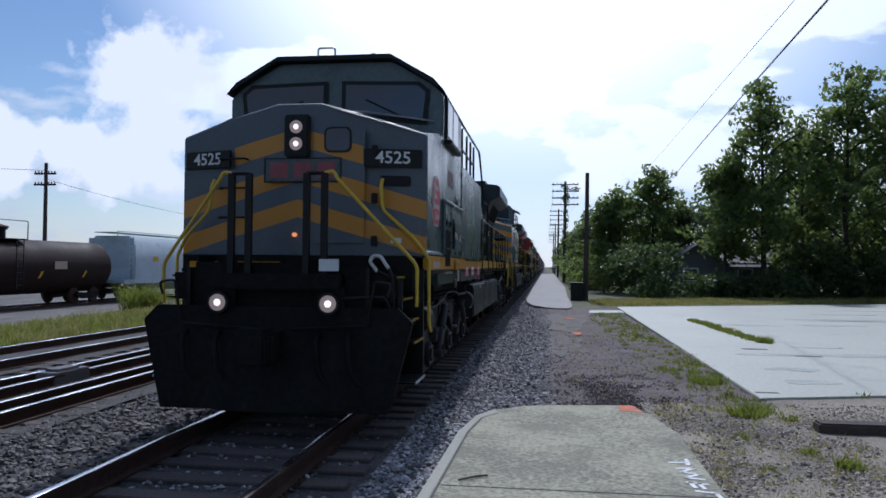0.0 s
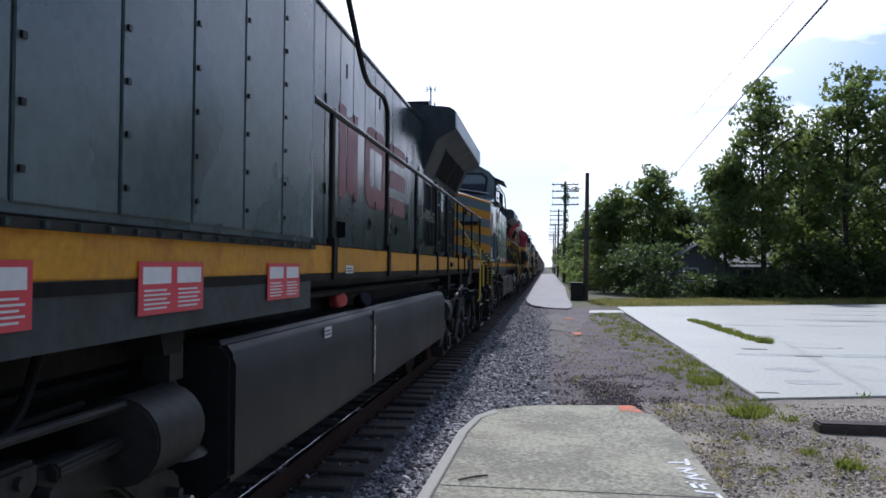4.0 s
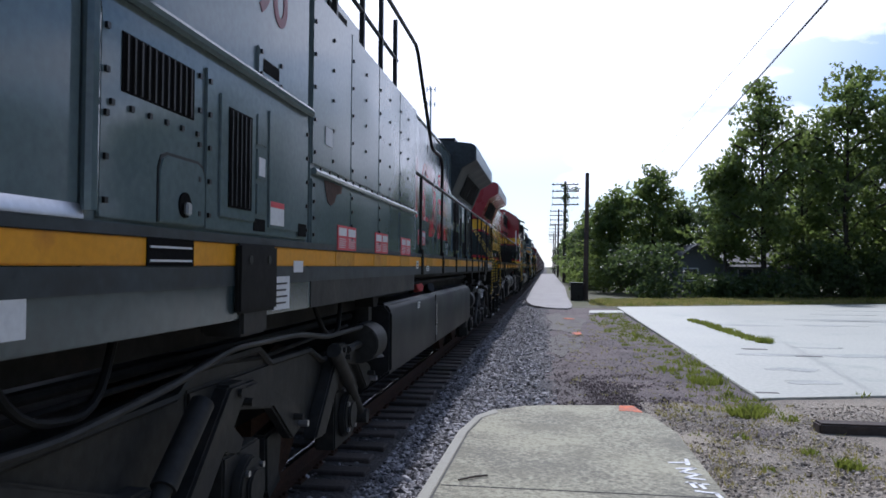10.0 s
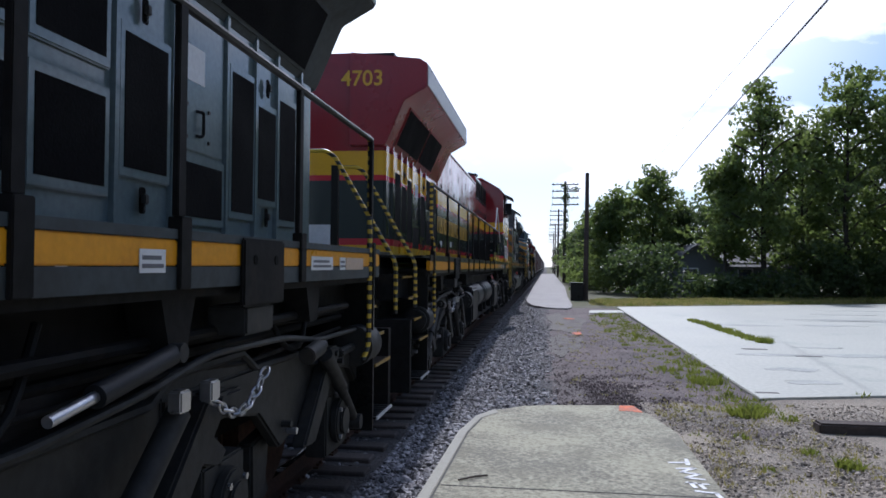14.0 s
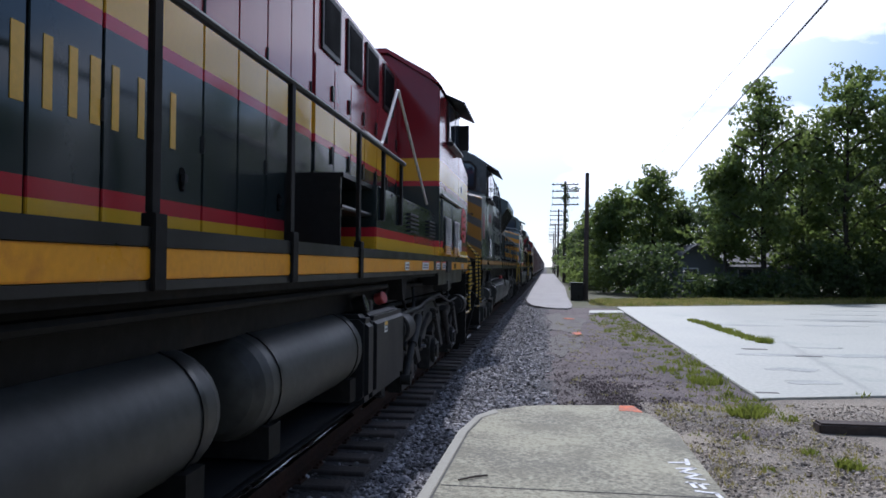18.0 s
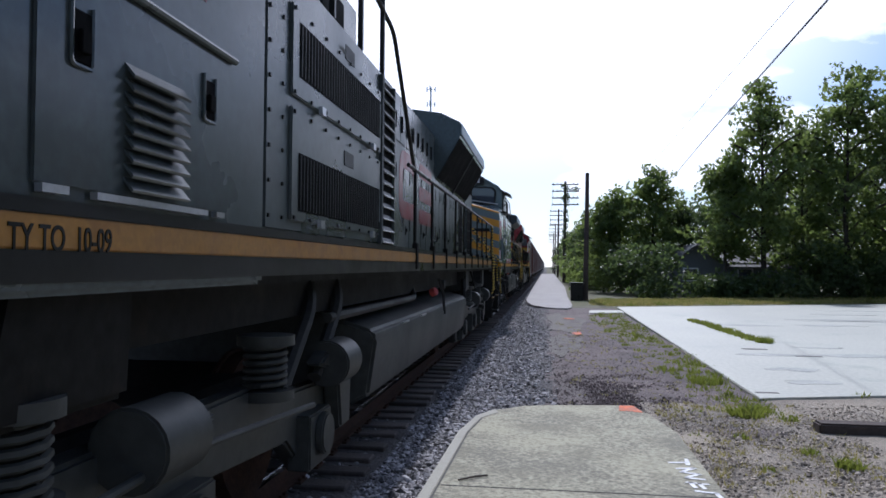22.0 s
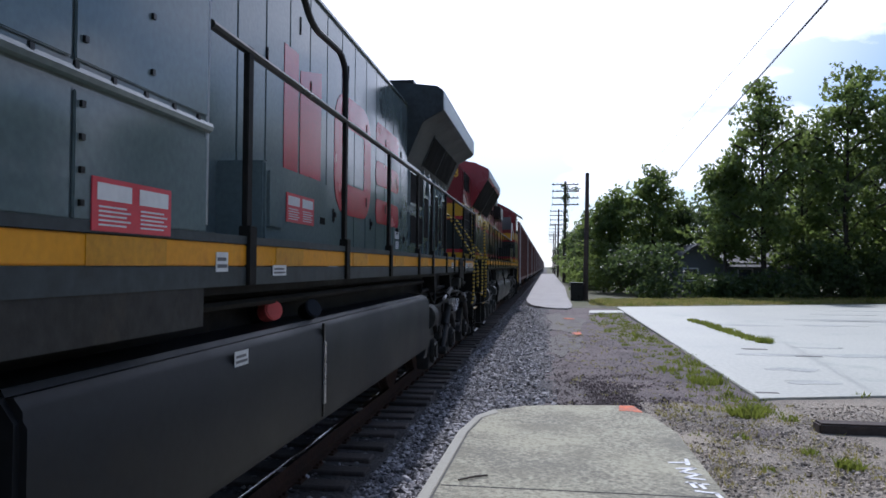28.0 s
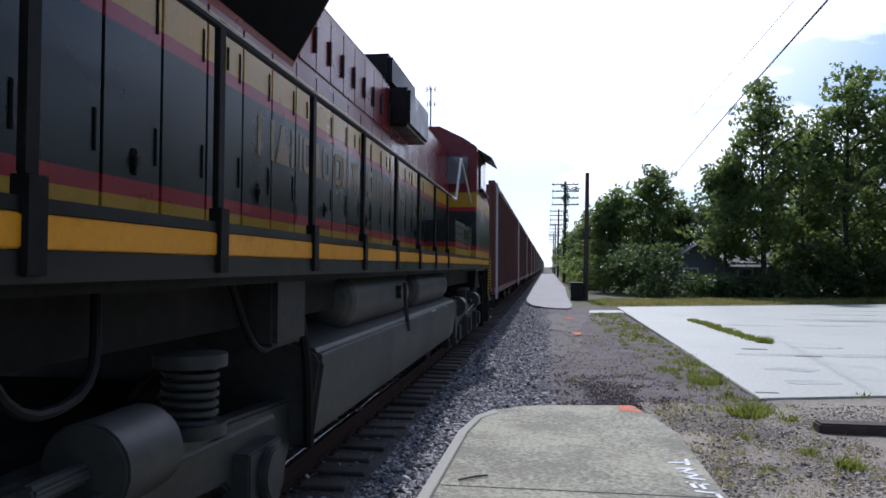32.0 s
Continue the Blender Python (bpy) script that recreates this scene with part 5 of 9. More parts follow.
    for dy in (-2.65, 2.62):
        part("brake_cylinder", [("c", (1.38, c + dy - 0.22, 1.04), (1.38, c + dy + 0.16, 1.04), 0.165, 20), ("c", (1.38, c + dy + 0.16, 1.04), (1.38, c + dy + 0.22, 1.04), 0.13, 20), ("c", (1.38, c + dy - 0.6, 1.03), (1.38, c + dy - 0.22, 1.04), 0.035, 8)], m, t, "", 0.01)
    for dy, d2 in ((-0.62, -1.30), (1.50, 2.32)):
        part("damper", [("c", (1.42, c + dy, 1.08), (1.42, c + (dy + d2) / 2, 0.80), 0.055, 10), ("c", (1.42, c + (dy + d2) / 2, 0.80), (1.42, c + d2, 0.48), 0.04, 10), ("c", (1.38, c + d2, 0.46), (1.48, c + d2, 0.46), 0.06, 10)], m, t)
    part("brake_rod", [("t", arc_pts([(1.40, c - 2.6, 1.16), (1.40, c - 1.6, 1.13), (1.42, c - 0.9, 1.20), (1.42, c - 0.3, 1.29), (1.42, c + 0.7, 1.27), (1.40, c + 1.4, 1.19), (1.40, c + 2.5, 1.18)], 0.15), 0.018, 8)], m, t)
    part("brake_pipe", [("t", arc_pts([(1.30, c - 2.4, 1.20), (1.30, c - 0.4, 1.22), (1.30, c + 0.4, 1.16), (1.30, c + 2.3, 1.20)], 0.1), 0.014, 8)], M["under"], t)
    part("bolster_box", [("b", 1.05, 1.32, c - 0.55, c + 0.55, 0.95, 1.12), ("b", 1.15, 1.40, c - 1.35, c - 1.0, 0.62, 0.82)], m, t, "", 0.015)
    for d0 in (0.0, 2.0):
        part("brake_hanger", [("p", "x", [(c + d0 - 1.25, 0.5), (c + d0 - 0.95, 0.55), (c + d0 - 0.75, 0.22), (c + d0 - 0.95, 0.15)], 1.0, 1.12)], m, t)
    if c > 10:
        hd = part("yaw_damper", [("c", (1.47, 15.46, 1.26), (1.47, 15.98, 1.34), 0.042, 14)], M["tank"], t, "horizontal damper")
        part("rod", [("c", (1.47, 15.22, 1.225), (1.47, 15.46, 1.26), 0.02, 10)], M["steel"], hd)
        part("end_eye", [("c", (1.43, 16.0, 1.345), (1.51, 16.0, 1.345), 0.04, 12)], M["truckgrey"], hd)
    if far:      # slack-adjuster chain and bright guide tabs on the last truck
        ch = part("chain", [("c", (1.44, 16.34, 1.11), (1.46, 16.38, 1.10), 0.015, 8)], M["steel"], t, "sagging steel chain")
        for k in range(12):
            yy, zz = 16.37 + 0.058 * k, 1.10 + 0.006 * k - 0.15 * math.sin(math.pi * k / 12)
            dy, dz = 0.058, 0.006 - 0.15 * (math.sin(math.pi * (k + 1) / 12) - math.sin(math.pi * k / 12))
            ln = math.hypot(dy, dz)
            dy, dz = dy / ln, dz / ln
            ring = []
            for q in range(11):
                a = 2 * math.pi * q / 10
                u, v = 0.043 * math.cos(a), 0.022 * math.sin(a)
                ring.append((1.46 + (v if k % 2 else 0), yy + dy * u - (0 if k % 2 else dz * v), zz + dz * u + (0 if k % 2 else dy * v)))
            part("link", [("t", ring, 0.007, 6)], M["steel"], ch)
        for ya in (16.00, 16.28):
            part("guide_tab", [("b", 1.44, 1.50, ya, ya + 0.09, 1.10, 1.19), ("b", 1.43, 1.46, ya + 0.07, ya + 0.16, 1.08, 1.11)], M["steel"], t, "bright steel tab", 0.008)
        part("adjuster_cylinder", [("c", (1.46, 17.72, 1.13), (1.46, 17.98, 1.16), 0.055, 16), ("c", (1.46, 17.98, 1.16), (1.46, 18.10, 1.17), 0.03, 10)], M["truckgrey"], t, "grimy steel cylinder", 0.008)
    return t


def emd_truck(parent, c):
    m = M["tank_dusty"]
    t = part("truck", [("b", -0.9, 0.9, c - 2.3, c + 2.3, 0.6, 0.95)], M["under"], parent, "grimy three-axle truck with coil springs")
    poly = [(-2.7, 0.55), (-2.7, 0.80), (-1.5, 0.86), (-1.2, 0.98), (1.2, 0.98), (1.5, 0.86), (2.7, 0.80), (2.7, 0.55), (2.45, 0.25), (2.0, 0.22), (1.6, 0.52), (0.45, 0.60), (-0.45, 0.60), (-1.6, 0.52), (-2.0, 0.22), (-2.45, 0.25)]
    for x0, x1 in ((1.10, 1.24), (-1.24, -1.10)):
        part("side_frame", [("p", "x", [(c + a, b) for a, b in poly], x0, x1)], m, t, "", 0.02)
    for dy in (-1.95, 0.05, 2.05):
        part("journal_box", [("b", 1.18, 1.34, c + dy - 0.25, c + dy + 0.25, 0.28, 0.66), ("c", (1.34, c + dy, 0.50), (1.40, c + dy, 0.50), 0.15, 18)], m, t, "", 0.012)
        wheelset(parent, c + dy)
    for dy in (-1.1, 1.1):
        part("coil_spring", [("t", [(1.28 + 0.12 * math.cos(k * 0.7), c + dy + 0.12 * math.sin(k * 0.7), 0.96 + 0.26 * k / 54) for k in range(55)], 0.016, 6)], m, t, "stacked coil spring")
        part("spring_seat", [("c", (1.28, c + dy, 1.22), (1.28, c + dy, 1.28), 0.17, 16)], m, t)
        part("spring_seat", [("c", (1.28, c + dy, 0.90), (1.28, c + dy, 0.96), 0.17, 16)], m, t)
    for dy in (-0.35, 2.3):
        part("brake_cylinder", [("c", (1.36, c + dy - 0.2, 0.98), (1.36, c + dy + 0.2, 0.98), 0.17, 20), ("c", (1.36, c + dy + 0.2, 0.98), (1.36, c + dy + 0.5, 0.98), 0.04, 8)], m, t, "", 0.012)
    part("sand_hose", [("t", arc_pts([(1.36, c - 2.4, 1.45), (1.40, c - 2.5, 1.1), (1.38, c - 2.62, 0.5)], 0.25), 0.035, 8)], M["rubber"], t)
    part("traction_arm", [("p", "x", [(c + 1.9, 1.0), (c + 2.3, 1.15), (c + 2.75, 1.1), (c + 2.7, 0.45), (c + 2.45, 0.45), (c + 2.35, 0.9)], 1.25, 1.38)], m, t, "", 0.02)
    part("brake_rod", [("t", arc_pts([(1.42, c - 1.8, 0.85), (1.42, c - 0.2, 0.9), (1.42, c + 1.6, 0.78)], 0.1), 0.02, 8)], m, t)
    return t


def steps(parent, y, d, grab, z_top=1.66):
    """A corner stairwell: d = -1 towards the front, +1 towards the rear. Two side plates and treads."""
    for sx in (-1, 1):
        x = 1.0 if sx > 0 else -1.5
        st = part("step_well", [("b", x, x + 0.5, min(y, y + d * 0.03), max(y, y + d * 0.03), 0.32, z_top), ("b", x + (0.0 if sx > 0 else 0.46), x + (0.04 if sx > 0 else 0.5), min(y, y + d * 0.85), max(y, y + d * 0.85), 0.7, z_top)], M["black"], parent, "black corner stairwell")
        for k, (z, e) in enumerate(((0.42, 0.52), (0.86, 0.50), (1.09, 0.44), (1.33, 0.37), (1.57, 0.30))):
            ya, yb = sorted((y + d * 0.06, y + d * 0.66))
            xa, xb = (x, x + e) if sx > 0 else (x + 0.5 - e, x + 0.5)
            tr = part("tread", [("b", xa, xb, ya, yb, z - 0.018, z)], M["black"], st)
            ea, eb = (xb, xb + 0.012) if sx > 0 else (xa - 0.012, xa)
            part("tread_edge", [("b", ea, eb, ya, yb, z - 0.020, z + 0.006)], M["handw"] if k == 0 else M["treadedge"], tr, "worn steel tread edge" if k == 0 else "worn yellow tread edge")
            part("riser", [("b", *((xa, xa + 0.01) if sx > 0 else (xb - 0.01, xb)), ya, yb, z, z + 0.22)], M["black"], tr)
            if k == 0:
                for j in range(6):
                    part("grating_bar", [("b", xa + 0.04, xb - 0.01, ya + 0.05 + 0.09 * j, ya + 0.075 + 0.09 * j, z, z + 0.014)], M["truckgrey"], tr)


def side_rails(parent, posts, z0, z1, mat):
    for sx in (1, -1):
        x = sx * (SW - 0.02)
        part("walkway_rail", [("t", [(x, posts[0] - 0.42, z1), (x, posts[-1], z1)], 0.021, 8)], mat, parent)
        for y in posts:
            part("stanchion", [("b", x - 0.012, x + 0.016, y - 0.032, y + 0.032, z0 + 0.28, z1 + 0.02), ("b", x - 0.02, x + 0.038, y - 0.045, y + 0.045, z0, z0 + 0.28)], M["under"], parent, "", 0.004)


def plate(parent, name, y, z, w, h, mat, x=SW + 0.002, label=""):
    p = part(name, [("b", x, x + 0.004, y, y + w, z, z + h)], mat, parent, label)
    if mat is M["stick"] and w > 0.1:
        for k in range(2):
            part("text_line", [("b", x + 0.004, x + 0.005, y + 0.08 * w, y + (0.92 - 0.1 * k) * w, z + (0.2 + 0.35 * k) * h, z + (0.38 + 0.35 * k) * h)], M["lineink"], p)
    return p


def placard_pair(parent, x, y, z, w, h):
    """A pair of red warning placards with a white head and illegible lines."""
    p = part("warning_placard", [("b", x, x + 0.004, y, y + w, z, z + h)], M["placard"], parent, "red warning placard pair with white heads")
    for k in range(2):
        a = y + 0.05 * w + k * 0.5 * w
        part("placard_head", [("b", x + 0.004, x + 0.006, a, a + 0.40 * w, z + 0.58 * h, z + 0.90 * h)], M["white"], p)
        for j in range(5):
            part("text_line", [("b", x + 0.004, x + 0.0055, a + 0.02 * w, a + (0.34 + 0.05 * (j % 2)) * w, z + (0.10 + 0.085 * j) * h, z + (0.135 + 0.085 * j) * h)], M["stick"], p)
    return p


def octagon(parent, x, y, z, w, h, field, rim, ink):
    """An octagonal emblem; its words become an initial and a bar a line."""
    def oc(s):
        p, q = 1 - 0.50 , 1 - 0.42
        return [(y + a * w / 2 * s, z + b * h / 2 * s) for a, b in ((-p, -1), (p, -1), (1, -q), (1, q), (p, 1), (-p, 1), (-1, q), (-1, -q))]
    o = part("octagon_emblem", [("p", "x", oc(1), x, x + 0.003)], rim, parent, "red octagonal emblem with pale rim and bars")
    part("emblem_field", [("p", "x", oc(0.93), x + 0.003, x + 0.005)], field, o)
    for a, b, l in ((-0.30, 0.28, 0.55), (-0.30, 0.10, 0.36), (-0.36, -0.10, 0.74), (-0.12, -0.30, 0.46)):
        part("emblem_bar", [("b", x + 0.005, x + 0.0065, y + a * w, y + (a + 0.13) * w, z + (b - 0.075) * h, z + (b + 0.085) * h)], ink, o)
        part("emblem_bar", [("b", x + 0.005, x + 0.0065, y + (a + 0.16) * w, y + (a + l) * w, z + (b - 0.045) * h, z + (b + 0.045) * h)], ink, o)
    return o


def bent(pts, rad):
    """A rounded line in the side plane."""
    return [(p.x, p.y) for p in arc_pts([(a, b, 0) for a, b in pts], rad, 6)]


def soft_box(y0, y1, z0, z1, rad, corners):
    """An upright rectangle with the named corners rounded (1 low front, 2 low rear, 3 high rear, 4 high front)."""
    out = []
    for k, (y, z, sy, sz) in enumerate(((y0, z0, 1, 1), (y1, z0, -1, 1), (y1, z1, -1, -1), (y0, z1, 1, -1)), 1):
        if k not in corners:
            out.append((y, z))
            continue
        arc = [(y + sy * rad * (1 - math.sin(t)), z + sz * rad * (1 - math.cos(t))) for t in [math.pi / 2 * q / 6 for q in range(7)]]
        out += arc[::-1] if k in (1, 3) else arc
    return out


def big_marks(parent, x, y, z, h, mat, sc=1.0):
    """Large plain red shapes on the hood: an upright and a wedge, a rounded ring, three soft bars."""
    w, z1 = 0.33 * sc, z + h
    label = "large red painted shape"
    part("brand_shape", [("b", x, x + 0.004, y, y + w, z, z1)], mat, parent, label)
    part("brand_shape", [("p", "x", [(y + w + 0.05, z + 0.10 * h), (y + 0.95 * sc, z), (y + 0.95 * sc, z1), (y + w + 0.05, z + 0.90 * h)], x, x + 0.004)], mat, parent, label)
    a, b, q = y + 1.38 * sc, y + 2.86 * sc, 0.13 * h
    m = (a + b) / 2
    part("brand_shape", [("r", bent([(m, z1 - q), (b - q, z1 - q), (b - q, z + q), (a + q, z + q), (a + q, z1 - q), (m, z1 - q)], 0.24 * sc)[:-1], q, x, x + 0.004, True)], mat, parent, label)
    a, b = y + 3.13 * sc, y + 4.48 * sc
    for za, zb in ((0.0, 0.24), (0.38, 0.62), (0.76, 1.0)):
        part("brand_shape", [("p", "x", soft_box(a, b, z + za * h, z + zb * h, 0.10 * sc, (1, 2, 3, 4)), x, x + 0.004)], mat, parent, label)


def pocket_latch(parent, x, y, z):
    """A flat black plate painted for a pocket's shade, with a small steel handle."""
    p = part("latch", [("p", "x", soft_box(y + 0.008, y + 0.067, z + 0.01, z + 0.14, 0.018, (1, 2, 3, 4)), x, x + 0.003)], M["mesh"], parent, "black plate for a shaded latch pocket")
    part("latch_handle", [("b", x + 0.003, x + 0.028, y + 0.018, y + 0.058, z + 0.055, z + 0.105), ("b", x + 0.003, x + 0.014, y + 0.028, y + 0.048, z + 0.02, z + 0.055)], M["truckgrey"], p, "", 0.006)


def hood_doors(parent, y0, y1, n, z0, z1, mat, x=HW, latch=3, hinges=False):
    """A row of tall hood doors with dark seams; every so many carries a latch."""
    w = (y1 - y0) / n
    for k in range(n):
        a = y0 + k * w
        for sx in (1, -1):
            xx = (x, x + 0.016) if sx > 0 else (-x - 0.016, -x)
            d = part("hood_door", [("b", xx[0], xx[1], a + 0.010, a + w - 0.010, z0, z1)], mat, parent, "", 0.004)
            if sx < 0:
                continue
            part("seam", [("b", x, x + 0.003, a - 0.010, a + 0.010, z0, z1)], M["mesh"], d)
            if k % latch == 1:
                pocket_latch(d, x + 0.016, a + w * 0.42, z0 + 0.20)
            if k % latch == 2:
                part("upper_slot", [("b", x + 0.016, x + 0.022, a + w * 0.45, a + w * 0.45 + 0.02, z1 - 0.40, z1 - 0.26)], M["mesh"], d)
            if hinges:
                for zz in (z0 + 0.28, z0 + 0.95, z0 + 1.55):
                    if zz < z1 - 0.2:
                        part("hinge_slot", [("b", x + 0.016, x + 0.022, a + 0.05, a + 0.068, zz, zz + 0.19)], M["mesh"], d)
            elif k % 2 == 0:
                for zz in (z0 + 0.45, z0 + 1.25):
                    part("hinge", [("c", (x + 0.018, a + 0.012, zz), (x + 0.018, a + 0.012, zz + 0.10), 0.012, 6)], M["black"], d)


def bolts(parent, x, ys, zs, mat):
    """A row of bolt heads, joined (too small to pick apart)."""
    sh = []
    for y in ys:
        for z in zs:
            sh.append(("b", x, x + 0.010, y - 0.010, y + 0.010, z - 0.010, z + 0.010))
    return tagged(part("bolted_seam", sh, mat, parent), "", "", "", "stuff")


def front_end(r, y, nose_y, grab, lit, cn=0.35, sg=-0.05, zl=1.30, dlx=0.43, dly=-0.46, dlz=2.05, gx=0.53, go=-0.28, zc=1.70, zn=1.78, nx=1.10, lo=0.0, belled=False):
    """Pilot, plow, coupler, ditch lights, hoses, front handrails; y is the plow face, cn and sg the offsets of the corner and nose grabs, zl the foot of the corner grab."""
    zt = 1.24
    face = [(-1.52, zt - 0.16), (-1.36, zt), (1.36, zt), (1.52, zt - 0.16), (1.28, 0.12), (-1.28, 0.12)]
    part("plow", [("l", [(a, y - 0.05 - 0.07 * (b < 0.5), b) for a, b in face], [(a, y + 0.06, b) for a, b in face]),
                  ("l", [(-0.5, y - 0.32, 0.14), (0.5, y - 0.32, 0.14), (0.5, y - 0.1, 0.85), (-0.5, y - 0.1, 0.85)], [(-0.9, y - 0.06, 0.14), (0.9, y - 0.06, 0.14), (0.9, y - 0.05, 0.9), (-0.9, y - 0.05, 0.9)])], M["under"], r, "black steel snow plow", 0.01)
    part("pilot_plate", [("b", -1.0, 1.0, y + 0.07, y + 0.13, 1.0, 1.66), ("b", -1.0, 1.0, y + 0.13, nose_y + 0.3, 1.45, 1.72)], M["under"], r)
    part("anticlimber", [("b", -0.75, 0.75, y - 0.10, y + 0.07, 1.42, 1.60)], M["under"], r, "", 0.02)
    part("coupler", [("b", -0.12, 0.12, y - 0.45, y + 0.2, 0.72, 0.98), ("b", -0.2, 0.14, y - 0.72, y - 0.42, 0.66, 1.04), ("b", 0.08, 0.2, y - 0.66, y - 0.45, 0.70, 1.0)], M["under"], r, "grimy knuckle coupler", 0.03)
    for sx in (-dlx, dlx):
        dl = part("ditch_light", [("c", (sx, dly, dlz), (sx, dly + 0.16, dlz), 0.125, 20), ("b", sx - 0.16, sx + 0.16, dly + 0.08, dly + 0.14, dlz - 0.18, dlz + 0.18)], M["under"], r)
        part("rim", [("c", (sx, dly - 0.006, dlz), (sx, dly + 0.01, dlz), 0.12, 24)], M["tank"] if lit else M["steel"], dl)
        part("lens", [("c", (sx, dly - 0.012, dlz), (sx, dly + 0.0, dlz), 0.092, 20)], M["lamp"] if lit else M["lens"], dl, "lit ditch light" if lit else "unlit ditch light")
        if lit:
            part("bulb", [("c", (sx, dly - 0.018, dlz), (sx, dly - 0.011, dlz), 0.036, 14)], M["bulb"], dl)
    for sx in (-1.0, -0.62, 0.5, 0.85):
        part("air_hose", [("t", arc_pts([(sx, y + 0.05, 1.0), (sx, y - 0.2, 0.9), (sx + 0.05, y - 0.22, 0.55), (sx + 0.15, y - 0.2, 0.42)], 0.12), 0.025, 8)], M["rubber"], r)
    # centre handrails across the platform
    gy = y + go
    hook = dlz > 2.06       # the grey one with the black top bar
    for sx in (-gx, 0.2 - gx, gx - 0.2, gx) if not hook else (-0.68, -0.12, 0.12, 0.68):
        part("gate_post", [("b", sx - 0.035, sx + 0.035, gy - 0.03, gy + 0.03, 1.55, 2.70 if not hook else 2.84)], M["black"], r)
    for sa, sb in ((-gx, 0.2 - gx), (gx - 0.2, gx)) if not hook else ((-0.70, -0.10), (0.10, 0.70)):
        part("gate_rail", [("t", [(sa, gy, 2.70 if not hook else 2.845), (sb, gy, 2.70 if not hook else 2.835)], 0.02, 8)], M["black"], r)
    part("deck_front", [("b", -0.75, 0.75, min(gy, y) - 0.04, max(gy, y) + 0.1, 1.40, 1.60)], M["under"], r, "", 0.02)
    for sx in (-1, 1):
        g = STRIPE if grab == "stripe" else M["handy"]
        if hook:
            top, foot = [(0.70, 2.835), (0.78, 2.78), (0.86, 2.715)], 1.49
            nose = [(0.89, nose_y - 0.22, 2.64), (0.89, nose_y - 0.30, 2.594), (1.16, nose_y - 0.30, 2.256), (1.49, nose_y - 0.30, 1.91), (1.50, nose_y - 0.30, 1.45)]
        elif belled:
            top, foot = [(0.74, 2.60), (0.84, 2.61), (0.885, 2.57), (0.885, 2.45), (1.06, 2.165), (1.26, 1.94)], 1.50
        else:
            top, foot = [(gx, 2.70), (gx + 0.10, 2.72), (gx + 0.14, 2.64)], 1.50
        if not hook:
            nose = [(nx, nose_y - 0.20, 2.70), (nx, nose_y - 0.28, 2.62), (nx + 0.02, nose_y - 0.28, 2.34), (1.40, nose_y - 0.17, zn + 0.24), (1.565, nose_y + sg, zn), (1.565, nose_y + sg, 1.45)]
        part("front_handrail", [("t", arc_pts([(sx * a, gy + (y + cn - gy) * max(0.0, a - 0.9) / 0.6, b) for a, b in top] + [(sx * foot, y + cn, zc), (sx * foot, y + cn, 1.50)], 0.07), 0.021, 8)], g, r, "")
        part("corner_grab", [("t", arc_pts([(sx * 1.50, y + cn, 1.51), (sx * 1.50, y + cn, zl), (sx * 1.50, y + cn - (0.14 if zl < 1.2 else 0.01), zl - 0.06)], 0.06), 0.02, 8)], STRIPE if grab == "stripe" else M["handy"], r)
        part("nose_handrail", [("t", arc_pts([(sx * a, b, c) for a, b, c in nose], 0.07), 0.021, 8)], g, r)
        part("step_grab", [("t", arc_pts([(sx * nose[-1][0], nose[-1][1], 1.46), (sx * nose[-1][0], nose[-1][1] + 0.03, 1.02), (sx * (nose[-1][0] + 0.02), nose[-1][1] + 0.06, 0.92)], 0.05), 0.02, 8)], STRIPE if grab == "stripe" else M["handy"], r)
        part("uncoupling_lever", [("t", arc_pts([(sx * 0.2, y - 0.1, 1.0), (sx * 1.05, y - 0.12, 1.05), (sx * 1.12, y - 0.12, 1.52), (sx * 1.30, y - 0.12, 1.50), (sx * 1.26, y - 0.12, 1.36)], 0.05), 0.016, 6)], M["black"], r)
    gl = part("grab_loop", [("t", arc_pts([(1.10, y + 0.10, 1.63 - lo), (1.02, y + 0.08, 1.74 - lo), (1.06, y + 0.08, 1.80 - lo), (1.14, y + 0.08, 1.80 - lo), (1.23, y + 0.10, 1.66 - lo)], 0.05), 0.020, 8)], M["handw"], r, "white-painted grab loop")
    part("loop_stem", [("t", arc_pts([(1.23, y + 0.10, 1.67 - lo), (1.28, y + 0.10, 1.54 - lo), (1.30, y + 0.10, 1.05)], 0.06), 0.019, 8), ("t", [(1.10, y + 0.10, 1.64 - lo), (1.26, y + 0.10, 1.56 - lo)], 0.017, 8)], M["black"], gl)
    part("plow_bar", [("t", arc_pts([(0.55, y - 0.02, 1.22), (0.60, y - 0.06, 1.33), (1.22, y - 0.06, 1.36), (1.28, y - 0.02, 1.22)], 0.06), 0.016, 8)], STRIPE if grab == "stripe" else M["black"], r, "low grab bar on the plow")
    part("step_post", [("b", 1.33, 1.38, y + 0.12, y + 0.16, 1.22, 1.56)], M["black"], r)
    part("pilot_tag", [("b", -0.09, 0.14, y + 0.035, y + 0.05, 1.42, 1.57)], M["stick"], r, "pale tag")
    part("gate_tag", [("b", 0.49, 0.71, gy - 0.05, gy - 0.04, 1.63, 1.76)], M["stick"], r, "pale tag")
    if hook:
        for sx in (-1, 1):
            part("post_foot", [("b", min(sx * 0.60, sx * 0.84), max(sx * 0.60, sx * 0.84), gy - 0.05, gy - 0.035, 1.72, 1.83)], M["sill_old"], r, "worn yellow plate at the post foot")
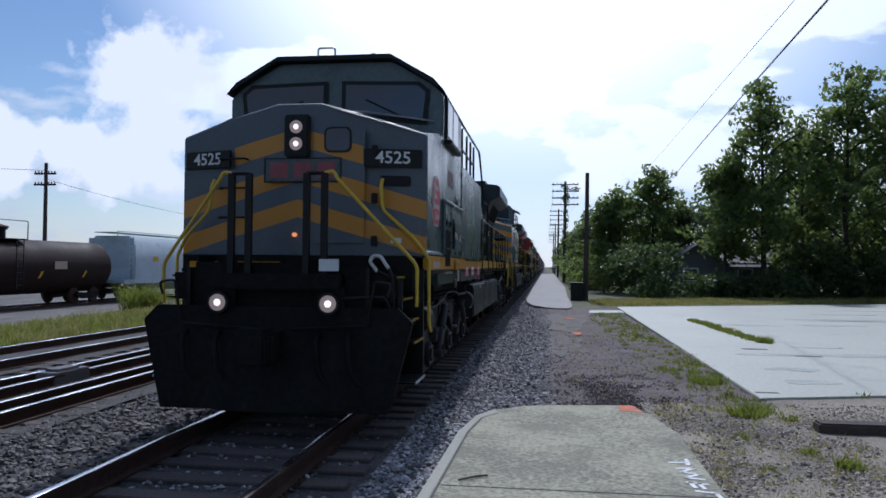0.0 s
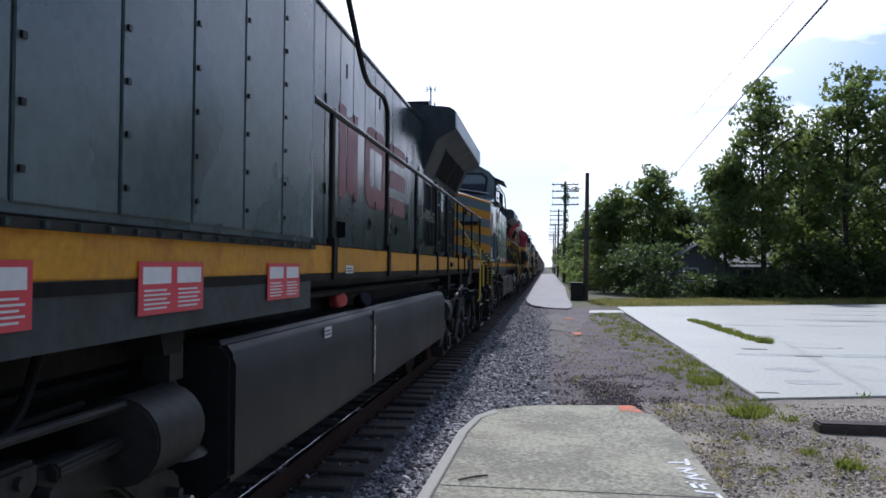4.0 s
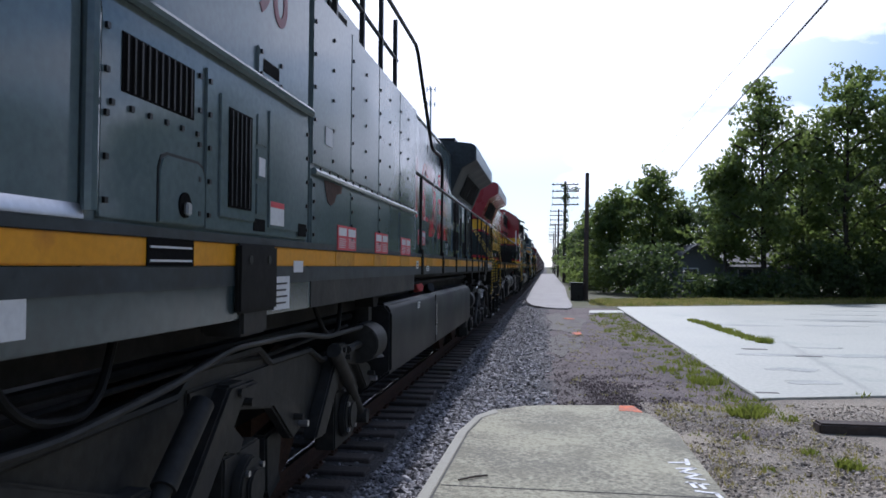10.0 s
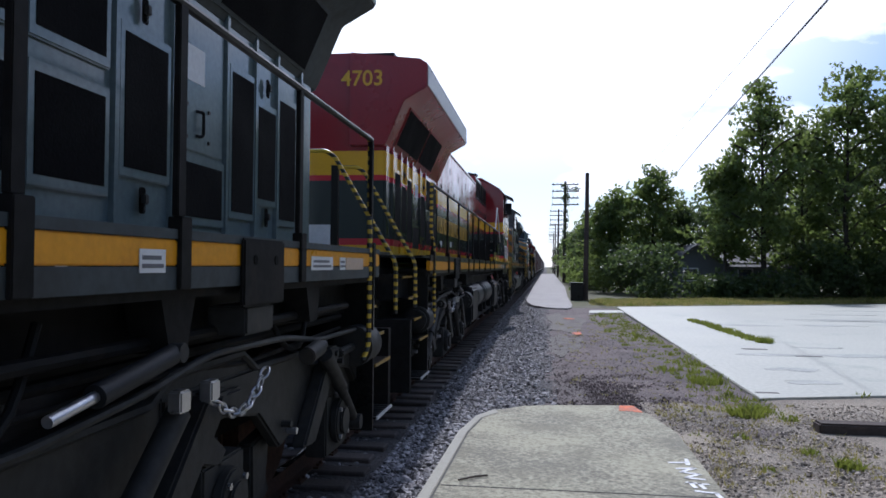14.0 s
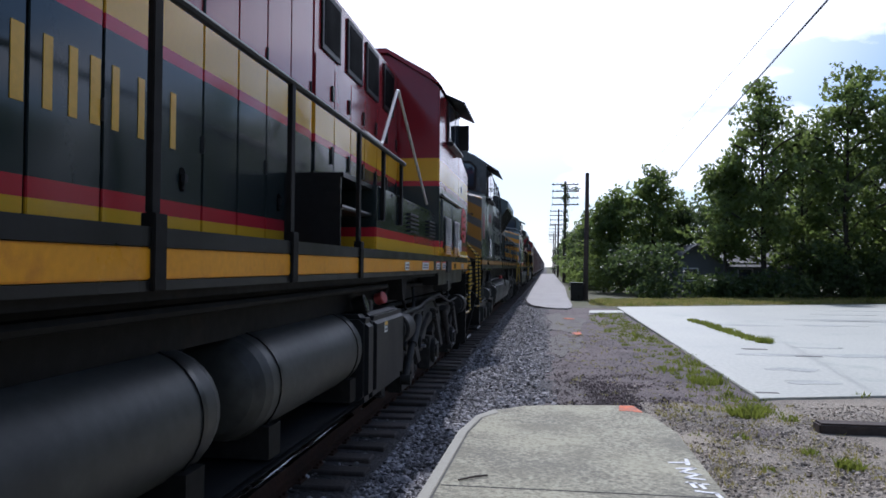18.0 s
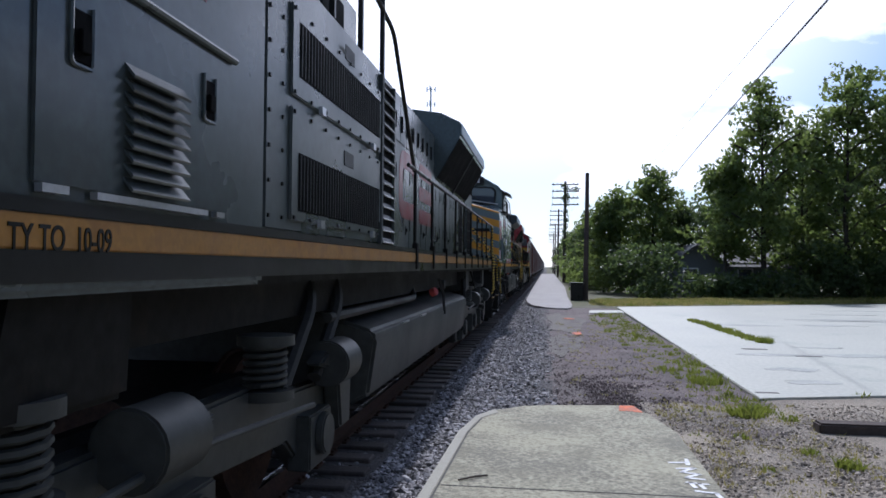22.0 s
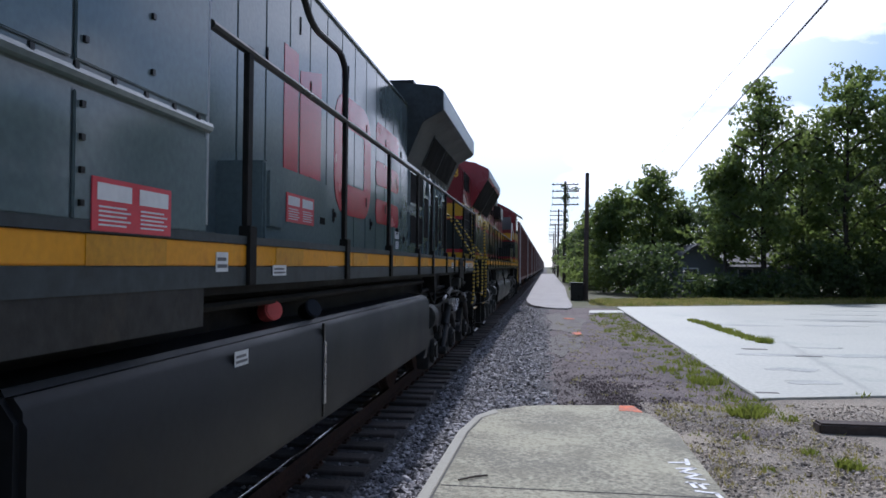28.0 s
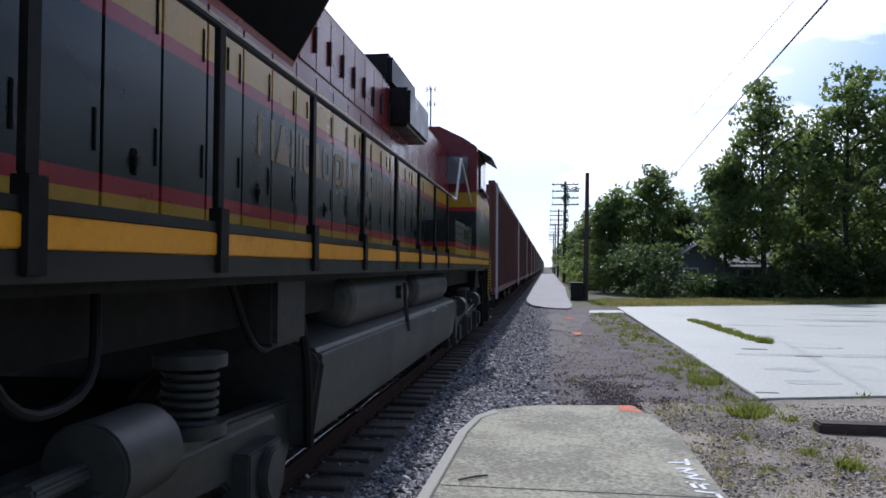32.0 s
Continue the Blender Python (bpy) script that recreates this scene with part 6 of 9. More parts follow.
    if belled:
        for sx in (-1, 1):
            part("chain_bracket", [("t", arc_pts([(sx * 1.47, y - 0.12, 1.70), (sx * 1.36, y - 0.12, 1.72), (sx * 1.26, y - 0.12, 1.60), (sx * 1.30, y - 0.12, 1.48), (sx * 1.49, y - 0.12, 1.64)], 0.03), 0.018, 8)], M["sill"], r, "bent yellow bracket bar")
    part("end_band", [("b", -1.31, -0.95, nose_y - 0.24, nose_y - 0.22, 1.61, 1.73)], M["sill"], r, "worn yellow band")
    part("end_band", [("b", -0.71, -0.19, nose_y - 0.24, nose_y - 0.22, 1.61, 1.73)], M["sill"], r, "worn yellow band")
    part("end_beam", [("b", -1.40, 1.40, nose_y - 0.22, nose_y - 0.05, 1.40, 1.80)], M["under"], r)


def rear_end(r, y, hood_y, grab, cn, sg, zl=1.30, zc=1.72, lo=0.0):
    """Rear pilot, coupler and rails; y is the pilot face, cn and sg the places of the corner and side grabs."""
    part("rear_pilot", [("b", -1.0, 1.0, y - 0.10, y, 0.35, 1.50), ("b", -1.45, -1.0, y - 0.10, y, 0.30, 1.1), ("b", 1.0, 1.45, y - 0.10, y, 0.30, 1.1), ("b", -1.0, 1.0, hood_y - 0.3, y - 0.1, 1.45, 1.80)], M["under"], r)
    part("rear_coupler", [("b", -0.12, 0.12, y - 0.2, y + 0.25, 0.72, 0.98), ("b", -0.14, 0.2, y + 0.22, y + 0.5, 0.66, 1.04)], M["rust"], r, "rusty knuckle coupler", 0.03)
    part("end_band", [("b", -0.95, 1.0, y - 0.098, y - 0.085, 1.66, 1.79)], M["sill"], r, "worn yellow band")
    g2 = STRIPE if grab == "stripe" else M["handy"]
    g1 = STRIPE if grab == "stripe" else M["handy"]
    for sx in (-1, 1):
        part("rear_handrail", [("t", arc_pts([(sx * 0.56, cn - 0.06, 2.80), (sx * 0.82, cn - 0.06, 2.80), (sx * 0.90, cn - 0.04, 2.74), (sx * 1.50, cn, zc), (sx * 1.50, cn, 1.50)], 0.07), 0.021, 8)], g2, r)
        part("rear_corner_grab", [("t", arc_pts([(sx * 1.50, cn, 1.51), (sx * 1.50, cn, zl), (sx * 1.50, cn + (0.18 if zl < 1.2 else 0.01), zl - 0.06)], 0.06), 0.02, 8)], g1, r)
        part("side_grab", [("t", arc_pts([(sx * 1.5, sg - 0.28, 2.72), (sx * 1.5, sg, 2.74), (sx * 1.5, sg, 2.12), (sx * 1.53, sg - 0.10, 1.92), (sx * 1.53, sg - 0.10, 1.47)], 0.08), 0.021, 8)], g2, r)
        part("side_step_grab", [("t", arc_pts([(sx * 1.53, sg - 0.10, 1.48), (sx * 1.53, sg - 0.12, 1.05), (sx * 1.5, sg - 0.18, 0.95)], 0.05), 0.02, 8)], g1, r)
        part("rear_gate_post", [("b", sx * 0.56 - 0.04, sx * 0.56 + 0.04, cn - 0.09, cn - 0.03, 1.45, 2.82)], M["black"], r)
    part("grab_loop", [("t", arc_pts([(0.80, y - 0.30, 1.50 - lo), (0.76, y - 0.10, 1.76 - lo), (0.86, y + 0.02, 1.80 - lo), (0.94, y + 0.12, 1.52 - lo)], 0.06), 0.017, 8)], M["handw"], r, "white-painted grab loop")
    for sx in (-0.9, 0.55, 0.85):
        part("air_hose", [("t", arc_pts([(sx, y - 0.05, 1.0), (sx, y + 0.2, 0.9), (sx - 0.05, y + 0.22, 0.55), (sx - 0.15, y + 0.2, 0.42)], 0.12), 0.025, 8)], M["rubber"], r)


def name_bars(parent, mat, dy=0.0, dz=0.0):
    """The company name as plain yellow shapes: rings, twin uprights and single uprights in place of its letters."""
    z0, z1, x = 2.305 + dz, 2.60 + dz, HW + 0.0168
    w = 0.028
    for kind, a, b in (("n", 14.91, 14.60), ("v", 14.56, 14.26), ("n", 14.22, 13.97), ("o", 13.93, 13.71), ("v", 13.68, 13.42), ("o", 13.38, 13.17), ("o", 13.01, 12.76), ("i", 12.71, 12.68), ("t", 12.63, 12.40), ("y", 12.37, 12.10),
                       ("o", 11.98, 11.73), ("o", 11.69, 11.42), ("u", 11.37, 11.15), ("t", 11.12, 10.90), ("n", 10.86, 10.64), ("t", 10.60, 10.42), ("n", 10.38, 10.10), ("n", 10.04, 9.78)):
        a, b = a + dy, b + dy
        a, b, m = a - w, b + w, (a + b) / 2
        za, zb = z0 + w, z1 - w
        if kind == "o":
            sh = [("r", bent([(m, zb), (b, zb), (b, za), (a, za), (a, zb), (m, zb)], 0.09)[:-1], w, x, x + 0.003, True)]
        elif kind == "v":
            sh = [("p", "x", [(a + w, z0), (b - w, z0), (m - 0.03, z1), (m + 0.03, z1)], x, x + 0.003)]
        elif kind == "y":
            sh = [("p", "x", [(m + 0.03, z0), (m - 0.03, z0), (b - w, z1), (a + w, z1)], x, x + 0.003)]
        elif kind in "nu":
            sh = [("b", x, x + 0.003, a - w, a + w, z0, z1), ("b", x, x + 0.003, b - w, b + w, z0, z1)]
        else:
            sh = [("b", x, x + 0.003, m - w * 1.3, m + w * 1.3, z0, z1)]
        part("lettering_shape", sh, mat, parent, "yellow painted lettering shape")


def reservoir(a, b, x, z, rad):
    """A cylinder with domed ends."""
    ring = [(0.0, 0.12), (0.03, 0.50), (0.08, 0.78), (0.15, 0.94), (0.22, 1.0)]
    sh = [("c", (x, a + 0.22, z), (x, b - 0.22, z), rad, 28)]
    for (d0, r0), (d1, r1) in zip(ring, ring[1:]):
        sh += [("c", (x, a + d0, z), (x, a + d1, z), rad * r0, 28, rad * r1), ("c", (x, b - d1, z), (x, b - d0, z), rad * r1, 28, rad * r0)]
    return sh


def ge(name, y_nose, number, style, label, flip=False):
    """A six-axle wide-cab locomotive with a radiator wing; the nose is at 0, the rear of the sill at 19.45."""
    L = 19.45
    FLIP[0] = L if flip else None
    r = vehicle(name, y_nose - L if flip else y_nose, label, "locomotive", "locomotives of the train")
    belle, first = style == "belle", style == "first"
    body = BELLE if belle else M["grey_old"] if first else M["grey"]
    grab = "plain" if first else "stripe"
    nose_m = BELLE if belle else NOSE_A if first else NOSE_B
    cab_m = M["grey_cab"] if first else body
    lip = M["black"]
    # underframe and sill
    part("underframe", [("b", -1.25, 1.25, -0.72, L + 0.7, 1.30, 1.60), ("b", -1.48, 1.48, 0.0, L, 1.56, 1.63)], M["under"], r)
    part("walkway", [("b", -1.52, 1.52, 0.0, L + 0.5, 1.79, 1.815)], M["black"], r)
    for sx in (1, -1):
        x0, x1 = (SW - 0.05, SW) if sx > 0 else (-SW, -SW + 0.05)
        part("side_sill", [("b", x0, x1, 0.02, L, *((1.64, 1.756) if belle else (1.645, 1.822) if first else (1.69, 1.79)))], M["sill"] if first else M["sill_new"], r, "yellow side sill band", 0.006)
        part("sill_lip", [("b", x0, x1 + sx * 0.004 if sx > 0 else x1, 0.0, L, 1.759 if belle else 1.825 if first else 1.793, 1.83), ("b", x0, x1, 0.0, L, 1.600, 1.637 if belle else 1.642 if first else 1.687)], lip if belle else M["under"] if first else M["grey_dark"], r)
    # nose
    za, zb = (3.28, 3.62) if first else (3.34, 3.60)
    bz, fl, tl = (0.20, 0.85, 0.27) if first else (0.34, 0.55, 0.55)
    zm = za - 0.04 + (zb - za + 0.02) * (CW - fl) / (CW - tl)
    ring0 = [(-CW, 0.0, 1.81), (-fl, -bz, 1.81), (fl, -bz, 1.81), (CW, 0.0, 1.81), (CW, 0.0, za - 0.04), (fl, 0.04 - bz, zm), (tl, 0.04 - bz, zb - 0.02), (-tl, 0.04 - bz, zb - 0.02), (-fl, 0.04 - bz, zm), (-CW, 0.0, za - 0.04)]
    if not first:
        ring0 = [p for k, p in enumerate(ring0) if k not in (6, 7)]
    ring1 = [(x, y + 0.05, z + (0.03 if z > 3 else 0)) for x, y, z in ring0]
    ring2 = [(x, 1.42, 1.81 if z < 3 else z + 0.26 if abs(x) > 1.5 else z + 0.16) for x, y, z in ring0]
    part("nose", [("l", ring1, ring2)], cab_m, r, "", 0.03)
    part("nose_front", [("l", ring0, ring1)], nose_m, r, "nose front in slanted yellow stripes" if not belle else "", 0.012)
    if first:
        part("nose_door", [("b", 0.20, 0.82, -bz - 0.010, -bz + 0.01, 1.95, 3.30)], nose_m, r, "", 0.006)
        wr = 0.07
        wp = [(0.495 + sx * (0.165 - wr) + wr * math.cos(a), 3.17 + sz * (0.15 - wr) + wr * math.sin(a)) for sx, sz, a0 in ((1, 1, 0), (-1, 1, 1.571), (-1, -1, 3.142), (1, -1, 4.712)) for a in (a0, a0 + 0.52, a0 + 1.05, a0 + 1.571)]
        wf = part("door_window", [("p", "y", wp, -bz - 0.022, -bz + 0.01)], M["black"], r, "dark rounded door window")
        part("pane", [("p", "y", [(0.495 + (a - 0.495) * 0.86, 3.17 + (b - 3.17) * 0.86) for a, b in wp], -bz - 0.026, -bz - 0.021)], M["glassy"], wf)
    else:
        part("nose_door", [("l", [(0.18, -0.345, 1.95), (0.56, -0.345, 1.95), (0.56, -0.33, 3.2), (0.18, -0.33, 3.2)], [(0.18, -0.352, 1.95), (0.56, -0.352, 1.95), (0.56, -0.337, 3.2), (0.18, -0.337, 3.2)])], nose_m, r)
        part("door_window", [("b", 0.12, 0.46, -0.36, -0.33, 3.05, 3.33)], M["glassy"], r, "dark rounded door window", 0.06)
    def nose_y_at(xx):
        return -bz * (CW - xx) / (CW - fl) + (0.0 if first else 0.015)
    if not belle:
        for za_, zb_ in ((1.92, 2.04), (2.42, 2.54), (2.98, 3.10)):
            xh = 0.88 if not first else 0.90
            part("nose_hinge", [("b", xh, xh + 0.07, nose_y_at(xh) - 0.035, nose_y_at(xh) + 0.01, za_, zb_)], M["tank"], r, "", 0.008)
        sl_ = [(1.04, 1.89), (1.46, 1.89), (1.46, 2.24), (1.04, 2.24)]
        npn = part("nose_panel", [("l", [(a, nose_y_at(a) + 0.01, b) for a, b in sl_], [(a, nose_y_at(a) - 0.008, b) for a, b in sl_])], nose_m, r, "", 0.004)
        lb_ = [(1.12, 1.96), (1.40 if not first else 1.24, 1.96), (1.40 if not first else 1.24, 2.02), (1.12, 2.02)]
        part("nose_label", [("l", [(a, nose_y_at(a) - 0.006, b) for a, b in lb_], [(a, nose_y_at(a) - 0.011, b) for a, b in lb_])], M["stick"], npn, "pale label strip")
    hz = 3.22
    hl = part("headlight", [("b", -0.15, 0.15, -bz - 0.06, -bz + 0.06, hz - 0.25, hz + 0.25)], M["black"], r, "", 0.02)
    for dz in (-0.10, 0.10):
        part("rim", [("c", (0, -bz - 0.066, hz + dz), (0, -bz - 0.05, hz + dz), 0.092, 20)], M["tank"], hl)
        part("lens", [("c", (0, -bz - 0.072, hz + dz), (0, -bz - 0.06, hz + dz), 0.078, 18)], M["lamp"] if first else M["lens"], hl, "lit headlight" if first else "unlit headlight")
        if first:
            part("bulb", [("c", (0, -bz - 0.078, hz + dz), (0, -bz - 0.071, hz + dz), 0.030, 14)], M["bulb"], hl)
    if not belle:
        px0, pz0 = (-0.40, 2.67) if first else (-0.62, 2.72)
        bp = part("brand_plate", [("b", px0, px0 + 0.94, -bz - 0.020, -bz - 0.005, pz0, pz0 + 0.29)], M["grey_old"] if first else M["grey"], r, "framed panel with red shapes")
        if first:
            for a0, a1, b0, b1 in ((0, 0.94, 0.275, 0.29), (0, 0.94, 0, 0.015), (0, 0.015, 0.015, 0.275), (0.925, 0.94, 0.015, 0.275)):
                part("plate_edge", [("b", px0 + a0, px0 + a1, -bz - 0.026, -bz - 0.019, pz0 + b0, pz0 + b1)], M["tank"], bp)
        for k in range(3):
            part("brand_shape", [("b", px0 + 0.07 + 0.29 * k, px0 + 0.29 + 0.29 * k, -bz - 0.024, -bz - 0.019, pz0 + 0.05, pz0 + 0.24)], M["redfade"] if first else M["redp"], bp)
    for z in (2.25, 2.60, 2.95):
        part("nose_grab", [("t", arc_pts([(-0.95, -0.16, z), (-0.95, -0.26, z), (-0.62, -bz - 0.08, z), (-0.62, -bz + 0.02, z)], 0.03), 0.013, 6)], M["black"], r)
    if first:
        part("hinge_bar", [("l", [(1.00, -0.158, 2.63), (1.34, -0.056, 2.63), (1.34, -0.056, 2.75), (1.00, -0.158, 2.75)], [(1.00, -0.18, 2.63), (1.34, -0.078, 2.63), (1.34, -0.078, 2.75), (1.00, -0.18, 2.75)])], M["tank"], r, "", 0.01)
    else:
        part("hinge_bar", [("b", 0.74, 1.26, -0.26, -0.20, 2.72, 2.82)], M["black"], r, "", 0.01)
    if first:
        part("amber_light", [("c", (-0.02, -0.24, 2.05), (-0.02, -0.19, 2.05), 0.025, 10)], M["amber"], r)
    slant = math.atan2(0.20, CW - 0.85)
    if first:
        for sx in (1, -1):
            c = Vector((sx * 1.14, -0.128, 2.955))
            nb = part("number_board", [("b", -0.34, 0.34, -0.02, 0.02, -0.105, 0.105)], M["black"], r, "", 0.01)
            nb.data.transform(Matrix.Translation(c) @ Matrix.Rotation(sx * slant, 4, "Z"))
            writing("number", number, 0.20, facing_front(c.x, c.y, c.z, sx * slant) @ Matrix.Translation((0, 0, 0.022)), M["white"], nb, 0.002, 1.05, "white number")
    # cab
    cb_ = 1.60 if belle else 1.44
    sec = [(-CW, cb_), (-CW, 4.05), (-1.36, 4.20), (-0.80, 4.52), (0.80, 4.52), (1.36, 4.20), (CW, 4.05), (CW, cb_)]
    part("cab", [("l", [(x, 1.40, z) for x, z in sec], [(x, 3.64, z) for x, z in sec])], cab_m, r, "", 0.02)
    lip_sec = [(-1.54, 4.08), (-0.82, 4.53), (0.82, 4.53), (1.54, 4.08), (1.40, 4.24), (0.80, 4.59), (-0.80, 4.59), (-1.40, 4.24)]
    part("cab_roof_lip", [("l", [(a, 1.26, z) for a, z in lip_sec], [(a, 3.70, z) for a, z in lip_sec])], M["black"] if first else cab_m, r)
    for sx in (1, -1):
        w = [(0.10, 3.74), (1.30, 3.63), (1.34, 4.10), (1.20, 4.22), (0.10, 4.25)]
        fr = part("windshield_frame", [("l", [(sx * a, 1.385, b) for a, b in w], [(sx * a, 1.36, b) for a, b in w])], M["black"], r)
        wi = [(0.16, 3.80), (1.24, 3.70), (1.28, 4.07), (1.17, 4.165), (0.16, 4.195)]
        part("windshield", [("l", [(sx * a, 1.362, b) for a, b in wi], [(sx * a, 1.352, b) for a, b in wi])], M["glassy"], fr, "dark reflecting windshield")
        part("wiper", [("t", [(sx * 0.95, 1.34, 3.74), (sx * 0.45, 1.345, 3.98)], 0.012, 6)], M["black"], fr)
    part("windshield_sill", [("t", [(-1.4, 1.30, 3.66), (-0.5, 1.22, 3.79), (0.5, 1.22, 3.79), (1.4, 1.30, 3.66)], 0.015, 6)], M["handw"] if not first else M["steel"], r)
    if not first:
        for sx in (1, -1):
            nb = part("number_board", [("b", sx * 0.62 - 0.34, sx * 0.62 + 0.34, 1.16, 1.30, 4.29, 4.51)], M["black"], r, "", 0.012)
            if not flip:
                writing("number", number, 0.20, facing_front(sx * 0.62, 1.156, 4.40), M["white"], nb, 0.002, 1.1, "white number")
    part("horn", [("c", (0.3, 2.4, 4.85), (0.3, 2.9, 4.85), 0.08, 10, 0.03), ("c", (0.5, 2.4, 4.82), (0.5, 2.8, 4.82), 0.07, 10, 0.03), ("b", 0.25, 0.55, 2.7, 2.8, 4.7, 4.85)], M["black"], r)
    part("roof_antenna", [("t", arc_pts([(-0.35, 1.7, 4.7), (-0.35, 1.7, 4.82), (-0.1, 1.7, 4.82), (-0.1, 1.7, 4.7)], 0.04), 0.015, 6)], M["steel"], r)
    for sx in (1, -1):
        x = sx * CW
        for k, (a, b) in enumerate(((1.66, 2.16), (2.26, 2.86))):
            f = part("window_frame", [("b", min(x, x + sx * 0.03), max(x, x + sx * 0.03), a - 0.05, b + 0.05, 3.46, 4.06)], M["black"], r, "", 0.01)
            part("side_window", [("b", min(x + sx * 0.028, x + sx * 0.036), max(x + sx * 0.028, x + sx * 0.036), a, b, 3.52, 4.00)], M["glassy"], f, "dark cab side window")
        part("armrest", [("b", min(x, x + sx * 0.10), max(x, x + sx * 0.10), 1.62, 2.9, 3.40, 3.46)], M["black"], r, "", 0.015)
        if belle:
            part("mirror", [("b", min(x + sx * 0.02, x + sx * 0.18), max(x + sx * 0.02, x + sx * 0.18), 1.58, 1.62, 3.52, 3.92)], M["black"], r)
        if not first:
            part("sun_visor", [("l", [(sx * 1.50, 1.50, 4.10), (sx * 1.50, 2.95, 4.10), (sx * 1.78, 2.95, 3.97), (sx * 1.78, 1.50, 3.97)], [(sx * 1.50, 1.50, 4.13), (sx * 1.50, 2.95, 4.13), (sx * 1.78, 2.95, 4.0), (sx * 1.78, 1.50, 4.0)])], M["black"], r, "dark sun visor above the cab window")
    # cab side lower door and panels
    x = CW
    part("skirt", [("p", "x", [(0.90, 1.62), (0.96, 1.44), (3.68, 1.44), (3.68, 1.62)], -CW - 0.004, CW + 0.004)], M["grey_old"] if not belle else M["black"], r, "", 0.008)
    # bare steel on the clean grey ones stands in for the ledge's sky highlight
    part("nose_ledge", [("l", [(CW - 0.02, 0.0, 1.83), (SW + 0.006, 0.0, 1.832), (SW + 0.006, 0.0, 1.845), (CW + 0.001, 0.0, 1.88), (CW - 0.02, 0.0, 1.88)], [(CW - 0.02, 1.40, 1.83), (SW + 0.006, 1.40, 1.832), (SW + 0.006, 1.40, 1.845), (CW + 0.001, 1.40, 1.88), (CW - 0.02, 1.40, 1.88)])], M["steel"] if style == "grey" or not (first or belle) else cab_m, r, "narrow ledge along the nose side")
    if not belle:
        e = 0.0 if first else 0.08
        part("door_gutter", [("t", arc_pts([(x + 0.02, 1.42, 1.86), (x + 0.02, 1.42, 2.60), (x + 0.02, 3.62, 2.60)], 0.05), 0.026, 8)], cab_m, r)
        dp = part("cab_door_panel", [("b", x, x + 0.012, 1.48, 2.20, 1.84, 2.52)], cab_m, r, "", 0.006)
        sp = part("side_panel", [("b", x, x + 0.012, 2.24, 3.60, 1.84, 2.52)], cab_m, r, "", 0.006)
        if first:
            sa = part("screen", [("b", x + 0.012, x + 0.018, 1.66, 2.16, 1.69, 2.20)], M["mesh"], dp, "dark screened vent")
            part("screen_bar", [("b", x + 0.018, x + 0.026, 1.66, 2.16, 1.93, 1.955)], M["tank"], sa)
            for yy in (1.72, 2.12):
                part("vent_port", [("c", (x + 0.012, yy, 2.30), (x + 0.026, yy, 2.30), 0.042, 16), ("c", (x + 0.026, yy, 2.30), (x + 0.032, yy, 2.30), 0.02, 10)], M["mesh"], dp)
            for yy in (1.60, 1.82, 2.06):
                part("hinge_tab", [("b", SW, SW + 0.04, yy, yy + 0.14, 1.585, 1.615)], M["steel"], r, "bright steel tab", 0.006)
        else:
            sa = part("screen", [("b", x + 0.012, x + 0.016, 1.60, 2.12, 2.27, 2.47)], M["mesh"], dp, "dark screened vent")
            for k in range(11):
                part("screen_slat", [("b", x + 0.016, x + 0.022, 1.62 + 0.046 * k, 1.632 + 0.046 * k, 2.275, 2.465)], M["slatbrown"], sa)
            kp = [(1.85, 1.85), (2.22, 1.85), (2.22, 2.04), (2.20, 2.085), (2.16, 2.10), (1.91, 2.10), (1.87, 2.085), (1.85, 2.04)]
            part("plate_edge", [("p", "x", [(2.035 + (a - 2.035) * 1.045, 1.84 + (b - 1.84) * 1.045) for a, b in kp], x + 0.012, x + 0.015)], M["black"], dp)
            lk = part("lock_plate", [("p", "x", kp, x + 0.012, x + 0.020)], cab_m, dp, "", 0.004)
            part("port", [("c", (x + 0.020, 2.04, 1.925), (x + 0.026, 2.04, 1.925), 0.05, 16)], M["mesh"], lk)
            part("padlock", [("b", x + 0.026, x + 0.045, 2.02, 2.06, 1.885, 1.935)], M["steel"], lk, "small padlock", 0.006)
            fs = part("foot_slot", [("b", SW, SW + 0.004, 1.78, 2.14, 1.69, 1.79)], M["mesh"], r)
            for zz in (1.705, 1.755):
                part("slot_bar", [("b", SW + 0.004, SW + 0.007, 1.80, 2.12, zz, zz + 0.008)], M["stick"], fs)
            bolts(dp, x + 0.012, [1.54, 1.66, 1.78, 1.90, 2.02, 2.15], [2.22], M["black"])
        fb = part("screen_frame", [("b", x + 0.012, x + 0.022, 2.28 + e, 2.68 + e, 1.90, 2.44)], cab_m, sp, "", 0.005)
        part("screen", [("b", x + 0.022, x + 0.027, 2.36 + e, 2.62 + e, 1.95, 2.39)], M["mesh"], fb, "dark screened vent")
        for k in range(5):
            part("screen_slat", [("b", x + 0.027, x + 0.032, 2.38 + e + 0.05 * k, 2.39 + e + 0.05 * k, 1.96, 2.38)], M["tank"], fb)
        for k in range(3):
            h = part("hatch", [("b", x + 0.012, x + 0.022, 2.70 + e, 2.83 + e, 1.94 + 0.17 * k, 2.09 + 0.17 * k)], cab_m, sp, "", 0.004)
            if k == 1:
                part("label", [("b", x + 0.022, x + 0.024, 2.72 + e, 2.80 + e, 2.13, 2.22)], M["stick"], h)
        ap = part("access_panel", [("b", x + 0.012, x + 0.022, 2.86 + e, 3.50, 1.88, 2.48)], cab_m, sp, "", 0.005)
        part("dark_port", [("b", x + 0.022, x + 0.025, 3.40, 3.54, 1.86, 1.93)], M["mesh"], ap)
